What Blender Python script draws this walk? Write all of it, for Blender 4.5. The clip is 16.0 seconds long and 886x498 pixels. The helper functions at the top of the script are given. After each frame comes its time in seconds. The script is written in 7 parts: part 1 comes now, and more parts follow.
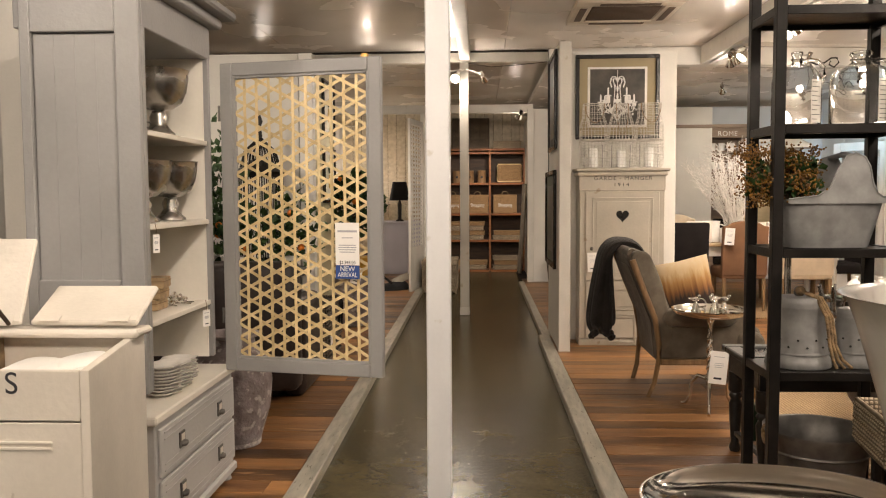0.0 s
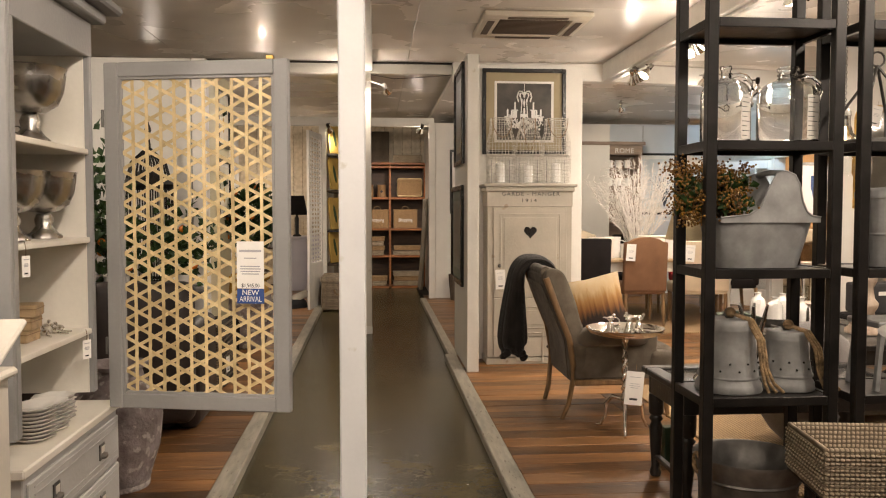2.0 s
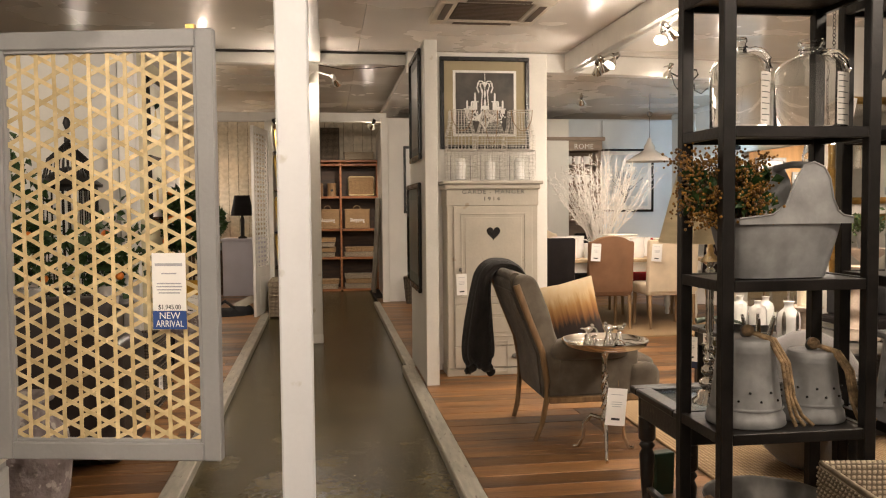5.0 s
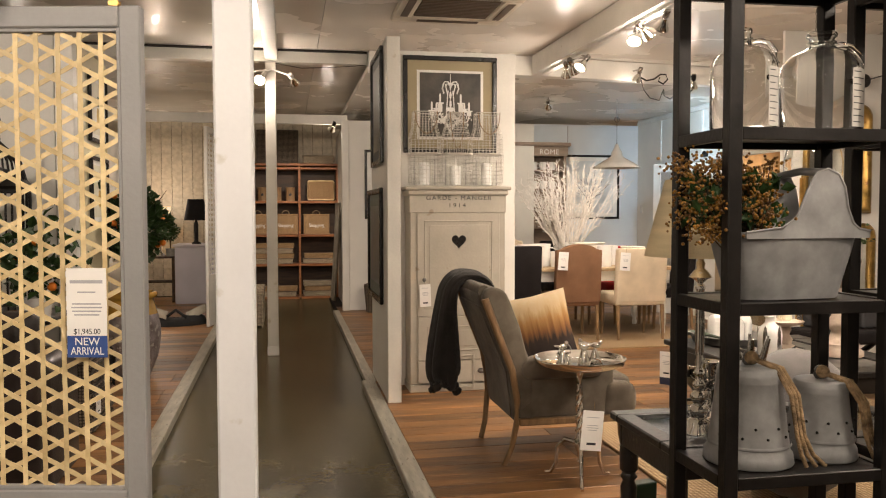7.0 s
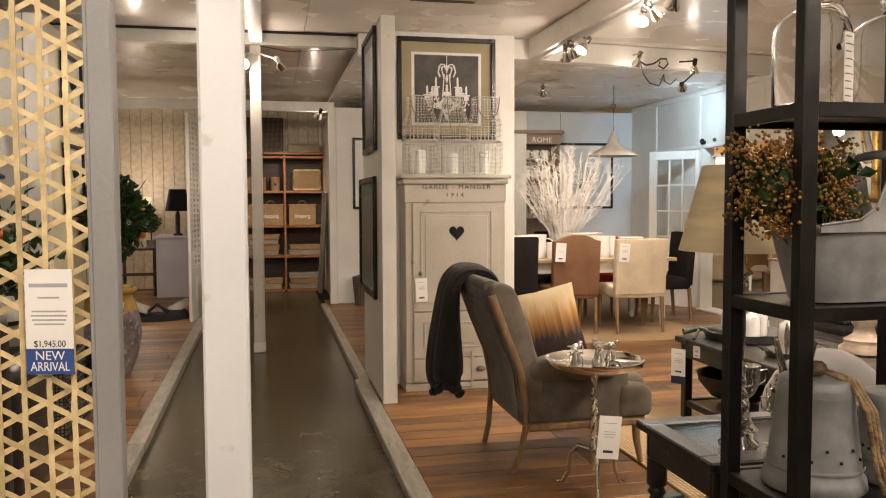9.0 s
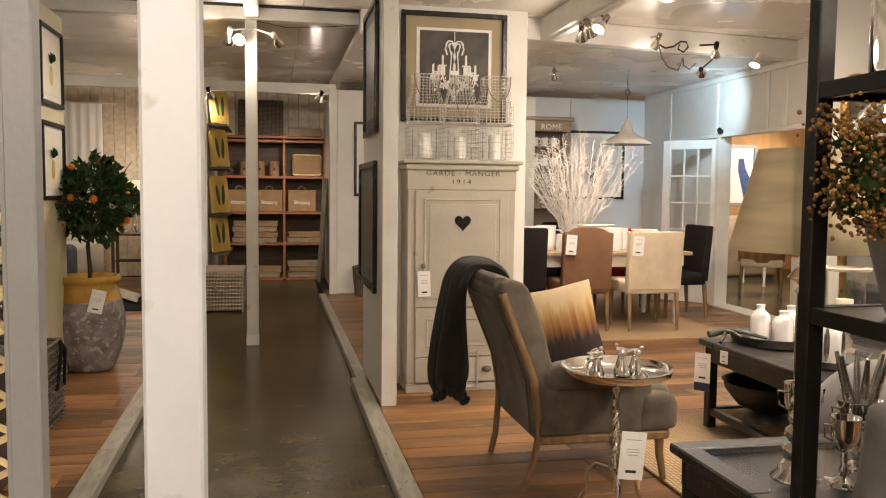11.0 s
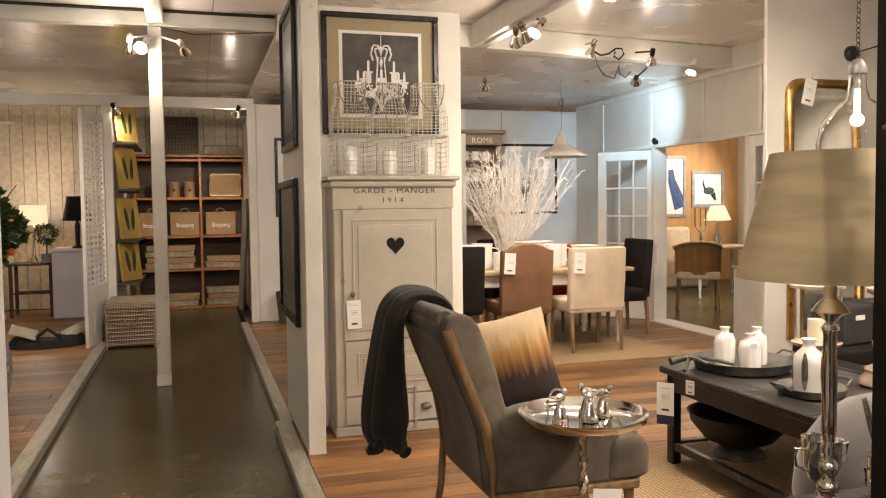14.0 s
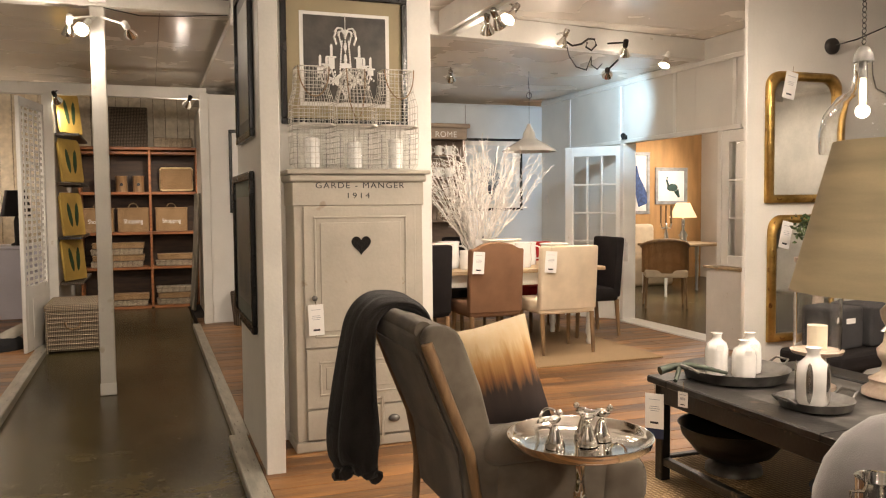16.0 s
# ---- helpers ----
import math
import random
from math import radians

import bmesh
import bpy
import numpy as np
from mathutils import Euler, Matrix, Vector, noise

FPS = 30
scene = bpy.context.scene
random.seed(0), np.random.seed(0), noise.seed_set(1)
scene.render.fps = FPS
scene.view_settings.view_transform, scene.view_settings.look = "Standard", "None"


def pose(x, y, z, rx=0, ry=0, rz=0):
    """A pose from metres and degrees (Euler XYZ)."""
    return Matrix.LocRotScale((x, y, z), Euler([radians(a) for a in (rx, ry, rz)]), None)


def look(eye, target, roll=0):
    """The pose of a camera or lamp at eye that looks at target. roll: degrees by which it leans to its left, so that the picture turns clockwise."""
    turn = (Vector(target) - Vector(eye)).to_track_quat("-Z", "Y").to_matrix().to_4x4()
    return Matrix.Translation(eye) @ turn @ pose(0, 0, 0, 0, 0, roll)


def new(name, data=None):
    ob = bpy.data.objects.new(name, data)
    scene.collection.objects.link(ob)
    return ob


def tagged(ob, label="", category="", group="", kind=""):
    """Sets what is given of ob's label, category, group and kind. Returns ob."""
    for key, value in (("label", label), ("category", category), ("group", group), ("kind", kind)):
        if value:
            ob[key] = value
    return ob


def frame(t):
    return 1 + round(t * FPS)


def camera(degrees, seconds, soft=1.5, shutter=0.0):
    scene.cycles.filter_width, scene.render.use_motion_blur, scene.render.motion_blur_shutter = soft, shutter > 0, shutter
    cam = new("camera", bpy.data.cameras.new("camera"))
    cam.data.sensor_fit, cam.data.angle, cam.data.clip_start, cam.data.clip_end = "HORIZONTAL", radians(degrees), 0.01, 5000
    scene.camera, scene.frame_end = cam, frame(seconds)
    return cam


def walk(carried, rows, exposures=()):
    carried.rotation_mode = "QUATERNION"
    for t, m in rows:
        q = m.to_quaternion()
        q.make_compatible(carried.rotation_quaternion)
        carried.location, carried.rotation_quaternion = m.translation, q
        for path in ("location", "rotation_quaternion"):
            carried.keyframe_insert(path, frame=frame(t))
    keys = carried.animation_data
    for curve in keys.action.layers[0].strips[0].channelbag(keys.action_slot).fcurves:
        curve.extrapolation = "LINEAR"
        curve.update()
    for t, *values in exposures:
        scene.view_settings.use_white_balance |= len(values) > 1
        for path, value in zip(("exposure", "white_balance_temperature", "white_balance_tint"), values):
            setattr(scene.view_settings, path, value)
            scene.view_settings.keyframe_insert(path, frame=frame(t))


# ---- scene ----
cam = camera(57.0, 16.0, soft=1.1)
PATH = [
    (0, (0.191, -2.891, 1.376), (0.097, -0.897, 1.246), -0.3),
    (0.5, (0.183, -2.831, 1.375), (0.131, -0.838, 1.218), 0.5),
    (1, (0.155, -2.743, 1.385), (0.146, -0.748, 1.246), -0.6),
    (1.5, (0.123, -2.678, 1.385), (0.195, -0.683, 1.263), -0.3),
    (2, (0.102, -2.622, 1.386), (0.265, -0.631, 1.29), 0.0),
    (2.5, (0.101, -2.549, 1.385), (0.297, -0.563, 1.264), 0.0),
    (3, (0.12, -2.425, 1.392), (0.317, -0.438, 1.288), -0.1),
    (3.5, (0.147, -2.329, 1.389), (0.376, -0.345, 1.292), 0.4),
    (3.7, (0.148, -2.292, 1.388), (0.364, -0.306, 1.277), 0.2),
    (5.8, (0.095, -1.958, 1.403), (0.434, 0.011, 1.307), -0.7),
    (6, (0.103, -1.931, 1.402), (0.454, 0.035, 1.296), -0.6),
    (6.5, (0.123, -1.836, 1.405), (0.501, 0.125, 1.295), -0.5),
    (7, (0.149, -1.733, 1.411), (0.523, 0.23, 1.322), -0.1),
    (7.5, (0.157, -1.668, 1.411), (0.527, 0.295, 1.306), 0.2),
    (8, (0.16, -1.581, 1.405), (0.524, 0.381, 1.27), 0.0),
    (8.5, (0.145, -1.491, 1.409), (0.528, 0.469, 1.293), -0.6),
    (8.7, (0.112, -1.457, 1.413), (0.521, 0.497, 1.3), -0.4),
    (11, (0.187, -0.991, 1.405), (0.593, 0.962, 1.263), 0.6),
    (11.5, (0.202, -0.904, 1.406), (0.621, 1.047, 1.268), 0.4),
    (12, (0.2, -0.786, 1.414), (0.678, 1.153, 1.3), -0.7),
    (12.5, (0.194, -0.722, 1.412), (0.735, 1.2, 1.304), -0.8),
    (13, (0.206, -0.657, 1.41), (0.828, 1.24, 1.278), -0.5),
    (13.5, (0.24, -0.566, 1.41), (0.871, 1.329, 1.303), -0.9),
    (14, (0.28, -0.464, 1.418), (0.857, 1.449, 1.316), -0.7),
    (14.5, (0.305, -0.39, 1.414), (0.856, 1.53, 1.302), -0.2),
    (15, (0.324, -0.295, 1.411), (0.896, 1.616, 1.262), -0.3),
    (15.5, (0.325, -0.177, 1.419), (0.975, 1.71, 1.288), -0.8),
    (16, (0.315, -0.096, 1.422), (0.992, 1.782, 1.309), -0.5),
]
walk(cam, [(t, look(eye, target, roll)) for t, eye, target, roll in PATH],
     exposures=[(0, -0.3), (3.5, -0.28), (6, -0.31), (8.5, -0.31), (11, -0.25), (13.5, -0.2), (16, -0.16)])

# ---- light ----
world = bpy.data.worlds.new("world")
scene.world = world
world.use_nodes = True
world.node_tree.nodes["Background"].inputs[0].default_value = (1.0, 0.85, 0.66, 1)
world.node_tree.nodes["Background"].inputs[1].default_value = 0.02
WARM = (1.0, 0.842, 0.70)
COOL = (0.70, 0.86, 1.0)


def spot(x, y, z, tx, ty, tz, watts, degrees=80, colour=WARM, size=0.05, blend=0.6):
    lamp = bpy.data.lights.new("spot_light", "SPOT")
    lamp.energy, lamp.color, lamp.spot_size, lamp.spot_blend, lamp.shadow_soft_size = watts, colour, radians(degrees), blend, size
    ob = new("spot_light", lamp)
    ob.matrix_world = look((x, y, z), (tx, ty, tz))
    return ob


def glow(x, y, z, watts, colour=WARM, size=0.05):
    lamp = bpy.data.lights.new("bulb_light", "POINT")
    lamp.energy, lamp.color, lamp.shadow_soft_size = watts, colour, size
    ob = new("bulb_light", lamp)
    ob.location = (x, y, z)
    return ob


# ---- materials ----
MATS = {}


def mat(name, col, rough=0.5, metal=0.0, var=0.12, scale=6.0, bump=0.1, fine=60.0, col2=None, piece=0.0, stretch=(1, 1, 1),
        trans=0.0, coat=0.0, emit=0.0, sheen=0.0, spec=0.5, ior=1.45, wear=None, wear_amount=0.0):
    """Base colour varied at two scales, roughness that follows it, fine relief, worn patches of another colour."""
    m = bpy.data.materials.new(name)
    m.use_nodes = True
    nt = m.node_tree
    nd, ln = nt.nodes, nt.links
    bs = nd["Principled BSDF"]
    tc = nd.new("ShaderNodeTexCoord")
    mp = nd.new("ShaderNodeMapping")
    mp.inputs["Scale"].default_value = stretch
    ln.new(tc.outputs["Object"], mp.inputs["Vector"])
    oi = nd.new("ShaderNodeObjectInfo")
    if piece:
        add = nd.new("ShaderNodeVectorMath")
        mul = nd.new("ShaderNodeMath")
        mul.operation = "MULTIPLY"
        mul.inputs[1].default_value = 37.0
        ln.new(oi.outputs["Random"], mul.inputs[0])
        ln.new(mul.outputs[0], add.inputs[1])
        ln.new(mp.outputs[0], add.inputs[0])
        vec = add.outputs[0]
    else:
        vec = mp.outputs[0]
    n1 = nd.new("ShaderNodeTexNoise")
    n1.inputs["Scale"].default_value, n1.inputs["Detail"].default_value = scale, 4.0
    n2 = nd.new("ShaderNodeTexNoise")
    n2.inputs["Scale"].default_value, n2.inputs["Detail"].default_value = fine, 3.0
    ln.new(vec, n1.inputs["Vector"])
    ln.new(vec, n2.inputs["Vector"])
    c2 = col2 or tuple(c * (1 - 2.2 * var) for c in col)
    r1 = nd.new("ShaderNodeValToRGB")
    r1.color_ramp.elements[0].position, r1.color_ramp.elements[1].position = 0.33, 0.66
    r1.color_ramp.elements[0].color, r1.color_ramp.elements[1].color = (*c2, 1), (*col, 1)
    ln.new(n1.outputs["Fac"], r1.inputs["Fac"])
    hs = nd.new("ShaderNodeHueSaturation")
    rng = nd.new("ShaderNodeMapRange")
    rng.inputs["To Min"].default_value, rng.inputs["To Max"].default_value = 1 - var * 0.8, 1 + var * 0.8
    ln.new(n2.outputs["Fac"], rng.inputs["Value"])
    ln.new(r1.outputs["Color"], hs.inputs["Color"])
    if piece:
        pr = nd.new("ShaderNodeMapRange")
        pr.inputs["To Min"].default_value, pr.inputs["To Max"].default_value = 1 - piece, 1 + piece
        ln.new(oi.outputs["Random"], pr.inputs["Value"])
        mm = nd.new("ShaderNodeMath")
        mm.operation = "MULTIPLY"
        ln.new(pr.outputs[0], mm.inputs[0])
        ln.new(rng.outputs[0], mm.inputs[1])
        ln.new(mm.outputs[0], hs.inputs["Value"])
    else:
        ln.new(rng.outputs[0], hs.inputs["Value"])
    out = hs.outputs["Color"]
    if wear:
        n3 = nd.new("ShaderNodeTexNoise")
        n3.inputs["Scale"].default_value, n3.inputs["Detail"].default_value = scale * 2.3, 8.0
        ln.new(vec, n3.inputs["Vector"])
        r3 = nd.new("ShaderNodeValToRGB")
        a = 0.72 - wear_amount * 0.3
        r3.color_ramp.elements[0].position, r3.color_ramp.elements[1].position = a, a + 0.05
        ln.new(n3.outputs["Fac"], r3.inputs["Fac"])
        mx = nd.new("ShaderNodeMix")
        mx.data_type = "RGBA"
        ln.new(r3.outputs["Color"], mx.inputs["Factor"])
        ln.new(out, mx.inputs["A"])
        mx.inputs["B"].default_value = (*wear, 1)
        out = mx.outputs["Result"]
    ln.new(out, bs.inputs["Base Color"])
    rr = nd.new("ShaderNodeMapRange")
    rr.inputs["To Min"].default_value, rr.inputs["To Max"].default_value = max(0.02, rough * 0.8), min(1, rough * 1.2)
    ln.new(n1.outputs["Fac"], rr.inputs["Value"])
    ln.new(rr.outputs[0], bs.inputs["Roughness"])
    bs.inputs["Metallic"].default_value = metal
    bs.inputs["Specular IOR Level"].default_value = spec
    bs.inputs["IOR"].default_value = ior
    bs.inputs["Transmission Weight"].default_value = trans
    bs.inputs["Coat Weight"].default_value = coat
    bs.inputs["Sheen Weight"].default_value = sheen
    if emit:
        bs.inputs["Emission Color"].default_value = (*col, 1)
        bs.inputs["Emission Strength"].default_value = emit
    if bump:
        b = nd.new("ShaderNodeBump")
        b.inputs["Strength"].default_value, b.inputs["Distance"].default_value = bump, 0.01
        ln.new(n2.outputs["Fac"], b.inputs["Height"])
        ln.new(b.outputs["Normal"], bs.inputs["Normal"])
    MATS[name] = m
    return m


def weave(name, col, col2, pitch, rough=0.85, bump=0.6, turns=("X", "Z")):
    """A woven or basketry surface: crossed bands with gaps of a darker colour."""
    m = mat(name, col, rough, 0, 0.2, 5.0, 0, 90.0, col2=tuple(0.7 * a + 0.3 * b for a, b in zip(col, col2)))
    nt = m.node_tree
    nd, ln = nt.nodes, nt.links
    bs = nd["Principled BSDF"]
    tc = nd.new("ShaderNodeTexCoord")
    heights = []
    for turn in turns:
        wv = nd.new("ShaderNodeTexWave")
        wv.bands_direction = turn
        wv.inputs["Scale"].default_value = 0.314 / pitch
        wv.inputs["Distortion"].default_value, wv.inputs["Detail"].default_value = 1.6, 2.0
        ln.new(tc.outputs["Object"], wv.inputs["Vector"])
        heights.append(wv.outputs["Fac"])
    mu = nd.new("ShaderNodeMath")
    mu.operation = "MULTIPLY"
    ln.new(heights[0], mu.inputs[0])
    ln.new(heights[1], mu.inputs[1])
    mx = nd.new("ShaderNodeMix")
    mx.data_type = "RGBA"
    old = bs.inputs["Base Color"].links[0].from_socket
    rp = nd.new("ShaderNodeMapRange")
    rp.inputs["From Max"].default_value = 0.35
    ln.new(mu.outputs[0], rp.inputs["Value"])
    ln.new(rp.outputs[0], mx.inputs["Factor"])
    mx.inputs["A"].default_value = (*col2, 1)
    ln.new(old, mx.inputs["B"])
    ln.new(mx.outputs["Result"], bs.inputs["Base Color"])
    b = nd.new("ShaderNodeBump")
    b.inputs["Strength"].default_value, b.inputs["Distance"].default_value = bump, 0.006
    ln.new(mu.outputs[0], b.inputs["Height"])
    ln.new(b.outputs["Normal"], bs.inputs["Normal"])
    return m


cream = mat("cream_paint", (0.71, 0.685, 0.62), 0.42, var=0.06, scale=3, bump=0.12, wear=(0.55, 0.5, 0.4), wear_amount=0.15)
white_wall = mat("white_wall_paint", (0.74, 0.715, 0.66), 0.55, var=0.05, scale=2, bump=0.08)
white_paint = mat("white_gloss_paint", (0.82, 0.80, 0.75), 0.32, var=0.05, scale=4, bump=0.1, wear=(0.62, 0.58, 0.5), wear_amount=0.1)
blue_wall = mat("pale_blue_wall_paint", (0.70, 0.74, 0.78), 0.55, var=0.05, scale=2, bump=0.08)
ceiling_mat = mat("ceiling_gloss", (0.85, 0.80, 0.72), 0.27, var=0.05, scale=1.2, bump=0.03, coat=0.12)
concrete = mat("polished_concrete", (0.088, 0.070, 0.031), 0.25, var=0.42, scale=3.2, bump=0.07, fine=34, col2=(0.040, 0.033, 0.014),
               coat=0.0, spec=0.25, wear=(0.12, 0.105, 0.07), wear_amount=0.12)


def speckle(m, colour, scale, size, share):
    """Scatters small chips of another colour over a material: cells, of which only a share carry a chip."""
    nd, ln = m.node_tree.nodes, m.node_tree.links
    bs = nd["Principled BSDF"]
    before = bs.inputs["Base Color"].links[0].from_socket
    tc = nd.new("ShaderNodeTexCoord")
    vo = nd.new("ShaderNodeTexVoronoi")
    vo.inputs["Scale"].default_value = scale
    ln.new(tc.outputs["Object"], vo.inputs["Vector"])
    near = nd.new("ShaderNodeMath")
    near.operation = "LESS_THAN"
    near.inputs[1].default_value = size
    ln.new(vo.outputs["Distance"], near.inputs[0])
    sep = nd.new("ShaderNodeSeparateColor")
    ln.new(vo.outputs["Color"], sep.inputs["Color"])
    pick = nd.new("ShaderNodeMath")
    pick.operation = "LESS_THAN"
    pick.inputs[1].default_value = share
    ln.new(sep.outputs[0], pick.inputs[0])
    both = nd.new("ShaderNodeMath")
    both.operation = "MULTIPLY"
    ln.new(near.outputs[0], both.inputs[0])
    ln.new(pick.outputs[0], both.inputs[1])
    mx = nd.new("ShaderNodeMix")
    mx.data_type = "RGBA"
    ln.new(both.outputs[0], mx.inputs["Factor"])
    ln.new(before, mx.inputs["A"])
    mx.inputs["B"].default_value = (*colour, 1)
    ln.new(mx.outputs["Result"], bs.inputs["Base Color"])


speckle(concrete, (0.12, 0.10, 0.06), 34, 0.16, 0.16)
speckle(concrete, (0.085, 0.07, 0.037), 80, 0.3, 0.25)
speckle(concrete, (0.34, 0.31, 0.25), 9, 0.06, 0.25)
kerb_mat = mat("worn_kerb_strip", (0.50, 0.475, 0.40), 0.38, 0.25, var=0.16, scale=5, bump=0.15, wear=(0.2, 0.18, 0.14), wear_amount=0.3, stretch=(6, 1, 6))
plank_mat = mat("reclaimed_planks", (0.33, 0.162, 0.056), 0.4, var=0.28, scale=1.25, bump=0.2, fine=18, col2=(0.10, 0.045, 0.017), piece=0.5,
                stretch=(1, 5.5, 5.5), coat=0.0, wear=(0.36, 0.20, 0.088), wear_amount=0.22)
gap_mat = mat("dark_joint", (0.02, 0.014, 0.01), 0.8)
board_mat = mat("cream_board", (0.60, 0.52, 0.39), 0.5, var=0.12, scale=2, bump=0.15, piece=0.05, stretch=(7, 7, 1))
grey_paint = mat("grey_cabinet_paint", (0.30, 0.296, 0.292), 0.42, var=0.07, scale=2.5, bump=0.12)
light_grey = mat("light_grey_paint", (0.48, 0.475, 0.465), 0.4, var=0.06, scale=3, bump=0.1)
inside_white = mat("cabinet_inside_white", (0.80, 0.76, 0.68), 0.5, var=0.05, scale=3, bump=0.06)
greige = mat("greige_cabinet_paint", (0.475, 0.435, 0.36), 0.45, var=0.07, scale=4, bump=0.12, wear=(0.33, 0.27, 0.2), wear_amount=0.12)
off_white = mat("distressed_off_white", (0.72, 0.67, 0.59), 0.5, var=0.07, scale=3, bump=0.12, wear=(0.28, 0.22, 0.16), wear_amount=0.12)
linen = mat("taupe_linen", (0.165, 0.138, 0.105), 0.92, var=0.18, scale=9, bump=0.35, fine=420, sheen=0.15, spec=0.2)
oak = mat("weathered_oak", (0.30, 0.185, 0.088), 0.5, var=0.25, scale=5, bump=0.2, stretch=(6, 6, 1), col2=(0.17, 0.1, 0.05))
pale_oak = mat("pale_oak", (0.46, 0.33, 0.19), 0.5, var=0.18, scale=5, bump=0.2, stretch=(1, 6, 6))
pine = mat("orange_pine", (0.33, 0.125, 0.038), 0.48, var=0.22, scale=4, bump=0.15, stretch=(1, 7, 7), col2=(0.17, 0.06, 0.02))
silver = mat("polished_silver", (0.86, 0.84, 0.80), 0.09, 1.0, var=0.05, scale=5, bump=0.0)
pewter = mat("pewter", (0.62, 0.595, 0.56), 0.27, 1.0, var=0.25, scale=9, bump=0.08, fine=30)
zinc = mat("galvanised_zinc", (0.35, 0.35, 0.345), 0.55, 0.3, var=0.2, scale=11, bump=0.08, fine=38, col2=(0.23, 0.23, 0.225))
dark_zinc = mat("aged_zinc", (0.20, 0.19, 0.175), 0.48, 0.6, var=0.3, scale=7, bump=0.1, fine=30)
black_metal = mat("black_rack_steel", (0.018, 0.015, 0.013), 0.42, 0.3, var=0.25, scale=8, bump=0.1)
rattan = mat("rattan_strip", (0.70, 0.565, 0.32), 0.42, var=0.2, scale=14, bump=0.15, piece=0.16, col2=(0.50, 0.375, 0.19))
glass = mat("clear_glass", (0.99, 0.995, 0.99), 0.01, trans=1.0, var=0.0, bump=0.0, ior=1.42)
pane_mat = mat("window_glass", (0.95, 0.96, 0.96), 0.02, trans=1.0, var=0.0, bump=0.0, ior=1.1)
mirror_mat = mat("aged_mirror", (0.74, 0.72, 0.67), 0.05, 1.0, var=0.1, scale=4, bump=0.0)
shade_mat = mat("linen_lampshade", (0.74, 0.61, 0.38), 0.9, var=0.14, scale=3, bump=0.3, fine=260, stretch=(1, 1, 7))
black_wood = mat("black_painted_wood", (0.022, 0.02, 0.018), 0.36, var=0.25, scale=6, bump=0.15, wear=(0.12, 0.09, 0.06), wear_amount=0.22)
jute = weave("jute_weave", (0.47, 0.33, 0.18), (0.24, 0.155, 0.08), 0.022, bump=0.9, turns=("X", "Y"))
charcoal = mat("charcoal_wool", (0.026, 0.022, 0.019), 0.97, var=0.3, scale=7, bump=0.5, fine=190, sheen=0.12, spec=0.2)
brown_fabric = mat("brown_chair_fabric", (0.22, 0.118, 0.066), 0.9, var=0.1, scale=6, bump=0.25, fine=420, spec=0.2)
cream_fabric = mat("cream_chair_fabric", (0.70, 0.58, 0.42), 0.9, var=0.08, scale=6, bump=0.25, fine=420)
black_fabric = mat("black_chair_fabric", (0.017, 0.014, 0.014), 0.85, var=0.2, scale=6, bump=0.25, fine=420, spec=0.2)
red_fabric = mat("red_fabric", (0.42, 0.012, 0.014), 0.85, var=0.15, scale=6, bump=0.2, fine=300)
ceramic = mat("white_ceramic", (0.82, 0.80, 0.76), 0.22, var=0.05, scale=9, bump=0.05, coat=0.4)
branch_mat = mat("white_painted_twig", (0.84, 0.79, 0.73), 0.7, var=0.1, scale=20, bump=0.3)
leaf_mat = mat("leaf_green", (0.034, 0.075, 0.016), 0.52, var=0.35, scale=9, bump=0.1, col2=(0.014, 0.034, 0.008))
leaf_light = mat("leaf_light_green", (0.10, 0.15, 0.05), 0.5, var=0.35, scale=12, bump=0.1)
fruit_mat = mat("orange_fruit", (0.80, 0.22, 0.02), 0.4, var=0.15, scale=6, bump=0.15, fine=200)
berry_mat = mat("amber_berry", (0.32, 0.155, 0.022), 0.32, var=0.4, scale=30, bump=0.0, col2=(0.085, 0.04, 0.014))
twig_mat = mat("brown_twig", (0.10, 0.065, 0.04), 0.8, var=0.3, scale=20, bump=0.3)
glaze = mat("yellow_glaze", (0.55, 0.31, 0.05), 0.16, var=0.2, scale=5, bump=0.05, coat=0.6, wear=(0.36, 0.2, 0.04), wear_amount=0.2)
rough_pot = mat("rough_mauve_clay", (0.30, 0.265, 0.265), 0.85, var=0.3, scale=9, bump=0.8, fine=40, col2=(0.15, 0.115, 0.11), wear=(0.4, 0.36, 0.33), wear_amount=0.5)
wicker = weave("grey_wicker", (0.52, 0.43, 0.31), (0.14, 0.105, 0.07), 0.016)
dark_wicker = weave("dark_wicker", (0.20, 0.155, 0.11), (0.035, 0.027, 0.02), 0.02)
tan_wicker = weave("tan_wicker", (0.46, 0.30, 0.15), (0.16, 0.09, 0.04), 0.014)
gold = mat("gilt_frame", (0.62, 0.39, 0.12), 0.3, 0.85, var=0.25, scale=8, bump=0.15, wear=(0.2, 0.1, 0.04), wear_amount=0.25)
black_frame = mat("black_frame", (0.014, 0.012, 0.011), 0.26, var=0.15, scale=8, bump=0.05)
mount_mat = mat("khaki_mount", (0.36, 0.30, 0.185), 0.8, var=0.05, scale=4, bump=0.03)
print_dark = mat("dark_print", (0.040, 0.035, 0.031), 0.5, var=0.3, scale=5, bump=0.0)
print_white = mat("white_print", (0.82, 0.80, 0.76), 0.6, var=0.04, scale=5, bump=0.0)
paper = mat("white_card", (0.84, 0.82, 0.78), 0.7, var=0.03, scale=6, bump=0.03)
blue_card = mat("blue_card", (0.03, 0.075, 0.26), 0.6, var=0.05, scale=6, bump=0.0)
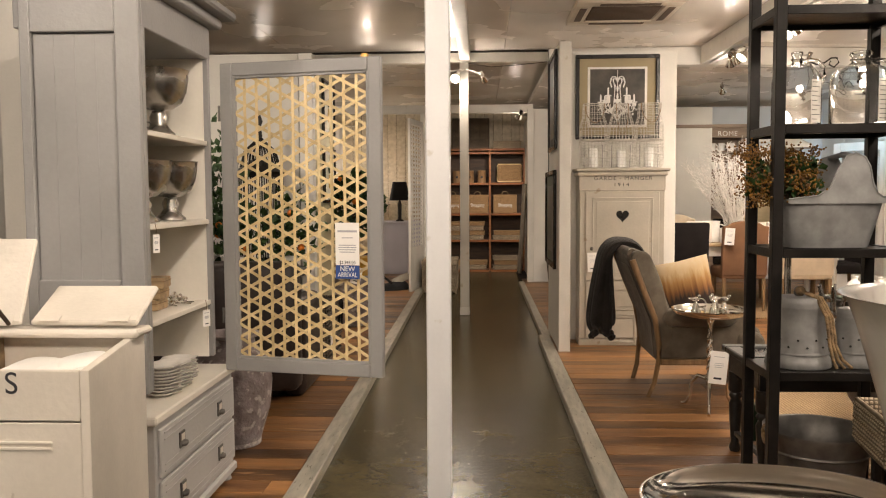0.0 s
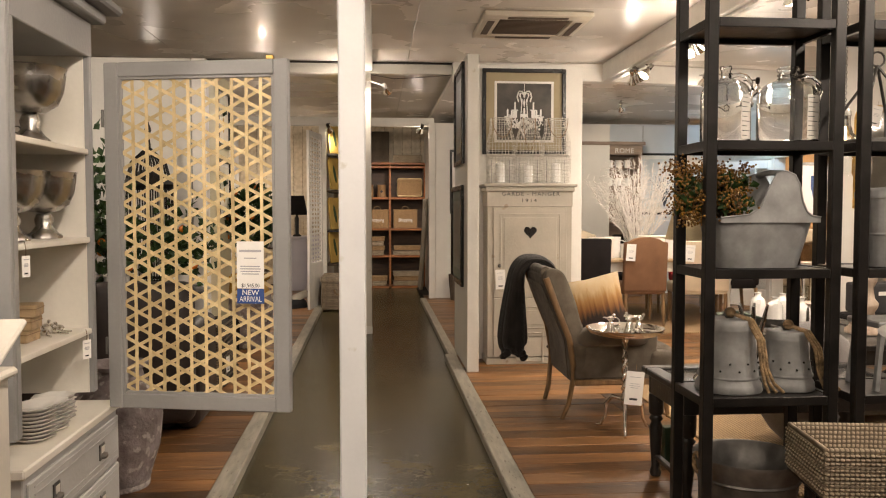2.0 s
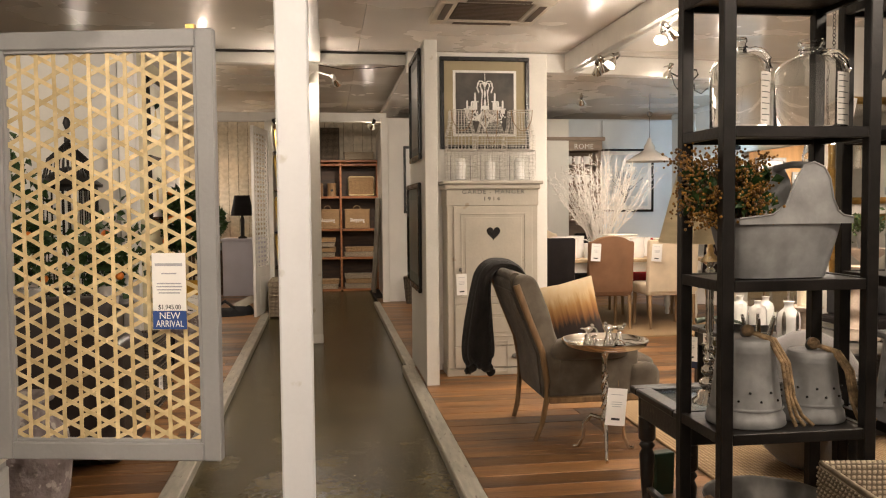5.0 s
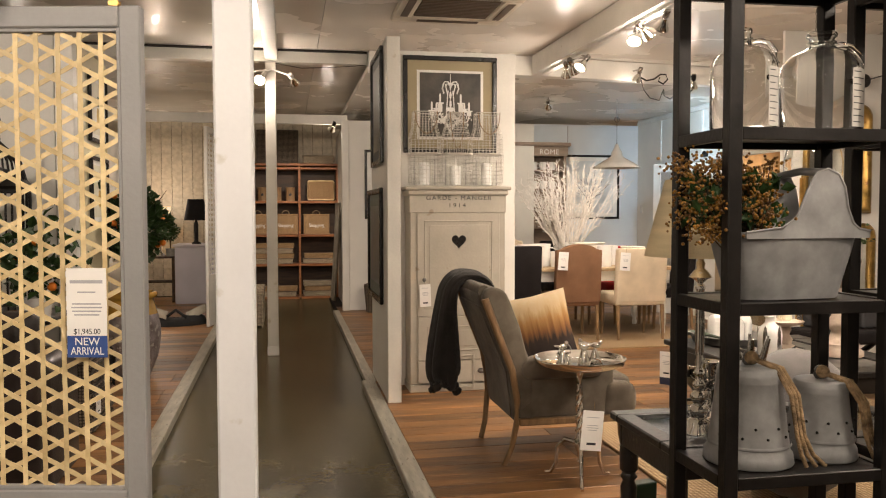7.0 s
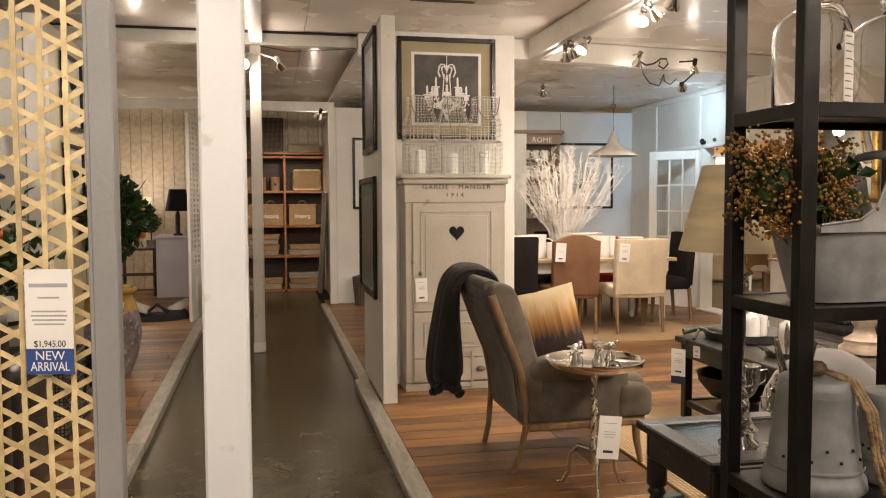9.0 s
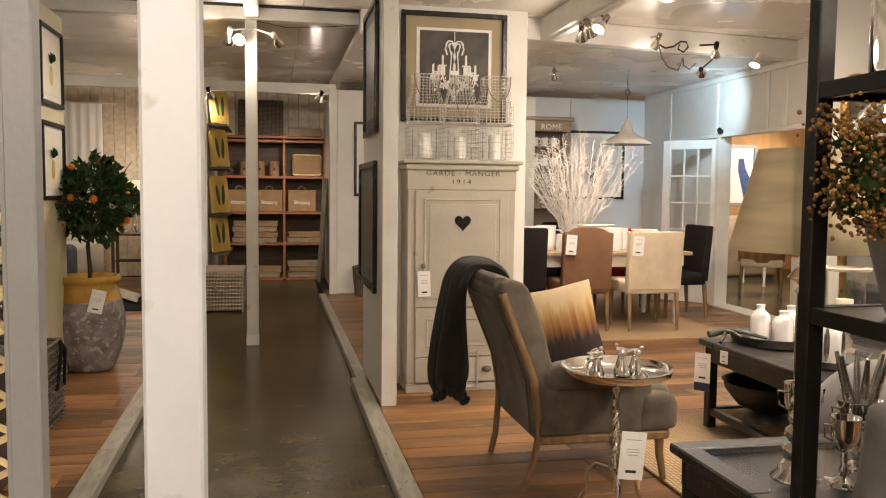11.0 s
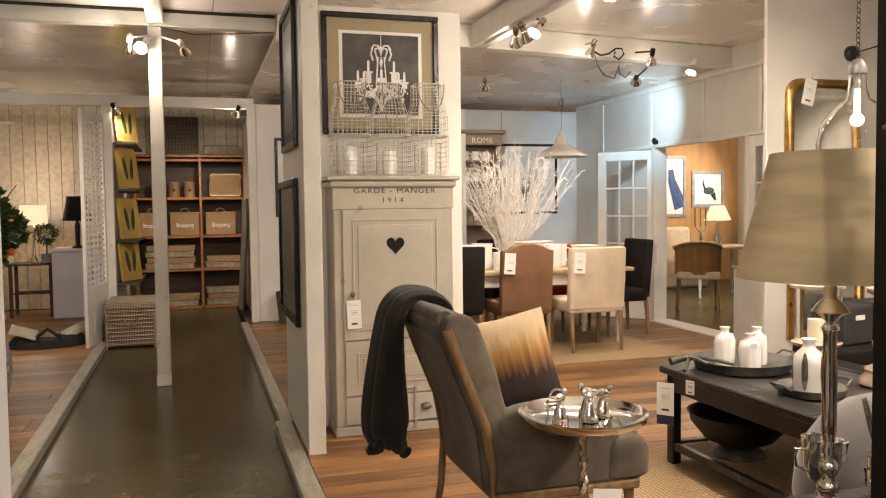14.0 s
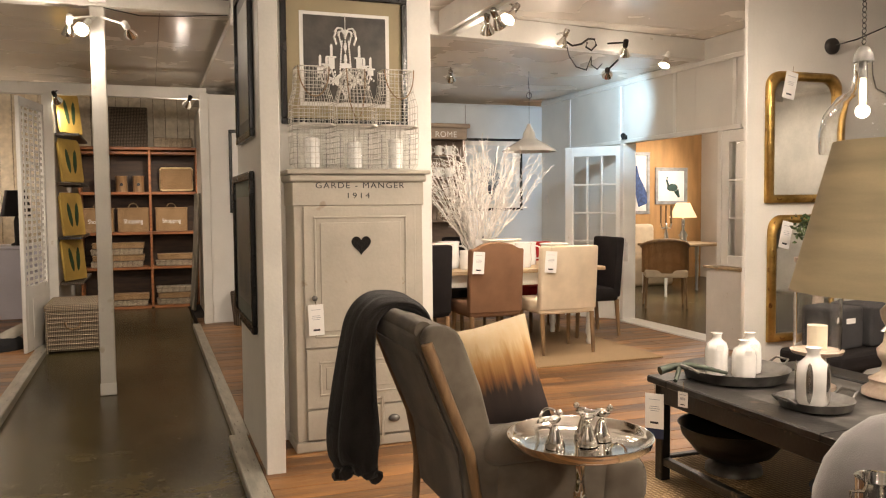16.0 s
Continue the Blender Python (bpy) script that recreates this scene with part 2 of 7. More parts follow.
navy_card = mat("navy_card", (0.02, 0.03, 0.07), 0.6, var=0.05, scale=6, bump=0.0)
ink = mat("dark_ink", (0.035, 0.035, 0.04), 0.7, var=0.1, bump=0.0)
grey_ink = mat("grey_ink", (0.42, 0.42, 0.44), 0.7, var=0.1, bump=0.0)
ochre_wall = mat("ochre_wallpaper", (0.50, 0.285, 0.115), 0.7, var=0.1, scale=2, bump=0.1, stretch=(5, 5, 1))
wire_mat = mat("white_wire", (0.66, 0.62, 0.55), 0.45, 0.3, var=0.15, scale=20, bump=0.0)
dark_cable = mat("dark_cable", (0.03, 0.025, 0.022), 0.6, var=0.1, bump=0.0)
rope_mat = mat("jute_rope", (0.36, 0.24, 0.125), 0.95, var=0.3, scale=30, bump=0.7, fine=120)
candle_mat = mat("ivory_wax", (0.80, 0.70, 0.52), 0.5, var=0.05, scale=6, bump=0.05)
yellow_board = mat("yellow_board", (0.60, 0.40, 0.095), 0.55, var=0.15, scale=4, bump=0.1)
green_paint = mat("dark_green_paint", (0.03, 0.075, 0.03), 0.6, var=0.2, scale=9, bump=0.05)
lilac_paint = mat("lilac_white_paint", (0.62, 0.60, 0.66), 0.45, var=0.05, scale=3, bump=0.08)
stone_wood = mat("whitewashed_turned_wood", (0.55, 0.45, 0.36), 0.6, var=0.2, scale=9, bump=0.25, col2=(0.36, 0.27, 0.2))
grey_velvet = mat("grey_velvet", (0.20, 0.185, 0.18), 0.95, var=0.12, scale=8, bump=0.2, fine=200, sheen=0.4)
navy_cloth = mat("black_canvas", (0.016, 0.017, 0.019), 0.8, var=0.2, scale=9, bump=0.2)
beige_cloth = mat("beige_canvas", (0.48, 0.44, 0.36), 0.85, var=0.1, scale=9, bump=0.2)
denim = mat("blue_grey_cloth", (0.13, 0.15, 0.19), 0.9, var=0.25, scale=9, bump=0.3)
green_bag = mat("dark_green_plastic", (0.012, 0.04, 0.022), 0.4, var=0.1, bump=0.0)
vent_mat = mat("vent_white", (0.72, 0.66, 0.55), 0.4, var=0.05, bump=0.03)
vent_dark = mat("vent_dark", (0.11, 0.075, 0.05), 0.6, var=0.1, bump=0.0)
peacock_blue = mat("peacock_blue_print", (0.05, 0.10, 0.27), 0.6, var=0.25, scale=20, bump=0.0)
peacock_green = mat("peacock_green_print", (0.05, 0.10, 0.085), 0.6, var=0.25, scale=20, bump=0.0)
bulb_mat = mat("lit_bulb", (1.0, 0.86, 0.62), 0.3, var=0.0, bump=0.0, emit=26.0)
soft_bulb = mat("lit_pear_bulb", (1.0, 0.72, 0.4), 0.3, var=0.0, bump=0.0, emit=6.0)
dim_bulb = mat("side_lit_bulb", (1.0, 0.9, 0.74), 0.2, var=0.0, bump=0.0, emit=1.6)
lit_shade = mat("lit_lampshade", (0.95, 0.72, 0.45), 0.8, var=0.05, bump=0.1, emit=1.1)


def banded(name, stops, rough=0.9):
    """A dyed cloth whose colour changes along its height, with uneven edges."""
    m = mat(name, (0.5, 0.5, 0.5), rough, var=0.1, scale=8, bump=0.3, fine=420)
    nd, ln = m.node_tree.nodes, m.node_tree.links
    tc, sp, ns = nd.new("ShaderNodeTexCoord"), nd.new("ShaderNodeSeparateXYZ"), nd.new("ShaderNodeTexNoise")
    ns.inputs["Scale"].default_value, ns.inputs["Detail"].default_value = 26.0, 3.0
    mp = nd.new("ShaderNodeMapping")
    mp.inputs["Scale"].default_value = (1.6, 1.6, 0.12)
    ln.new(tc.outputs["Object"], mp.inputs["Vector"])
    ln.new(mp.outputs[0], ns.inputs["Vector"])
    ln.new(tc.outputs["Object"], sp.inputs[0])
    ad = nd.new("ShaderNodeMath")
    ad.operation = "MULTIPLY_ADD"
    ad.inputs[1].default_value = 0.16
    ln.new(ns.outputs["Fac"], ad.inputs[0])
    ln.new(sp.outputs["Z"], ad.inputs[2])
    rg = nd.new("ShaderNodeMapRange")
    rg.inputs["From Min"].default_value, rg.inputs["From Max"].default_value = -0.09, 0.33
    ln.new(ad.outputs[0], rg.inputs["Value"])
    rp = nd.new("ShaderNodeValToRGB")
    els = rp.color_ramp.elements
    els[0].position, els[0].color = stops[0][0], (*stops[0][1], 1)
    els[1].position, els[1].color = stops[-1][0], (*stops[-1][1], 1)
    for p, c in stops[1:-1]:
        e = els.new(p)
        e.color = (*c, 1)
    ln.new(rg.outputs[0], rp.inputs["Fac"])
    ln.new(rp.outputs["Color"], nd["Principled BSDF"].inputs["Base Color"])
    return m


pillow_mat = banded("dip_dyed_cloth", [(0.0, (0.03, 0.022, 0.02)), (0.25, (0.045, 0.03, 0.024)), (0.4, (0.27, 0.125, 0.045)), (0.55, (0.46, 0.25, 0.09)),
                                       (0.72, (0.66, 0.49, 0.28)), (1.0, (0.70, 0.58, 0.40))])


# ---- mesh helpers ----
def thing(name, label, category, x, y, z, rz=0, group="", kind="", rx=0, ry=0):
    ob = new(name)
    ob.empty_display_size = 0.1
    ob.matrix_world = pose(x, y, z, rx, ry, rz)
    return tagged(ob, label, category, group, kind)


def part(name, bm, material, parent, label="", smooth=False, at=None):
    me = bpy.data.meshes.new(name)
    bmesh.ops.recalc_face_normals(bm, faces=bm.faces)
    bm.to_mesh(me)
    bm.free()
    for f in me.polygons:
        f.use_smooth = smooth
    if smooth:
        me.set_sharp_from_angle(angle=math.radians(68))
    me.materials.append(material)
    ob = new(name, me)
    if parent is not None:
        ob.parent = parent
    if at is not None:
        ob.matrix_local = at
    if material in (glass, pane_mat):
        ob.visible_shadow = False
    if label:
        ob["label"] = label
    return ob


def shared(name, me, parent, m):
    ob = new(name, me)
    ob.parent = parent
    ob.matrix_local = m
    return ob


def box(x0, x1, y0, y1, z0, z1, bev=0.004, bm=None):
    t = bmesh.new()
    bmesh.ops.create_cube(t, size=1)
    for v in t.verts:
        v.co = Vector(((x0 + x1) / 2 + v.co.x * (x1 - x0), (y0 + y1) / 2 + v.co.y * (y1 - y0), (z0 + z1) / 2 + v.co.z * (z1 - z0)))
    if bev:
        bev = min(bev, 0.45 * min(abs(x1 - x0), abs(y1 - y0), abs(z1 - z0)))
        bmesh.ops.bevel(t, geom=t.edges[:], offset=bev, segments=1 if bev < 0.012 else 3, affect="EDGES", profile=0.5)
    return merge(bm, t)


def merge(bm, t):
    if bm is None:
        return t
    me = bpy.data.meshes.new("tmp")
    t.to_mesh(me)
    t.free()
    bm.from_mesh(me)
    bpy.data.meshes.remove(me)
    return bm


def moved(t, m):
    bmesh.ops.transform(t, matrix=m, verts=t.verts[:])
    return t


def lathe(profile, seg=32, bm=None, close=False):
    """Turned shape from (radius, height) pairs."""
    t = bmesh.new()
    rings = []
    for r, z in profile:
        if r < 1e-5:
            rings.append([t.verts.new((0, 0, z))])
        else:
            rings.append([t.verts.new((r * math.cos(2 * math.pi * i / seg), r * math.sin(2 * math.pi * i / seg), z)) for i in range(seg)])
    pairs = list(zip(rings, rings[1:])) + ([(rings[-1], rings[0])] if close else [])
    for a, b in pairs:
        for i in range(seg):
            j = (i + 1) % seg
            f = [a[i % len(a)], a[j % len(a)], b[j % len(b)], b[i % len(b)]]
            f = list(dict.fromkeys(f))
            if len(f) > 2:
                try:
                    t.faces.new(f)
                except ValueError:
                    pass
    return merge(bm, t)


def tube(points, radius, seg=8, bm=None, r_end=None):
    """A round bar along points, tapering to r_end."""
    t = bmesh.new()
    pts = [Vector(p) for p in points]
    rings, up = [], Vector((0, 0, 1))
    for i, p in enumerate(pts):
        d = (pts[min(i + 1, len(pts) - 1)] - pts[max(i - 1, 0)]).normalized()
        a = d.cross(up)
        if a.length < 1e-3:
            a = d.cross(Vector((1, 0, 0)))
        a.normalize()
        b = d.cross(a)
        k = i / max(1, len(pts) - 1)
        r = radius + ((r_end if r_end is not None else radius) - radius) * k
        rings.append([t.verts.new(p + a * r * math.cos(2 * math.pi * j / seg) + b * r * math.sin(2 * math.pi * j / seg)) for j in range(seg)])
    for r0, r1 in zip(rings, rings[1:]):
        for j in range(seg):
            t.faces.new((r0[j], r0[(j + 1) % seg], r1[(j + 1) % seg], r1[j]))
    t.faces.new(rings[0][::-1])
    t.faces.new(rings[-1])
    return merge(bm, t)


def arc(cx, cy, cz, r, a0, a1, n, plane="xz"):
    out = []
    for i in range(n + 1):
        a = radians(a0 + (a1 - a0) * i / n)
        u, v = r * math.cos(a), r * math.sin(a)
        out.append((cx + u, cy, cz + v) if plane == "xz" else (cx, cy + u, cz + v) if plane == "yz" else (cx + u, cy + v, cz))
    return out


def ball(x, y, z, r, sub=2, bm=None, sx=1, sy=1, sz=1):
    t = bmesh.new()
    bmesh.ops.create_icosphere(t, subdivisions=sub, radius=r)
    for v in t.verts:
        v.co = Vector((x + v.co.x * sx, y + v.co.y * sy, z + v.co.z * sz))
    return merge(bm, t)


def plate(outline, depth, bm=None):
    """A flat shape in x and z, with thickness in y."""
    t = bmesh.new()
    f = t.faces.new([t.verts.new((x, 0, z)) for x, z in outline])
    ext = bmesh.ops.extrude_face_region(t, geom=[f])
    for v in ext["geom"]:
        if isinstance(v, bmesh.types.BMVert):
            v.co.y += depth
    return merge(bm, t)


def cushion(sx, sy, sz, n=10, plump=0.5, bm=None):
    """A stuffed cushion about its centre, sx wide, sy thick, sz high."""
    t = bmesh.new()
    bmesh.ops.create_grid(t, x_segments=n, y_segments=n, size=0.5)
    ret = bmesh.ops.extrude_face_region(t, geom=t.faces[:])
    up = {v for v in ret["geom"] if isinstance(v, bmesh.types.BMVert)}
    for v in t.verts:
        u, w = v.co.x * 2, v.co.y * 2
        h = (max(0, 1 - u * u) ** plump) * (max(0, 1 - w * w) ** plump) * sy / 2
        k = 1 - 0.05 * (1 - abs(u * w))
        v.co = Vector((u * sx / 2 * k, h if v in up else -h, w * sz / 2 * k))
    bmesh.ops.remove_doubles(t, verts=t.verts[:], dist=0.001)
    return merge(bm, t)


def letters(text, height, material, parent, m, name="lettering", label="", squash=1.0, spread=1.0):
    cu = bpy.data.curves.new("text", "FONT")
    cu.body, cu.size, cu.align_x, cu.extrude, cu.space_character = text, height, "CENTER", 0.0006, spread
    tmp = new("text", cu)
    bpy.context.view_layer.update()
    me = bpy.data.meshes.new_from_object(tmp)
    bpy.data.objects.remove(tmp)
    me.materials.clear()
    me.materials.append(material)
    for v in me.vertices:
        v.co.x *= squash
    ob = new(name, me)
    if parent is not None:
        ob.parent = parent
    ob.matrix_local = m @ pose(0, 0, 0, 90)
    if label:
        ob["label"] = label
    return ob


def leaves(n, place, size, seed, bm=None, broad=1.0):
    """n folded leaves; place(rng) gives a point and an outward direction."""
    rng = random.Random(seed)
    t = bm or bmesh.new()
    for _ in range(n):
        p, out = place(rng)
        d = (Vector(out) + Vector((rng.uniform(-.7, .7), rng.uniform(-.7, .7), rng.uniform(-.5, .7)))).normalized()
        s = d.cross(Vector((rng.uniform(-1, 1), rng.uniform(-1, 1), rng.uniform(-1, 1)))).normalized()
        nrm = d.cross(s)
        ln, w = size * rng.uniform(.7, 1.3), size * rng.uniform(.22, .34) * broad
        p = Vector(p)
        a, tip = t.verts.new(p), t.verts.new(p + d * ln - nrm * ln * .12)
        m1, m2 = t.verts.new(p + d * ln * .5), None
        l1, r1 = t.verts.new(p + d * ln * .5 + s * w + nrm * w * .35), t.verts.new(p + d * ln * .5 - s * w + nrm * w * .35)
        t.faces.new((a, m1, l1)), t.faces.new((l1, m1, tip)), t.faces.new((a, r1, m1)), t.faces.new((m1, r1, tip))
    return t


def structure(name, bm, material, label, category="wall"):
    return tagged(part(name, bm, material, None), label, category, kind="structure")


def price_tag(x, y, z, rx, ry, rz, w=0.07, h=0.12, footer=None, label="white printed price tag on a string", parent_things=None):
    t = thing("price_tag", label, "tag", x, y, z, rz, group="price tags", rx=rx, ry=ry)
    part("card", box(-w / 2, w / 2, -.0008, .0008, -h, 0, 0), paper, t)
    b = bmesh.new()
    for i, (k, ww) in enumerate(((.16, .62), (.36, .5), (.42, .58), (.48, .45))):
        box(-w * ww / 2, w * ww / 2, -.0016, -.0009, -h * k - .003, -h * k, 0, b)
    part("print_line", b, grey_ink, t)
    part("price_print", box(-w * .22, w * .22, -.0016, -.0009, -h * .86, -h * .80, 0), ink, t)
    part("string", tube([(0, 0, -.006), (.002, 0, .02), (0, .004, .045)], .0012, 5), rope_mat, t)
    if footer:
        part("footer", box(-w / 2, w / 2, -.0018, .001, -h * 1.28, -h, 0), footer, t)
    return t

# ---- structure ----
structure("ground", box(-7, 13, -6.5, 16, -.3, -.06, 0), concrete, "grey concrete slab under the whole shop", "ground")
structure("walkway_floor", box(-.643, .80, -6, 12.2, -.05, 0, 0), concrete, "dark polished concrete walkway with faint scuffs and specks", "floor")
b = moved(box(-.05, .05, -3.3, 3.3, -.02, .055, .006), pose(-.635, .1, 0, 0, 0, .35))
merge(b, moved(box(-.05, .05, 0, 8.72, -.02, .055, .006), pose(-.652, 3.41, 0, 0, 0, .45)))
structure("kerb_left", b, kerb_mat, "worn pale edging strip between walkway and planks", "kerb")
b = box(.728, .832, -3.2, 4.83, -.02, .056, .006)
structure("kerb_right", b, kerb_mat, "worn pale edging strip, scuffed and screwed down", "kerb")
structure("kerb_right_far", box(.765, .85, 4.84, 9.72, -.02, .05, .006), kerb_mat, "worn pale edging strip beyond the partition", "kerb")
floor_left = structure("floor_left", box(-6, -.645, -6, 12.2, -.05, .02, 0), gap_mat, "dark underlay below the plank floor", "floor")
floor_right = structure("floor_right", box(.835, 5.62, -6, 12.2, -.05, .02, 0), gap_mat, "dark underlay below the plank floor", "floor")
structure("floor_showroom", box(5.62, 12, 4, 12.9, -.05, .03, 0), concrete, "dark floor of the room beyond the doors", "floor")

# outer shell
structure("wall_back", box(-6, 1.2, 12.22, 12.35, -.05, 3.05, 0), gap_mat, "dark backing behind the cream boards", "wall")
structure("wall_left", box(-6.1, -6, -6.1, 12.35, -.05, 3.05, 0), cream, "plain cream side wall of the shop", "wall")
structure("wall_front", box(-6.1, 12, -6.2, -6.1, -.05, 3.05, 0), cream, "plain cream wall behind the entrance", "wall")
structure("wall_outer_right", box(9.86, 9.96, -6.1, 12.4, -.05, 3.05, 0), white_wall, "plain cream wall at the far end of the next room", "wall")
structure("wall_ochre", box(5.6, 9.86, 12.4, 12.5, -.05, 3.05, 0), ochre_wall, "ochre papered wall of the next room", "wall")
structure("wall_alcove_left", box(-.76, -.66, 9.95, 12.22, .0, 2.68, .003), cream, "cream side wall of the storage alcove", "wall")
structure("wall_alcove_right", box(1.0, 3.7, 9.78, 9.88, .0, 2.70, .003), white_wall, "white painted partition beside the storage alcove", "wall")
structure("wall_alcove_side", box(.97, 1.07, 9.885, 12.22, 0, 2.68, .003), cream, "cream inner side of the storage alcove", "wall")
structure("wall_dining", box(3.2, 5.53, 10.2, 10.3, .0, 2.73, .003), blue_wall, "pale blue painted wall panel behind the dining table", "wall")
structure("wall_dining_far", box(1.1, 5.7, 12.1, 12.2, .0, 3.05, 0), cream, "dim wall beyond the dining panel", "wall")

# ceiling: panels with fine joints, a bulkhead and beams
b = bmesh.new()
for i in range(-3, 6):
    for j in range(-3, 6):
        x0, y0 = i * 2.4 + .45, j * 2.4 - .9
        x1, y1 = min(x0 + 2.396, 9.9), min(y0 + 2.396, 12.4)
        if x0 < 9.8 and y0 < 12.3 and not (x0 > 2.6 and y0 > 6.2):
            box(max(x0, -6), x1, max(y0, -6.1), y1, 3.0, 3.03, .002, b)
box(2.85, 5.246, 6.304, 6.80, 3.0, 3.03, .002, b)
box(5.25, 9.9, 6.304, 6.80, 3.0, 3.03, .002, b)
structure("ceiling", b, ceiling_mat, "glossy cream ceiling panels with thin joints", "ceiling")
structure("ceiling_void", box(-6.1, 12, -6.2, 12.5, 3.034, 3.1, 0), gap_mat, "dark space above the ceiling panels", "ceiling")
b = moved(plate([(.95, 6.45), (2.74, 6.45), (5.56, 6.78), (9.86, 6.78), (9.86, 12.2), (.95, 12.2)], .06), Matrix(((1, 0, 0, 0), (0, 0, 1, 0), (0, 1, 0, 2.82), (0, 0, 0, 1))))
structure("ceiling_dining", b, ceiling_mat, "lower cream ceiling over the dining area", "ceiling")
b = box(.95, 2.70, 6.30, 6.45, 2.80, 2.995, .003)
merge(b, moved(box(0, 2.87, 0, .14, 2.80, 2.995, .003), pose(2.68, 6.31, 0, 0, 0, 7.0)))
structure("bulkhead", b, white_paint, "white painted drop between the two ceilings", "trim")
structure("beam_track", box(2.60, 2.74, -5.5, 6.297, 2.80, 2.996, .004), white_paint, "white boxed ceiling beam carrying the track lights", "beam")
structure("beam_posts", box(-.05, .07, -5.5, 6.44, 2.90, 2.996, .004), cream, "cream beam along the row of posts", "beam")
structure("beam_cross", box(-6, .945, 6.445, 6.56, 2.88, 2.994, .004), cream, "cream cross beam over the walkway", "beam")
structure("beam_header", box(-6, .995, 9.94, 10.04, 2.66, 2.79, .004), cream, "cream header rail in front of the boarded wall", "beam")
structure("ceiling_seam_trim", box(-6, .94, 6.38, 6.44, 2.985, 2.997, 0), gap_mat, "thin dark joint along the cross beam", "trim")
structure("post_front", box(-.04, .062, .5, .6, 0, 2.90, .006), mat("cool_white_post_paint", (0.68, 0.685, 0.69), 0.45, var=0.04, scale=3, bump=0.04, wear=(0.5, 0.48, 0.42), wear_amount=0.15), "white painted square timber post with small knocks", "post")
b = box(-.052, .052, 6.45, 6.552, 0, 2.88, .006)
structure("post_rear", b, cream, "cream painted square timber post with a scuffed foot", "post")
structure("post_foot", box(-.057, .057, 6.443, 6.449, .005, .095, .002), white_paint, "small scuffed plate at the post's foot", "trim")
structure("jamb_left", box(-.76, -.65, 9.93, 9.94 + .1, .0, 2.66, .004), cream, "cream timber jamb of the alcove", "trim")
structure("jamb_right", box(.90, .998, 9.72, 9.83, .04, 2.70, .004), cream, "cream timber jamb of the alcove", "trim")

# partition with pictures, and the wall behind the cupboard
structure("partition_side", box(.855, .925, 4.12, 5.2, .02, 2.64, .003), white_wall, "cream partition along the walkway", "wall")
structure("partition_post", box(.85, .948, 4.07, 4.118, .02, 2.66, .004), cream, "cream end post of the partition", "trim")
structure("partition_back", box(.93, 1.96, 4.66, 4.74, .02, 2.68, .003), white_wall, "cream partition behind the cupboard", "wall")
structure("partition_cap", box(.852, .93, 4.10, 5.2, 2.642, 2.665, .002), cream, "cream cap along the partition", "trim")

# left side: partition with botanical pictures
structure("partition_left", box(-1.40, -1.31, 4.45, 5.45, .02, 2.62, .003), mat("yellow_cream_paint", (0.66, 0.60, 0.40), 0.5, var=0.06, scale=3, bump=0.1),
          "yellow-cream partition with framed prints", "wall")
structure("partition_left_post", box(-1.42, -1.30, 4.34, 4.446, .02, 2.64, .004), white_paint, "white end post of the partition", "trim")
structure("partition_left_wing", box(-4.6, -1.43, 4.36, 4.44, .02, 2.64, .003), mat("pale_partition_paint", (0.66, 0.645, 0.60), 0.55, var=0.06, scale=2, bump=0.1), "pale painted partition across the side display", "wall")
structure("wall_post_left", box(-2.2, -1.72, 1.1, 1.2, .02, 2.9, .004), white_wall, "white wall panel behind the grey hutch", "wall")

# wall with the glazed doors
t_wall = box(5.5, 5.6, 8.12, 10.19, .0, 2.82, .003)
box(5.5, 5.6, 6.8, 8.119, 2.09, 2.82, .003, t_wall)
box(5.5, 5.6, 4.84, 6.799, 2.09, 2.998, .003, t_wall)
structure("wall_doors", t_wall, white_wall, "white panelled wall around the glazed double doors", "wall")
b = box(5.47, 5.497, 4.9, 10.15, 2.745, 2.79, .004)
structure("trim_rail", b, white_paint, "white picture rail under the ceiling", "trim")
b = bmesh.new()
for y in (7.1, 8.15, 9.35, 6.18):
    box(5.482, 5.497, y, y + .045, 2.13, 2.744, .003, b)
structure("trim_battens", b, white_paint, "white cover battens over the doors", "trim")
b = box(5.475, 5.497, 6.1, 9.45, 2.085, 2.128, .004)
structure("trim_lintel", b, white_paint, "white moulded lintel above the doors", "trim")
b = box(5.46, 5.63, 8.05, 8.118, .03, 2.084, .004)
box(5.46, 5.63, 6.34, 6.40, .03, 2.084, .004, b)
structure("door_frame", b, white_paint, "white timber door frame", "trim")
structure("threshold", box(5.40, 5.66, 6.40, 8.05, .03, .056, .004), white_paint, "worn white door threshold", "trim")
structure("wall_mirrors", box(4.45, 9.8, 4.80, 4.835, .0, 3.0, .003), white_wall, "cream wall panel carrying the gilt mirrors", "wall")
structure("half_wall", box(5.36, 5.457, 4.84, 6.42, .02, .775, .004), white_paint, "low white half wall beside the doors", "wall")
structure("half_wall_cap", box(5.335, 5.457, 4.84, 6.44, .776, .80, .004), pale_oak, "pale timber cap on the low wall", "trim")


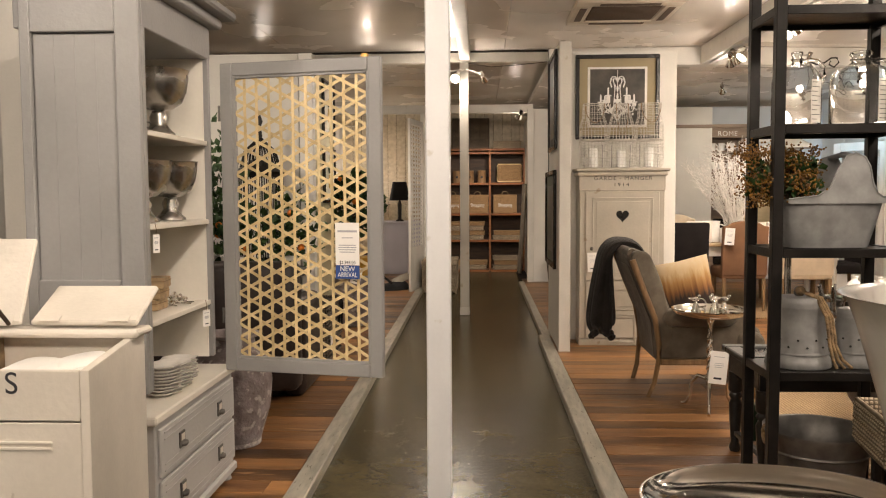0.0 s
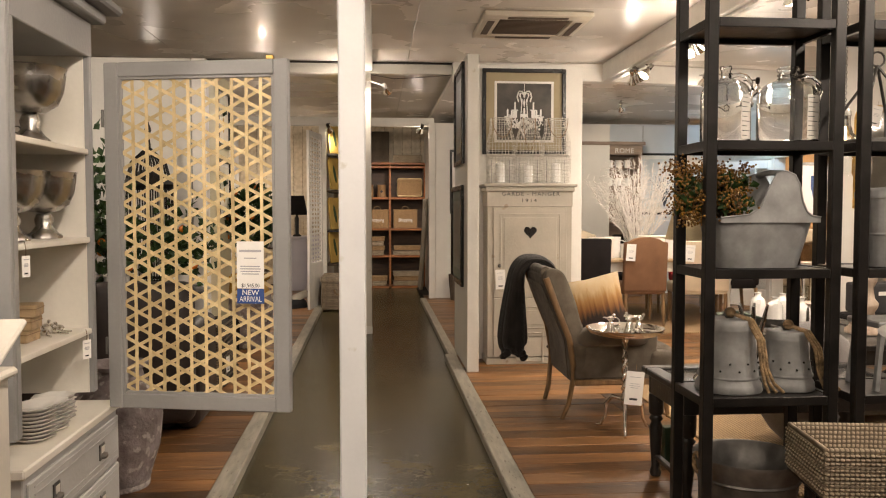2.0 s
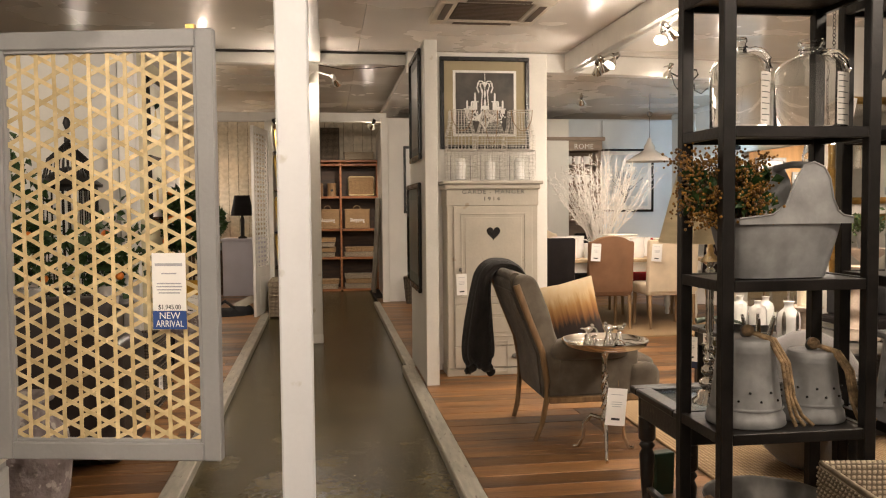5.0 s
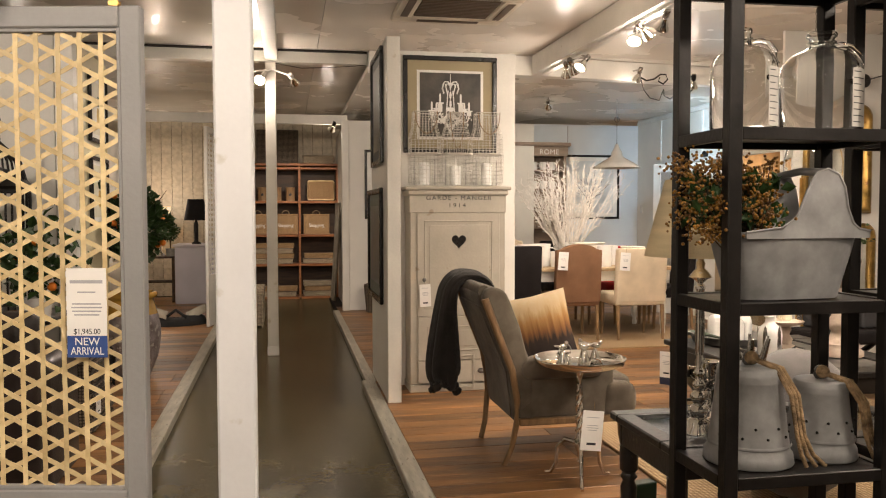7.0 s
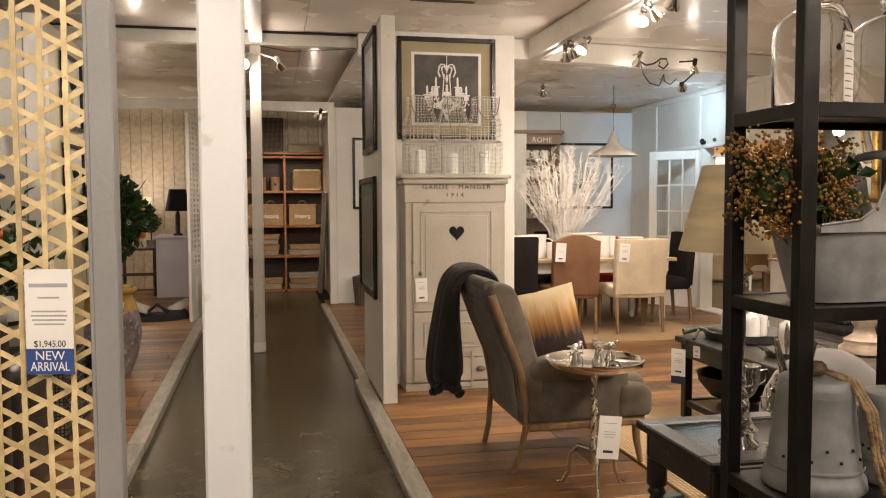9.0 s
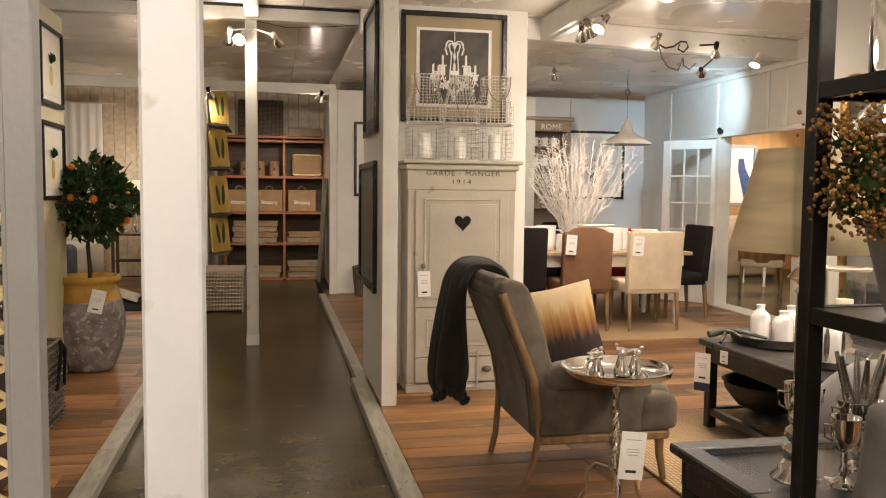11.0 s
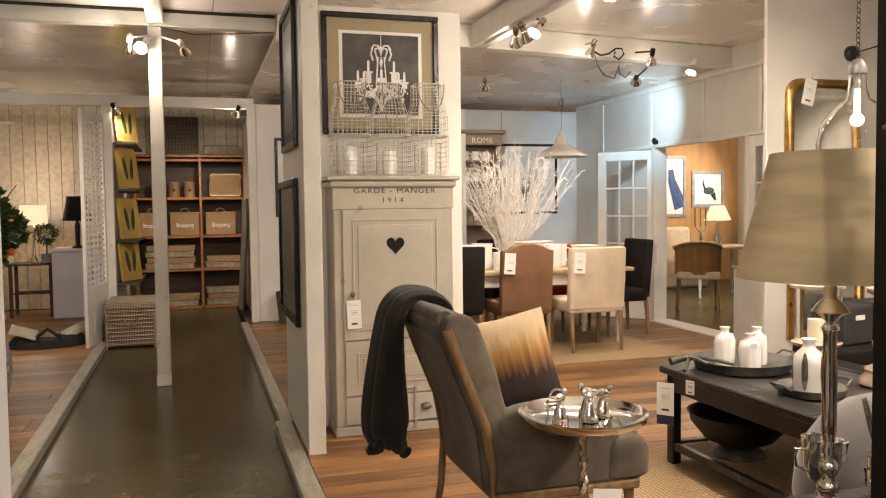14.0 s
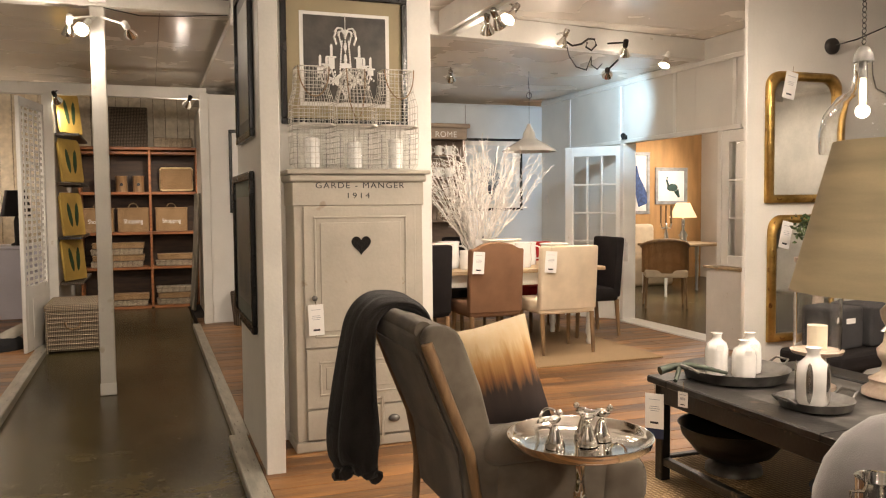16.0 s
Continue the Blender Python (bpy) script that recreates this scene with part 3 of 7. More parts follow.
# ---- doors ----
def glazed_door(name, label, x, y, rz, width=.78, height=2.02, cols=3, rows=5, z0=.045, bot=.24):
    d = thing(name, label, "door", x, y, z0, rz, group="glazed doors", kind="structure")
    st = .10
    for a, e, c, f, n in ((0, st, 0, height, "stile"), (width - st, width, 0, height, "stile"), (st, width - st, 0, bot, "bottom_rail"), (st, width - st, height - .11, height, "top_rail")):
        part(n, box(a + (.001 if n != "stile" else 0), e - (.001 if n != "stile" else 0), 0, .04, c, f, .004), white_paint, d)
    w, h = (width - 2 * st) / cols, (height - .11 - bot) / rows
    for i in range(1, cols):
        part("glazing_bar", box(st + i * w - .011, st + i * w + .011, .008, .032, bot + .001, height - .111, .003), white_paint, d)
    for j in range(1, rows):
        part("glazing_bar", box(st + .001, width - st - .001, .006, .034, bot + j * h - .011, bot + j * h + .011, .003), white_paint, d)
    for i in range(cols):
        for j in range(rows):
            p = part("pane", box(st + i * w + .012, st + (i + 1) * w - .012, .017, .021, bot + j * h + .012, bot + (j + 1) * h - .012, 0), pane_mat, d)
            p.visible_shadow = False
    for z in (.35, 1.0, 1.75):
        if z > height - .1 or name.startswith("window"):
            continue
        part("hinge", box(width - .006, width + .01, -.008, .03, z, z + .09, .003), gold, d, "brass hinge")
    return d


glazed_door("door_1", "white glazed door with small panes, standing open", 5.05, 8.68, -53, width=.74)
glazed_door("window_1", "white glazed sidelight with small panes over the half wall", 5.50, 4.91, 90, width=1.425, height=1.275, cols=4, rows=3, z0=.802, bot=.10)


# ---- plank floors and boards (pieces) ----
def chamfer(x0, x1, y0, y1, z0, z1, c):
    v = [(x0, y0, z0), (x1, y0, z0), (x1, y1, z0), (x0, y1, z0), (x0, y0, z1 - c), (x1, y0, z1 - c), (x1, y1, z1 - c), (x0, y1, z1 - c),
         (x0 + c, y0 + c, z1), (x1 - c, y0 + c, z1), (x1 - c, y1 - c, z1), (x0 + c, y1 - c, z1)]
    f = [(3, 2, 1, 0)] + [(i, (i + 1) % 4, (i + 1) % 4 + 4, i + 4) for i in range(4)] + [(i + 4, (i + 1) % 4 + 4, (i + 1) % 4 + 8, i + 8) for i in range(4)] + [(8, 9, 10, 11)]
    return v, f


def piece_mesh(name, material, *args):
    me = bpy.data.meshes.new(name)
    v, f = chamfer(*args)
    me.from_pydata(v, [], f)
    me.materials.append(material)
    return me


def lay_planks(floor, x0, x1, y0, y1, width, seed):
    rng = random.Random(seed)
    sizes = [.9, 1.25, 1.6, 1.95, 2.3]
    meshes = {s: piece_mesh("plank", plank_mat, 0, s - .003, 0, width - .003, -.017, 0, .002) for s in sizes}
    y = y0
    while y < y1:
        x = x0
        while x < x1 - .02:
            s = rng.choice(sizes)
            if x + s > x1:
                s2 = round(x1 - x, 3)
                me = meshes.get(s2) or piece_mesh("plank", plank_mat, 0, s2 - .003, 0, width - .003, -.017, 0, .002)
                s = s2
            else:
                me = meshes[s]
            shared("plank", me, floor, pose(x, y, .04 - rng.uniform(0, .0015)))
            x += s
        y += width


lay_planks(floor_right, .84, 5.5, -1.6, 10.1, .16, 3)
lay_planks(floor_left, -4.0, -.685, -.6, 12.2, .16, 5)
bd = piece_mesh("board", board_mat, 0, .158, 0, 2.9, -.02, 0, .006)
for i in range(43):
    if i * .162 - 5.9 < 1.0:
        shared("board", bd, bpy.data.objects["wall_back"], pose(-5.9 + i * .162, 12.198, .05, 90, 0, 0))


# ---- wire-topped cupboard with lettering ----
def panel_front(parent, name, x0, x1, z0, z1, material, y=0.0, depth=.02, rail=.06, label=""):
    """A framed and fielded panel facing -y."""
    b = box(x0, x1, y - depth, y, z0, z1, .003)
    d = part(name, b, material, parent, label)
    m = bmesh.new()
    for a, e, c, f in ((x0 + rail, x1 - rail, z0 + rail, z0 + rail + .012), (x0 + rail, x1 - rail, z1 - rail - .012, z1 - rail),
                       (x0 + rail, x0 + rail + .012, z0 + rail + .012, z1 - rail - .012), (x1 - rail - .012, x1 - rail, z0 + rail + .012, z1 - rail - .012)):
        box(a, e, y - depth - .007, y - depth - .0005, c, f, .003, m)
    part("moulding", m, material, d)
    k = rail + .035
    if x1 - x0 > 2 * k + .04 and z1 - z0 > 2 * k + .03:
        part("field", box(x0 + k, x1 - k, y - depth - .006, y - depth - .0005, z0 + k, z1 - k, .005), material, d)
    return d


cup = thing("cupboard", "tall greige painted larder cupboard with stencilled lettering and heart cut-out", "cupboard", 1.06, 4.37, .04)
b = box(0, .74, .0, .275, .06, 1.50, .004)
part("body", b, greige, cup)
part("plinth", box(-.008, .748, -.012, .28, 0, .058, .006), greige, cup)
part("frieze", box(-.006, .746, -.008, .278, 1.372, 1.502, .004), greige, cup)
part("cornice", box(-.04, .78, -.045, .28, 1.545, 1.57, .006), greige, cup, "thin grey-topped cornice board")
part("cornice_mould", box(-.022, .762, -.028, .28, 1.503, 1.544, .014), greige, cup)
dr = panel_front(cup, "door", .05, .692, .585, 1.368, greige, -.001, .018, .055)
heart = []
for i in range(40):
    a = 2 * math.pi * i / 40
    heart.append((.0037 * 16 * math.sin(a) ** 3 * .94, .0037 * (13 * math.cos(a) - 5 * math.cos(2 * a) - 2 * math.cos(3 * a) - math.cos(4 * a))))
part("heart_cutout", plate(heart[::-1], .002), black_frame, dr, "dark heart-shaped cut-out", at=pose(.37, -.0275, 1.155))
lower = panel_front(cup, "lower_panel", .055, .69, .245, .578, greige, -.001, .018, .07)
drw = panel_front(cup, "drawer", .055, .69, .07, .238, greige, -.001, .018, .2)
for x in (.2, .55):
    h = lathe([(0.034, 0), (0.033, .012), (.024, .022), (.0, .026)], 16)
    part("cup_handle", moved(h, pose(0, 0, 0, 90) @ Matrix.Diagonal((1, .62, 1, 1))), dark_zinc, drw, "dark cup handle", True, pose(x, -.022, .155))
part("knob", moved(lathe([(0, 0), (.006, 0), (.006, .012), (.014, .016), (.016, .026), (.008, .032), (0, .033)], 14), pose(0, 0, 0, 90)), dark_zinc, dr, "small dark knob", True, pose(.1, -.02, .865))
letters("GARDE - MANGER", .046, ink, cup, pose(.375, -.0095, 1.468), label="stencilled dark lettering", squash=1.15, spread=1.22)
letters("1914", .044, ink, cup, pose(.36, -.0095, 1.412), label="stencilled dark numerals", squash=1.25, spread=1.35)
price_tag(1.165, 4.333, .87, 0, -2, 0, .085, .17)

# wire baskets on the cupboard
def wire_basket(x, y, z, w, d, h, label, shape, bail):
    """A wire basket; shape gives (share of height, share of width) up its wall."""
    t = thing("wire_basket", label, "basket", x, y, z, 0, group="wire baskets on the cupboard")

    def wide(k):
        for (a, g0), (e, g1) in zip(shape, shape[1:]):
            if k <= e:
                return g0 + (g1 - g0) * (k - a) / (e - a)
        return shape[-1][1]

    n = 8
    for k in range(n + 1):
        g = wide(k / n)
        c = [(g * w / 2 * sx * fx, g * d / 2 * sy * fy, h * k / n) for sx, sy, fx, fy in ((-1, -1, 1, .7), (-1, -1, .75, 1), (1, -1, .75, 1), (1, -1, 1, .7), (1, 1, 1, .7), (1, 1, .75, 1), (-1, 1, .75, 1), (-1, 1, 1, .7))]
        part("ring_wire", tube(c + c[:1], .0019 if 0 < k < n else .0038, 5), wire_mat, t)
    ks = [i / 8 for i in range(9)]
    for k in range(7):
        u = -.75 + 1.5 * k / 6
        for s in (-1, 1):
            part("upright_wire", tube([(u * w / 2 * wide(q), s * d / 2 * wide(q), h * q) for q in ks], .0018, 5), wire_mat, t)
    for k in range(4):
        u = -.7 + 1.4 * k / 3
        for s in (-1, 1):
            part("upright_wire", tube([(s * w / 2 * wide(q), u * d / 2 * wide(q), h * q) for q in ks], .0018, 5), wire_mat, t)
        part("floor_wire", tube([(-w / 2 * shape[0][1], u * d / 2, .001), (w / 2 * shape[0][1], u * d / 2, .001)], .0018, 5), wire_mat, t)
    if bail:
        g = wide(1)
        part("bail_handle", tube([(w / 2 * g * math.cos(radians(a)), -d / 2 * g - .012 - .03 * math.sin(radians(a)), h - bail * math.sin(radians(a))) for a in range(0, 181, 15)], .0034, 6), oak, t, "thin brown bail handle")
    return t


milk = [(0, 1.0), (.42, 1.0), (.6, .82), (1, .76)]
cone = [(0, .98), (.35, .94), (1, .46)]
tub_shape = [(0, .80), (.12, .97), (.5, 1.0), (1, 1.02)]
for i, x in enumerate((1.19, 1.435, 1.68)):
    wire_basket(x, 4.49, 1.614, .232, .21, .245, "lower wire milk basket in worn white", tub_shape, .0)
    wire_basket(x, 4.49, 1.865, .228, .2, .315, "upper wire milk basket in worn white", cone if i == 1 else milk, .17 if i != 1 else .28)
    t = thing("glass_jar", "clear glass jar holding a white candle, in a wire basket", "jar", x, 4.49, 1.62, 0, group="jars in the baskets")
    r = .084
    part("jar", lathe([(0, .004), (r - .004, .004), (r - .003, .2), (r, .2), (r, 0), (0, 0)], 24), glass, t, "", True)
    part("candle", lathe([(0, .006), (.042, .006), (.042, .165 - .02 * (i == 1)), (.03, .175 - .02 * (i == 1)), (0, .17 - .02 * (i == 1))], 18), ceramic, t, "white pillar candle", True)
    part("wick", tube([(0, 0, .15), (.002, 0, .215)], .009, 6, None, .004), ceramic, t)


# ---- pictures ----
def framed(name, label, x, y, z, rz, w, h, mount=0.05, fw=.035, frame_mat=black_frame, mount_m=mount_mat, art=print_white, art_label=""):
    """A picture hung with its back at the origin, facing local -y, its centre at the origin."""
    t = thing(name, label, "picture", x, y, z, rz, group="framed pictures")
    b = bmesh.new()
    for a, e, c, f in ((-w / 2, w / 2, h / 2 - fw, h / 2), (-w / 2, w / 2, -h / 2, -h / 2 + fw), (-w / 2, -w / 2 + fw, -h / 2 + fw, h / 2 - fw), (w / 2 - fw, w / 2, -h / 2 + fw, h / 2 - fw)):
        box(a, e, -.028, 0, c, f, .005, b)
    part("frame", b, frame_mat, t)
    part("mount", box(-w / 2 + fw, w / 2 - fw, -.010, -.002, -h / 2 + fw, h / 2 - fw, 0), mount_m, t)
    k = fw + mount
    part("print", box(-w / 2 + k, w / 2 - k, -.0125, -.0105, -h / 2 + k, h / 2 - k, 0), art, t, art_label)
    return t


smoky = mat("smoky_print_ground", (0.085, 0.074, 0.06), 0.5, var=0.3, scale=7, bump=0.0, col2=(0.03, 0.026, 0.023))
pic = framed("framed_print", "black-framed print of a white chandelier on a dark ground", 1.425, 4.657, 2.262, 0, .755, .76, .075, .035, black_frame, mount_mat, print_white)
part("dark_ground", box(-.245, .245, -.0152, -.0130, -.25, .25, 0), smoky, pic, "dark grey printed ground")
b = bmesh.new()
rng_c = random.Random(33)
def arm(pts, r):
    tube([(x, -.018, z) for x, z in pts], r, 6, b)
arm([(0, .245), (0, .18)], .003)
def bead(x, z, r, tall=1.0):
    ball(x, -.0185, z, r, 1, b, 1, .25, tall)
for s in (-1, 1):
    # crown of curling strands
    arm([(0, .15), (s * .02, .18), (s * .045, .182), (s * .062, .16), (s * .066, .125), (s * .058, .105)], .006)
    arm([(0, .14), (s * .018, .165), (s * .034, .162), (s * .04, .135)], .006)
    for q in range(7):
        bead(s * (.066 - .004 * abs(q - 3)), .165 - .012 * q, .0075, 1.3)
        bead(s * (.04 - .003 * q), .155 - .013 * q, .006, 1.3)
    # strands down to the tiers
    for q in range(12):
        bead(s * (.020 + .012 * q / 11), .105 - .0145 * q, .0062, 1.4)
    # tiers of cups and candles
    for reach, low, cup_h, can in ((.083, -.055, .07, .062), (.150, -.085, .04, .058), (.112, -.06, .03, .036)):
        top = low + cup_h
        box(s * reach - .0075, s * reach + .0075, -.0195, -.0165, top + .004, top + can, 0, b)
        bead(s * reach, top + can, .0075, 1.6)
        box(s * reach - .028, s * reach + .028, -.0195, -.0165, top - .006, top + .003, 0, b)
        box(s * reach - .018, s * reach + .018, -.0195, -.0165, low, top - .007, 0, b)
        arm([(s * reach, low), (s * (reach - .012), low - .045), (s * reach * .6, low - .055), (s * reach * .25, low - .02), (0, low + .01)], .0055)
        for q in range(4):
            bead(s * (reach - .02 + .013 * q), low - .018 - .012 * (q % 2), .006, 1.5)
        bead(s * (reach - .012), low - .07, .011, 1.2)
    for q in range(9):
        bead(s * (.012 + .010 * q), -.17 + .007 * q + .006 * (q % 2), .007, 1.5)
        bead(s * (.008 + .006 * q), -.20 + .011 * q, .0065, 1.5)
for q in range(26):
    bead(0, .17 - .0155 * q, .0085 + .004 * math.sin(q * 1.3), 1.1)
box(-.026, .026, -.0195, -.0165, -.05, -.02, 0, b)
box(-.007, .007, -.0195, -.0165, -.019, .03, 0, b)
for q in range(44):
    a = rng_c.uniform(0, 6.28)
    r_ = rng_c.random() ** .5
    bead(.085 * math.cos(a) * r_, -.12 + .055 * math.sin(a) * r_, rng_c.uniform(.004, .007), 1.4)
part("chandelier_print", b, print_white, pic, "white chandelier motif", True)

olive_art = mat("muted_landscape_print", (0.13, 0.125, 0.09), 0.35, var=0.4, scale=7, bump=0.0, col2=(0.035, 0.04, 0.035))
framed("framed_print", "wide black-framed dim print on the walkway partition", .853, 4.645, 2.21, -90, .70, .86, .07, .04, black_frame, print_dark, olive_art)
framed("framed_print", "black-framed garden print low on the partition", .853, 4.82, 1.16, -90, .94, .88, .09, .045, black_frame, mat("grey_green_mount", (.2, .22, .18), .7), olive_art)
framed("framed_print", "black-framed print on the white wall by the alcove", 1.62, 9.776, 1.81, 0, .80, .97, .14, .035, black_frame, print_white, print_white)
botan = mat("botanical_print", (0.74, 0.70, 0.56), 0.5, var=0.06, scale=5, bump=0.0)
for z in (2.22, 1.58):
    p = framed("framed_print", "dark-framed botanical print on cream paper", -1.307, 5.07, z, 90, .58, .53, .035, .03, black_frame, print_white, botan)
    part("pineapple_print", moved(lathe([(0, -.1), (.04, -.08), (.05, -.03), (.035, .03), (0, .045)], 14), Matrix.Diagonal((1, .05, 1, 1))), yellow_board, p, "ochre fruit motif", True, pose(0, -.0125, -.03))
    part("leaf_print", leaves(14, lambda r: ((r.uniform(-.02, .02), -.0135, .02), (r.uniform(-.5, .5), 0, 1)), .07, 4), green_paint, p)
art = framed("framed_print", "large black-framed botanical branch print on the blue wall", 4.72, 10.198, 1.80, 0, .95, .98, .06, .035, black_frame, print_white, mat("pale_print", (.66, .69, .70), .4, var=.04))
b = bmesh.new()
rng = random.Random(8)
for k in range(16):
    a = radians(20 + 140 * k / 15)
    r0 = rng.uniform(.2, .36)
    tube([(0, -.0165, -.36), (.25 * r0 * math.cos(a), -.0165, -.15), (r0 * math.cos(a), -.0165, -.2 + r0 * 1.4 * math.sin(a))], .006, 5, b, .002)
part("branch_print", b, denim, art, "dark blue branch motif")
framed("framed_print", "silver-framed peacock print on the ochre wall", 8.43, 12.395, 1.74, 0, .62, 1.10, .03, .06, zinc, print_white, print_white)
pk = framed("framed_print", "silver-framed peacock print, smaller, on the ochre wall", 9.2, 12.395, 1.69, 0, .68, .66, .03, .06, zinc, print_white, print_white)
b = ball(.02, -.014, -.03, .1, 2, None, 1.2, .06, .7)
tube([(.1, -.015, -.08), (.16, -.015, -.2)], .05, 8, b, .02)
tube([(-.06, -.015, .0), (-.1, -.015, .1), (-.09, -.015, .16)], .02, 8, b, .015)
part("peacock_print", b, peacock_green, pk, "dark green peacock motif", True)
b = tube([(.0, -.016, .3), (.02, -.016, .1), (.1, -.016, -.1), (.2, -.016, -.38)], .05, 8, None, .13)
moved(b, Matrix.Diagonal((1, .08, 1, 1)))
pk0 = thing("peacock_poster", "blue peacock print hung inside the silver frame", "picture", 8.43, 12.378, 1.74)
part("peacock_body", b, peacock_blue, pk0, "", True)


# ---- grey hutch with the woven screen door ----
hut = thing("hutch", "tall grey painted hutch with open white shelves and drawers", "hutch", 0, 0, .04)
X = -1.05
part("side_near", box(-1.497, X, .08, .115, .60, 2.10, .004), grey_paint, hut)
for i in range(4):
    part("side_board", box(-1.454 + i * .0785, -1.3757 + i * .0785, .0755, .0795, .95, 1.935, .0011), grey_paint, hut)
b = bmesh.new()
for a, e, c, f in ((-1.497, -1.456, .60, 2.10), (-1.14, X, .60, 2.10), (-1.4555, -1.1405, 1.94, 2.10), (-1.4555, -1.1405, .60, 1.03)):
    box(a, e, .056, .0795, c, f, .004, b)
part("side_frame", b, grey_paint, hut)
part("side_far", box(-1.53, X, .80, .835, .60, 2.10, .004), grey_paint, hut)
part("back_panel", box(-1.53, -1.51, .12, .795, .60, 2.10, .002), inside_white, hut, "white inside back")
part("lining", box(-1.505, X - .02, .118, .124, .60, 2.0, 0), inside_white, hut)
part("lining", box(-1.505, X - .02, .792, .798, .60, 2.0, 0), inside_white, hut)
for z in (.865, 1.235, 1.59):
    part("shelf", box(-1.506, X - .004, .126, .79, z - .022, z, .003), inside_white, hut, "white painted shelf")
part("head_board", box(-1.53, X + .002, .08, .835, 1.96, 2.10, .004), grey_paint, hut)
part("cornice", box(-1.57, X + .05, .03, .885, 2.102, 2.15, .018), grey_paint, hut)
part("cornice", box(-1.61, X + .10, -.02, .935, 2.151, 2.19, .01), grey_paint, hut)
part("base", box(-1.56, -1.0, -.02, .90, .06, .505, .004), light_grey, hut)
part("base_top", box(-1.575, -.985, -.04, .92, .506, .54, .006), inside_white, hut, "white base top")
part("plinth", box(-1.575, -.985, -.035, .915, .03, .075, .01), light_grey, hut)
for yy in (.02, .86):
    part("bun_foot", lathe([(0, -.04), (.03, -.04), (.045, -.015), (.035, .02), (0, .03)], 16), light_grey, hut, "", True, pose(-1.04, yy, .0))
for z0, z1 in ((.10, .285), (.30, .485)):
    d = part("drawer", box(-.999, -.985, .0, .88, z0, z1, .004), light_grey, hut)
    bb = bmesh.new()
    for k in (.02, .045):
        for zz in (z0 + k, z1 - k):
            box(-.9845, -.9815, .03, .85, zz - .003, zz + .003, .001, bb)
    part("bead", bb, light_grey, d)
    for yy in (.2, .66):
        hb = bmesh.new()
        box(-.984, -.978, yy - .028, yy + .028, (z0 + z1) / 2 - .032, (z0 + z1) / 2 + .032, .002, hb)
        h = part("handle_plate", hb, dark_zinc, d, "dark label-holder handle")
        part("label_card", box(-.9775, -.976, yy - .018, yy + .018, (z0 + z1) / 2 - .004, (z0 + z1) / 2 + .022, 0), off_white, h)
        part("finger_pull", moved(lathe([(.024, 0), (.02, .014), (0, .02)], 12), pose(-.977, yy, (z0 + z1) / 2 - .016, 0, 90, 0) @ Matrix.Diagonal((.55, 1, 1, 1))), dark_zinc, h, "", True)

ang = math.degrees(math.atan2(.635 - .79, -.24 + .98))
scr = thing("screen_door", "grey framed hutch door with open hexagonal rattan weave, swung open", "door", -.985, .80, .578, ang)
SW, SH, FR = .764, 1.398, .058
for n, a, e, c, f in (("stile", 0, FR, 0, SH), ("stile", SW - FR, SW, 0, SH), ("rail", FR + .0005, SW - FR - .0005, 0, FR), ("rail", FR + .0005, SW - FR - .0005, SH - FR, SH)):
    part(n, box(a, e, -.018, .018, c, f, .004), grey_paint, scr)
b = bmesh.new()
i0 = FR - .001
for a, e, c, f in ((i0, i0 + .012, i0, SH - i0), (SW - i0 - .012, SW - i0, i0, SH - i0), (i0 + .013, SW - i0 - .013, i0, i0 + .012), (i0 + .013, SW - i0 - .013, SH - i0 - .012, SH - i0)):
    box(a, e, -.010, .012, c, f, .002, b)
part("inner_bead", b, grey_paint, scr)
for z in (.22, 1.14):
    part("hinge", tube([(-.006, -.016, z), (-.006, -.016, z + .07)], .006, 8), dark_zinc, scr, "dark steel hinge")
part("catch", box(SW - .09, SW - .06, -.01, .01, SH, SH + .016, .002), gold, scr, "small brass catch")
x0, x1, z0, z1 = FR, SW - FR, FR, SH - FR
cx, cz, D = (x0 + x1) / 2, (z0 + z1) / 2, .0600
rng = random.Random(11)
for layer, deg in enumerate((0, 62, -62)):
    nx, nz = math.cos(radians(deg)), math.sin(radians(deg))
    dx, dz = -nz, nx
    for k in range(-22, 22):
        o = (k + .5) * D + rng.uniform(-.003, .003)
        px, pz = cx + nx * o, cz + nz * o
        lo, hi = -9, 9
        for p, q, l0, l1 in ((px, dx, x0, x1), (pz, dz, z0, z1)):
            if abs(q) < 1e-6:
                if not l0 < p < l1:
                    lo, hi = 1, -1
            else:
                a, e = sorted(((l0 - p) / q, (l1 - p) / q))
                lo, hi = max(lo, a), min(hi, e)
        if hi - lo < .03:
            continue
        t = bmesh.new()
        steps = max(2, int((hi - lo) / .030))
        rows = []
        for s in range(steps + 1):
            u = lo + (hi - lo) * s / steps
            yy = (layer - 1) * .0022 + .0014 * (1 if (s + k) % 2 else -1)
            rows.append([t.verts.new((px + dx * u + nx * w, yy + th, pz + dz * u + nz * w)) for w in (-.0066, .0066) for th in (-.001, .001)])
        for r0, r1 in zip(rows, rows[1:]):
            for a, e in ((0, 1), (1, 3), (3, 2), (2, 0)):
                t.faces.new((r0[a], r0[e], r1[e], r1[a]))
        part("rattan_strip", t, rattan, scr)
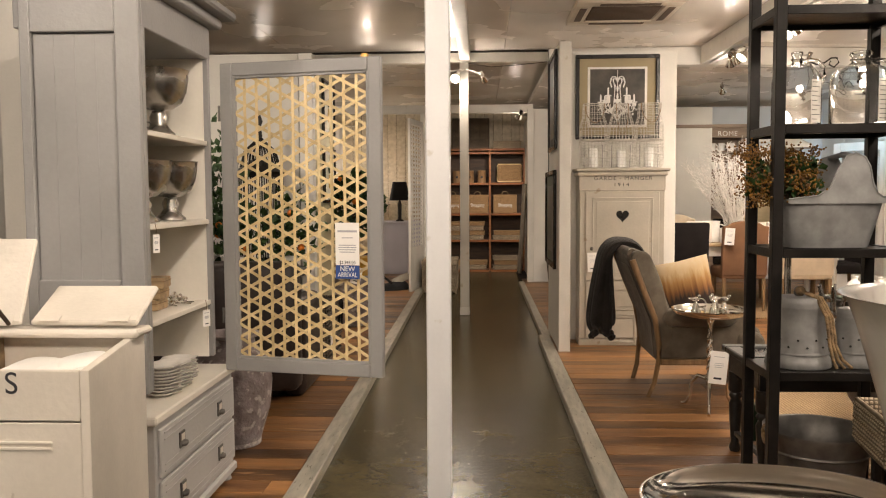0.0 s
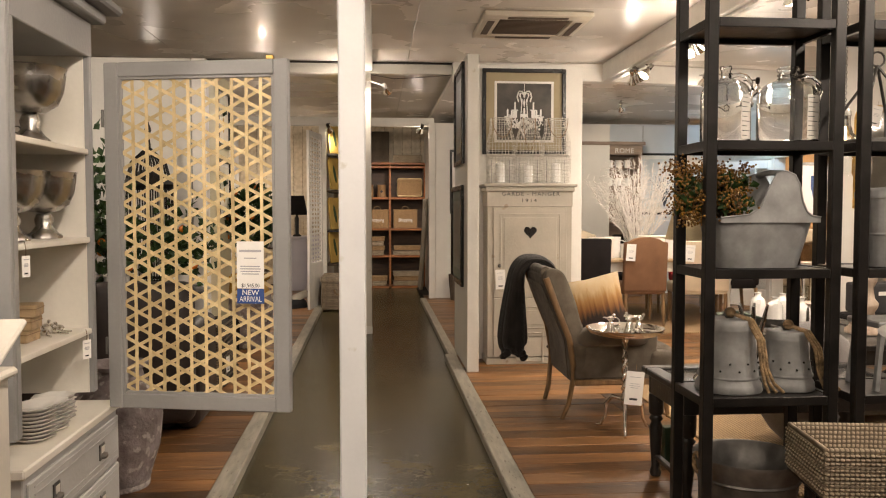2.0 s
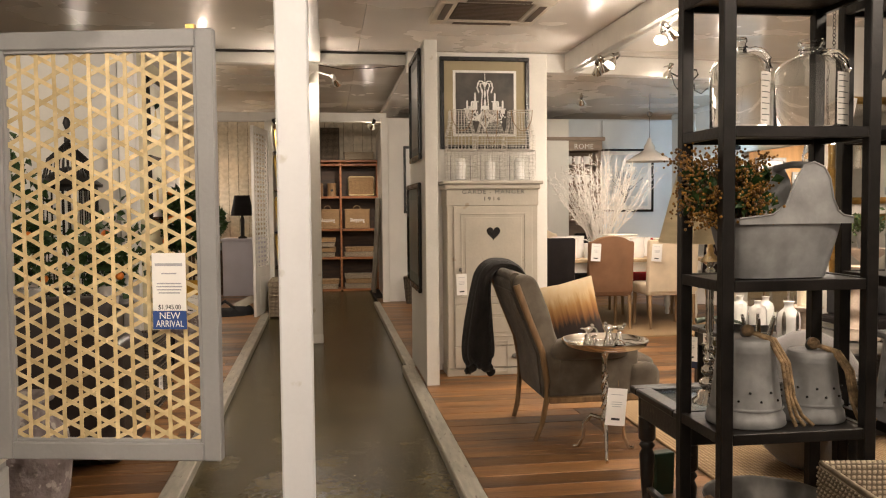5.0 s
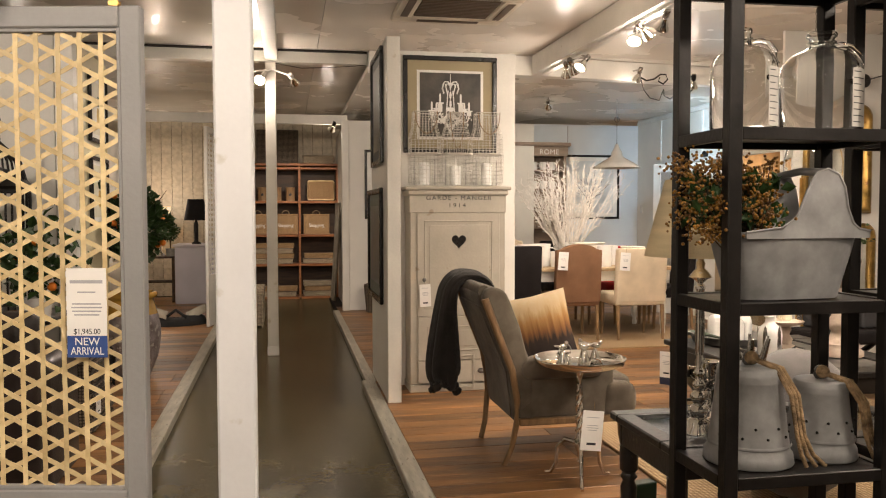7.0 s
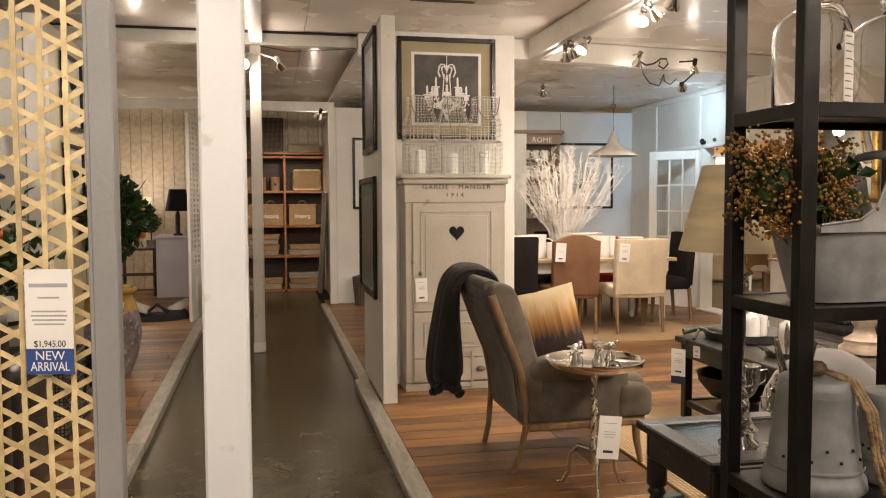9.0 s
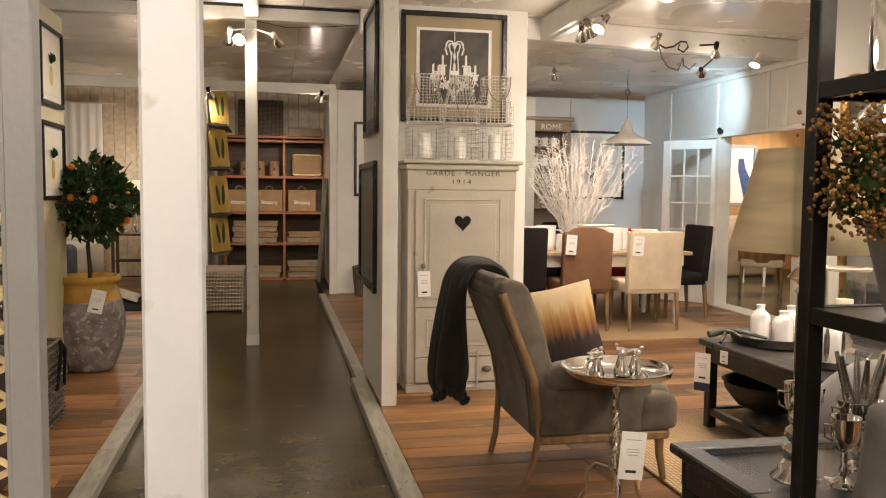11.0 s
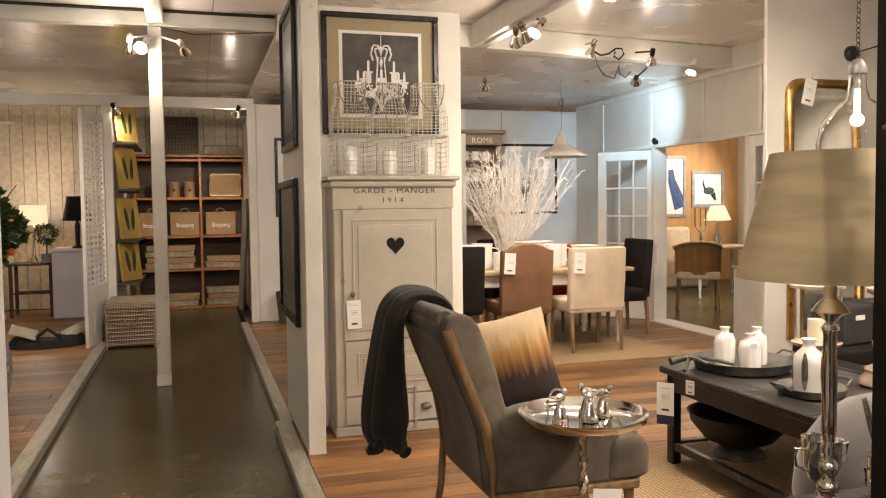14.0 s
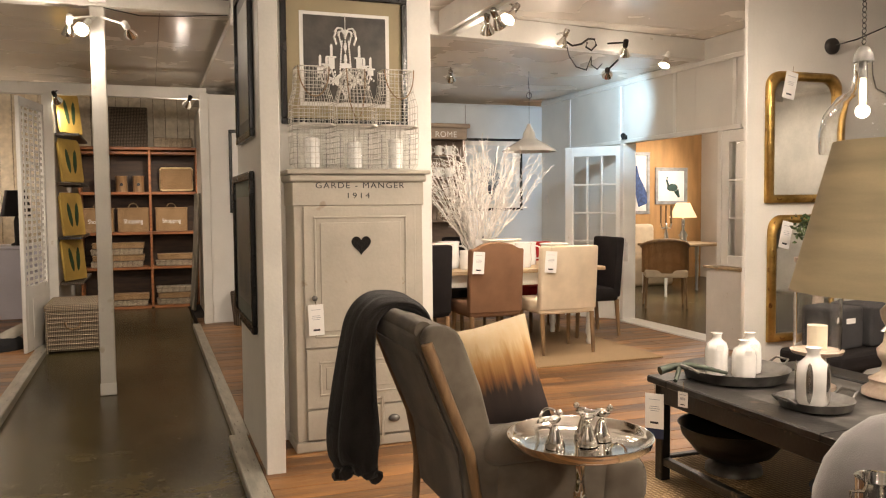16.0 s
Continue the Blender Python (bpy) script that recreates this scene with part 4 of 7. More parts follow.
# sales card on the screen
card = thing("sale_card", "white and blue price card tied to the woven door", "tag", -.387, .648, 1.262, ang)
part("card", box(-.055, .055, -.022, -.0205, -.185, 0, 0), paper, card)
part("footer", box(-.055, .055, -.0225, -.0203, -.245, -.186, 0), blue_card, card, "blue new-arrival strip")
letters("NEW", .03, paper, card, pose(0, -.0228, -.211), label="white lettering")
letters("ARRIVAL", .03, paper, card, pose(0, -.0228, -.237), label="white lettering", squash=.78)
letters("$1,945.00", .022, ink, card, pose(.0, -.0223, -.181), label="black price", squash=.85)
b = bmesh.new()
for zz, w in ((-.042, .09), (-.068, .05), (-.1, .08), (-.11, .085), (-.12, .08), (-.13, .07)):
    box(-w / 2, w / 2, -.0222, -.0221, zz, zz + (.009 if zz == -.042 else .004), 0, b)
part("print_line", b, grey_ink, card)
part("string", tube([(0, -.021, -.01), (0, -.012, .01)], .0015, 5), rope_mat, card)

# things on the hutch's shelves
def bowl_on_foot(x, y, z, r, h, label, m=pewter):
    t = thing("footed_bowl", label, "bowl", x, y, z, 0, group="metal bowls on the shelves")
    f = h * .38
    part("foot", lathe([(0, 0), (r * .55, 0), (r * .55, .01), (r * .4, f * .25), (r * .25, f * .5), (r * .3, f * .75), (r * .22, f)], 28), m, t, "", True)
    part("bowl", lathe([(0, f), (r * .42, f + .008), (r * .76, f + (h - f) * .22), (r * .92, f + (h - f) * .5), (r * .985, f + (h - f) * .8), (r, h), (r * 1.03, h + .003), (r * .96, h - .004), (r * .87, f + (h - f) * .45), (r * .66, f + (h - f) * .2), (0, f + .02)], 32), m, t, "", True)
    return t


bowl_on_foot(-1.16, .50, 1.632, .125, .27, "tall dark pewter bowl on a twisted foot")
bowl_on_foot(-1.18, .36, 1.277, .118, .245, "pewter champagne bowl on a turned foot")
bowl_on_foot(-1.17, .63, 1.277, .118, .25, "pewter champagne bowl beside another")
pot = thing("storage_jar", "white jar with black lettering", "jar", -1.3, .62, 1.632)
part("jar", lathe([(0, 0), (.07, 0), (.075, .1), (.06, .13), (.05, .135), (0, .136)], 24), ceramic, pot, "", True)
letters("LIO", .04, ink, pot, pose(.055, -.066, .04, 0, 0, 40), label="black lettering")
for k in range(3):
    t = thing("wooden_box", "small stacked pine box", "box", -1.22 + .01 * k, .45, .907 + k * .046, 4 * k, group="pine boxes")
    part("box", box(-.075, .075, -.06, .06, 0, .044, .003), pale_oak, t)
    part("lid_line", box(-.0765, .0765, -.0615, .0615, .028, .031, 0), oak, t)
rng = random.Random(5)
for k in range(4):
    t = thing("cutlery_rest", "small silver bird rest", "ornament", -1.16 + rng.uniform(-.05, .05), .56 + k * .055, .907, rng.uniform(0, 180), group="silver bird rests")
    part("bird", ball(0, 0, .018, .013, 2, tube([(-.05, 0, .004), (.05, 0, .004)], .004, 6), 1.5, 1, 1), silver, t, "", True)
    part("head", ball(.018, 0, .034, .008, 2), silver, t, "", True)
for x, y, n in ((-1.1, .31, 9), (-1.1, .43, 8), (-1.13, .58, 7)):
    for k in range(n):
        t = thing("small_plate", "stacked white scalloped china dish", "plate", x, y, .58 + k * .013, k * 13, group="stacked white dishes")
        prof = lathe([(0, 0), (.04, 0), (.075, .016), (.077, .019), (.07, .017), (.038, .005), (0, .004)], 24)
        for v in prof.verts:
            rr = math.hypot(v.co.x, v.co.y)
            if rr > .06:
                s = 1 + .06 * math.cos(8 * math.atan2(v.co.y, v.co.x))
                v.co.x *= s
                v.co.y *= s
        part("dish", prof, ceramic, t, "", True)
price_tag(-1.045, .70, .87, 0, 0, 60, .04, .075)
price_tag(-1.045, .155, 1.235, 0, 0, 70, .035, .07)


# ---- armchair, throw, pillow ----
ch = thing("armchair", "taupe linen armchair with weathered oak legs and reclined back", "armchair", 1.632, 2.78, .04)
def slab(poly, y0, y1, bev, n=1):
    """A shape given in x and z, extruded from y0 to y1, with rounded edges."""
    t = plate(poly, y1 - y0)
    moved(t, Matrix.Translation((0, y0, 0)))
    bmesh.ops.bevel(t, geom=t.edges[:], offset=bev, segments=3, affect="EDGES", profile=0.5)
    return t
BACK = [(-.285, .23), (-.10, .23), (-.13, .42), (-.205, .60), (-.262, .75), (-.335, .93), (-.36, .958), (-.40, .972), (-.455, .968), (-.485, .94), (-.478, .90), (-.40, .715), (-.312, .50)]
part("backrest", slab(BACK[::-1], -.275, .275, .022), linen, ch, "", True)
part("back_panel", slab([(-.298, .26), (-.292, .26), (-.318, .50), (-.405, .71), (-.470, .87), (-.476, .87), (-.411, .71), (-.324, .50)], -.25, .25, .002), linen, ch, "inset linen panel on the back")
part("top_roll", tube([(-.452, -.27, .95), (-.455, 0, .957), (-.452, .27, .95)], .032, 12), linen, ch, "", True)
for s in (-1, 1):
    part("back_wing", slab([(-.27, .30), (-.20, .34), (-.19, .5), (-.222, .59), (-.232, .63), (-.262, .75), (-.325, .91), (-.35, .955), (-.40, .975), (-.455, .968), (-.475, .92), (-.40, .735), (-.312, .52)][::-1], s * .302 - .034, s * .302 + .034, .022), linen, ch, "", True)
    part("oak_stile", tube([(-.462, s * .334, .915), (-.395, s * .337, .735), (-.312, s * .338, .53), (-.284, s * .337, .36), (-.288, s * .33, .23), (-.305, s * .305, .1), (-.338, s * .275, 0.0)], .021, 10, None, .015), oak, ch, "weathered oak back leg and stile", True)
    part("front_leg", tube([(.33, s * .28, .26), (.335, s * .28, .14), (.36, s * .285, 0)], .026, 8, None, .014), oak, ch, "weathered oak tapered leg", True)
    part("side_panel", box(-.275, .27, s * .31 - .02, s * .31 + .02, .262, .54, .018), linen, ch, "", True)
    arm_b = slab([(-.25, .475), (.16, .475), (.22, .51), (.21, .56), (.1, .60), (-.12, .612), (-.2, .60), (-.27, .555)], s * .315 - .058, s * .315 + .058, .04)
    part("arm", arm_b, linen, ch, "", True)
    part("side_rail", box(-.27, .36, s * .31 - .022, s * .31 + .022, .222, .261, .008), oak, ch, "oak side rail")
part("seat", box(-.24, .38, -.26, .26, .262, .37, .04), linen, ch, "", True)
part("seat_cushion", box(-.16, .40, -.275, .275, .36, .465, .05), linen, ch, "", True)
part("seat_roll", slab([(.2, .262), (.385, .262), (.405, .30), (.405, .39), (.375, .435), (.22, .45)], -.345, .345, .038), linen, ch, "", True)
part("front_rail", box(.30, .375, -.31, .31, .222, .261, .01), oak, ch, "oak front rail")
for s in (-.14, 0, .14):
    for z in (.62, .78):
        part("button", ball(-.215 - (z - .62) * .36, s, z, .012, 2), linen, ch, "", True)

th = thing("throw_blanket", "charcoal wool throw with pompoms draped over the chair back", "blanket", 1.08, 2.975, .04)
t = bmesh.new()
# the folded throw as a swept bundle: distance out, height, half thickness, half width
fall = [(.24, .74, .02, .12), (.25, .86, .022, .13), (.235, .935, .026, .138), (.185, .985, .030, .142), (.115, .998, .034, .145), (.05, .985, .040, .145), (.005, .93, .046, .14),
        (-.012, .84, .054, .135), (-.022, .72, .066, .138), (-.03, .60, .076, .148), (-.034, .48, .084, .155), (-.032, .40, .078, .145), (-.03, .365, .052, .11)]
fine_fall = []
for i in range(len(fall) - 1):
    p0, p1, p2, p3 = fall[max(i - 1, 0)], fall[i], fall[i + 1], fall[min(i + 2, len(fall) - 1)]
    for q in range(4):
        u = q / 4
        fine_fall.append(tuple(.5 * (2 * b_ + (c - a) * u + (2 * a - 5 * b_ + 4 * c - d) * u * u + (3 * b_ - a - 3 * c + d) * u ** 3) for a, b_, c, d in zip(p0, p1, p2, p3)))
fall = fine_fall + [fall[-1]]
rows = []
NY = 64
for i, (px, pz, hth, hw) in enumerate(fall):
    k = i / (len(fall) - 1)
    q0, q1 = fall[max(i - 1, 0)], fall[min(i + 1, len(fall) - 1)]
    d = Vector((q1[0] - q0[0], 0, q1[1] - q0[1])).normalized()
    out = Vector((d.z, 0, -d.x))
    row = []
    for j in range(NY):
        a = 2 * math.pi * j / NY
        fold = 1 + (.10 + .22 * k) * math.sin(5 * a + 1.3 + 1.2 * k) + .07 * math.sin(11 * a + 4 * k)
        dip = .03 * math.sin(3 * a + .6) * max(0, k - .75) * 4
        row.append(t.verts.new(Vector((px, 0, pz + dip)) + out * (hth * math.sin(a) * fold) + Vector((0, hw * math.cos(a) * (1 + .05 * math.sin(7 * a + 3 * k)) + .012 * math.sin(6 * k), 0))))
    rows.append(row)
for r0, r1 in zip(rows, rows[1:]):
    for j in range(NY):
        t.faces.new((r0[j], r0[(j + 1) % NY], r1[(j + 1) % NY], r1[j]))
t.faces.new(rows[0][::-1])
t.faces.new(rows[-1])
part("blanket", t, charcoal, th, "", True)
for j in range(9):
    rng = random.Random(j)
    a = 2 * math.pi * j / 9
    g = ball(0, 0, 0, .027, 2)
    for v in g.verts:
        v.co *= 1 + rng.uniform(-.2, .2)
    part("pompom", g, charcoal, th, "fluffy charcoal pompom", False, pose(-.026 + .068 * math.sin(a), .135 * math.cos(a), .355 + .03 * math.sin(a * 2 + 1)))

pl = thing("cushion", "dip-dyed cushion, cream to ochre to black, in the armchair", "cushion", 1.645, 3.04, .685, -22, rx=-9, ry=-14)
part("cover", cushion(.43, .15, .45, 12, .45), pillow_mat, pl, "", True)

# ---- pedestal tray table with silver birds ----
tt = thing("tray_table", "polished silver pedestal table with a dished round top", "side table", 1.607, 2.2, .04)
part("tray", lathe([(0, .595), (.172, .597), (.22, .612), (.231, .632), (.235, .632), (.226, .606), (.18, .585), (.06, .578), (0, .576)], 48), silver, tt, "", True)
for s in (-1, 1):
    part("tray_handle", tube(arc(0, s * .222, .632, .032, 0, 180, 8, "xz"), .005, 6), silver, tt)
part("stem_base", lathe([(0, .15), (.018, .15), (.026, .2), (.014, .235), (.016, .26)], 16), silver, tt, "", True)
part("stem_top", lathe([(.014, .43), (.02, .45), (.013, .48), (.018, .54), (.03, .565), (.045, .578), (0, .579)], 16), silver, tt, "", True)
for ph in (0, math.pi):
    part("stem_twist", tube([(.011 * math.cos(ph + k * .75), .011 * math.sin(ph + k * .75), .25 + k * .0155) for k in range(13)], .012, 8), silver, tt, "twisted stem", True)
part("finial", lathe([(0, .09), (.01, .095), (.006, .11), (.012, .125), (.008, .14), (.016, .152)], 14), silver, tt, "", True)
for k in range(3):
    a = radians(255 + 120 * k)
    part("leg", tube([(.015 * math.cos(a), .015 * math.sin(a), .19), (.08 * math.cos(a), .08 * math.sin(a), .2), (.125 * math.cos(a), .125 * math.sin(a), .15), (.13 * math.cos(a), .13 * math.sin(a), .07),
                      (.16 * math.cos(a), .16 * math.sin(a), .012), (.19 * math.cos(a), .19 * math.sin(a), .006)], .013, 8, None, .009), silver, tt, "", True)
for k, (dx, dy, rz) in enumerate(((-.1, .0, 30), (.02, -.02, 200), (.05, .06, 120), (.1, .02, 330))):
    t = thing("bird_ornament", "small silver bird perched on a bell", "ornament", 1.607 + dx * .9, 2.2 + dy * .9, .638, rz, group="silver birds on the tray")
    t.scale = (1.25, 1.25, 1.2)
    part("bell", lathe([(0, 0), (.026, 0), (.027, .006), (.018, .03), (.012, .05), (.008, .06), (0, .062)], 18), silver, t, "", True)
    part("bird", ball(0, 0, .076, .014, 2, None, 1.7, .9, .9), silver, t, "", True)
    part("head", ball(.022, 0, .09, .009, 2), silver, t, "", True)
    part("tail", tube([(-.015, 0, .078), (-.05, 0, .085)], .007, 6, None, .003), silver, t, "", True)
price_tag(1.63, 2.055, .43, 0, 5, -6, .105, .2)


# ---- black display racks ----
def rack(x0, y0, name_label):
    r = thing("display_rack", name_label, "shelf rack", x0, y0, .04, 0, group="black display racks")
    w, d = .515, .325
    for a in (0, w - .04):
        for c in (0, d - .038):
            part("post", box(a, a + .04, c, c + .038, 0, 2.55, .003), black_metal, r)
    for z in (.12, .655, 1.125, 1.592, 2.03, 2.5):
        part("shelf", box(.006, w - .006, .006, d - .006, z - .012, z, .002), black_metal, r)
        b = bmesh.new()
        box(.041, w - .041, .002, .022, z - .03, z + .004, .002, b)
        box(.041, w - .041, d - .022, d - .002, z - .03, z + .004, .002, b)
        box(.002, .022, .039, d - .039, z - .03, z + .004, .002, b)
        box(w - .022, w - .002, .039, d - .039, z - .03, z + .004, .002, b)
        part("shelf_rim", b, black_metal, r)
    return r


rack(1.285, .23, "black steel shelf rack holding zinc and glassware")
rack(1.865, .23, "black steel shelf rack next to another")

scale_mat = mat("frosted_scale", (.86, .83, .76), .6, var=.05, bump=0)
scale_mat.node_tree.nodes["Principled BSDF"].inputs["Alpha"].default_value = .5


def glass_jug(x, y, r, h, neck, rz):
    t = thing("glass_jug", "large clear glass jug with measure marks and handle", "jug", x, y, 1.637, rz, group="glass jugs on the rack")
    w = .0035
    outer = [(r * .94, 0), (r, .012), (r, h * .60), (r * .975, h * .66), (r * .90, h * .72), (r * .74, h * .775), (r * .5, h * .815), (neck * 1.25, h * .84), (neck, h * .865), (neck, h * .94), (neck * 1.22, h * .955), (neck * 1.22, h * .985), (neck * 1.1, h)]
    inner = [(max(a - w, .004), e if e > .02 else .006) for a, e in outer[::-1]]
    part("jug", lathe([(0, 0)] + outer + inner + [(0, .006)], 48), glass, t, "", True)
    part("collar", lathe([(neck + .0005, h * .885), (neck + .006, h * .892), (neck + .006, h * .905), (neck + .0005, h * .912)], 28, None, True), glass, t, "", True)
    part("handle", tube([(neck * 1.05, 0, h * .87), (r * .62, 0, h * .90), (r * .95, 0, h * .885), (r * 1.22, 0, h * .80), (r * 1.28, 0, h * .70), (r * 1.18, 0, h * .60), (r * 1.01, 0, h * .56)], .0085, 10), glass, t, "", True)

    def curved(u0, u1, z0, z1, lift):
        g = bmesh.new()
        n = 8
        ring_ = [[g.verts.new(((r + lift + dr) * math.cos(radians(u0 + (u1 - u0) * i / n)), (r + lift + dr) * math.sin(radians(u0 + (u1 - u0) * i / n)), z)) for z, dr in ((z0, 0), (z1, 0), (z1, .0004), (z0, .0004))] for i in range(n + 1)]
        for a, e in zip(ring_, ring_[1:]):
            for q in range(4):
                g.faces.new((a[q], a[(q + 1) % 4], e[(q + 1) % 4], e[q]))
        return g

    part("scale_strip", curved(-86, -50, h * .04, h * .60, .0006), scale_mat, t, "frosted measuring strip")
    for k in range(9):
        part("measure_mark", curved(-84, -58 if k % 2 else -68, h * (.08 + .06 * k), h * (.08 + .06 * k) + .0026, .0014), ink, t)
    return t


glass_jug(1.425, .40, .092, .292, .018, 10)
glass_jug(1.67, .40, .112, .290, .034, 6)

trug = thing("zinc_planter", "galvanised planter with high shaped back and handle", "planter", 1.535, .375, 1.169, 3)
b = bmesh.new()
def ring(w, d, z):
    return [Vector((w * s * abs(math.cos(a)) ** .5, d * (1 if math.sin(a) >= 0 else -1) * abs(math.sin(a)) ** .5, z)) for a in [2 * math.pi * k / 28 for k in range(28)] for s in [1 if math.cos(a) >= 0 else -1]]
levels = [(.155, .075, 0), (.17, .088, .06), (.186, .098, .12), (.197, .105, .165), (.202, .109, .188)]
rings = [[b.verts.new(v) for v in ring(*l)] for l in levels] + [[b.verts.new(v) for v in ring(w - .004, d - .004, z)] for w, d, z in levels[::-1]]
for r0, r1 in zip(rings, rings[1:]):
    for k in range(28):
        b.faces.new((r0[k], r0[(k + 1) % 28], r1[(k + 1) % 28], r1[k]))
b.faces.new(rings[0][::-1])
b.faces.new(rings[-1])
part("tub", b, zinc, trug, "", True)
hump = [(.2, .17), (.2, .19), (.165, .196), (.145, .21), (.127, .25), (.115, .31), (.095, .345), (.06, .36), (.025, .35), (-.005, .30), (-.035, .23), (-.08, .2), (-.19, .188), (-.19, .17)]
part("shaped_back", moved(plate(hump[::-1], .004), pose(0, .09, 0)), zinc, trug)
part("shaped_front", moved(plate(hump[::-1], .004), pose(0, -.1135, 0)), zinc, trug)
part("hand_grip", tube([(.06, -.109, .35), (.06, .0, .358), (.06, .092, .35)], .011, 8), zinc, trug, "", True)
part("rim_wire", tube([(x, -.1135, z) for x, z in hump[1:-1]], .0035, 6), zinc, trug, "", True)

rng = random.Random(21)
bp = thing("berry_plant", "bunch of amber berries and green leaves in the zinc planter", "plant", 1.43, .345, 1.33)
heads = [(rng.uniform(-.22, .05), rng.uniform(-.085, .09), rng.uniform(.02, .22)) for _ in range(96)]
b = bmesh.new()
for x, y, z in heads:
    tube([(x * .25, y * .25, -.06), (x * .6, y * .6, z * .4), (x, y, z)], .0022, 5, b, .0012)
part("stem_spray", b, twig_mat, bp)
b = bmesh.new()
for x, y, z in heads:
    for _ in range(22):
        ball(x + rng.gauss(0, .02), y + rng.gauss(0, .016), z + rng.gauss(.0, .018), rng.uniform(.0036, .0056), 1, b)
o = part("berry_cluster", b, berry_mat, bp, "clusters of amber berries", True)
o["kind"] = "stuff"
part("leaves", leaves(240, lambda r: ((r.uniform(-.2, .04), r.uniform(-.07, .07), r.uniform(.03, .17)), (r.uniform(-1, 1), r.uniform(-1, .6), .6)), .042, 22, None, 1.4), leaf_mat, bp, "dark green leaves")


def zinc_bell(x, y, r, h, label):
    t = thing("zinc_bell", label, "bell", x, y, .697, 0, group="zinc bells on the rack")
    part("bell", lathe([(0, .0), (r * .98, 0), (r, .004), (r * .97, .03), (r * .9, .042), (r * .89, .06), (r * .81, h * .5), (r * .73, h * .84), (r * .75, h * .86), (r * .72, h * .885), (r * .74, h * .91), (r * .71, h * .935), (r * .70, h * .98), (r * .66, h * .995), (0, h)], 40), zinc, t, "", True)
    part("band", lathe([(r * .925, .052), (r * .945, .056), (r * .925, .062)], 40), zinc, t, "", True)
    for k in range(9):
        a = radians(195 + k * 18)
        part("pin_hole", ball(r * .875 * math.cos(a), r * .875 * math.sin(a), .085 + .028 * (k % 2), .0045, 1), black_frame, t)
    part("ring", tube(arc(0, 0, h + .018, .018, 0, 360, 14), .005, 6), dark_zinc, t, "", True)
    rp = bmesh.new()
    for q in range(3):
        o = .011 * (q - 1)
        tube([(o * .3, -.01, h + .02), (.05 + o, -r * .55, h + .0), (.075 + o, -r * .86, h * .75), (.085 + o, -r * .98, h * .35), (.10 + o * 1.6, -r * 1.05, .045), (.125 + o * 2.6, -r * 1.08, .012)], .0062, 7, rp)
    part("rope", rp, rope_mat, t, "frayed jute rope", True)
    part("rope_knot", ball(.0, -.012, h + .022, .02, 2), rope_mat, t, "", True)
    return t


zinc_bell(1.452, .395, .125, .275, "large galvanised bell with a jute rope")
zinc_bell(1.685, .40, .105, .225, "smaller galvanised bell with a jute rope")

tub = thing("zinc_tub", "dark galvanised wash tub with rope handles under the rack", "tub", 1.535, .395, .162)
part("tub", lathe([(0, 0), (.165, 0), (.185, .17), (.2, .26), (.206, .27), (.206, .28), (.195, .275), (.178, .17), (.158, .01), (0, .01)], 44), dark_zinc, tub, "", True)
part("band", lathe([(.189, .19), (.196, .197), (.192, .205)], 44), dark_zinc, tub, "", True)
for s in (-1, 1):
    part("rope_handle", tube(arc(s * .2, 0, .25, .035, 200, 520, 12, "yz"), .009, 7), rope_mat, tub, "jute rope handle", True)

wb = thing("wicker_basket", "rectangular grey wicker basket standing before the rack", "basket", 1.83, .02, .04, -8)
for n, a, e, c, f in (("front_wall", -.25, .25, -.17, -.155), ("back_wall", -.25, .25, .155, .17), ("side_wall", -.25, -.235, -.154, .154), ("side_wall", .235, .25, -.154, .154)):
    part(n, box(a, e, c, f, .40, .56, .004), wicker, wb)
part("bottom", box(-.24, .24, -.16, .16, .39, .405, .003), wicker, wb)
rim = bmesh.new()
for zz in (.41, .56):
    tube([(-.247, -.165, zz), (.247, -.165, zz), (.247, .165, zz), (-.247, .165, zz), (-.247, -.165, zz)], .011, 7, rim)
part("rim", rim, wicker, wb, "thick woven rim", True)
for i in range(11):
    part("weaver", tube([(-.25 + .5 * q / 48, -.174 + .004 * (1 if (q + i) % 2 else -1), .422 + i * .0125) for q in range(49)], .0058, 6), wicker, wb, "", True)
    part("weaver", tube([(-.254 + .004 * (1 if (q + i) % 2 else -1), -.17 + .34 * q / 32, .422 + i * .0125) for q in range(33)], .0058, 6), wicker, wb, "", True)
st = thing("wooden_stool", "dark wooden stool carrying the wicker basket", "stool", 1.83, .02, .04, -8)
part("top", box(-.22, .22, -.14, .14, .36, .388, .006), black_wood, st)
for sx in (-1, 1):
    for sy in (-1, 1):
        part("leg", box(sx * .19 - .016, sx * .19 + .016, sy * .11 - .016, sy * .11 + .016, 0, .36, .004), black_wood, st)
gj = thing("glass_lantern", "small glass jar with wire in the wicker basket", "jar", 1.95, .05, .446)
part("jar", lathe([(0, .003), (.045, .003), (.05, .1), (.04, .14), (.044, .14), (.054, .1), (.05, 0), (0, 0)], 20), glass, gj, "", True)
part("wire", tube([(-.05, 0, .13), (-.1, -.06, .16), (-.04, -.1, .1), (0, -.06, .12)], .003, 6), wire_mat, gj, "", True)

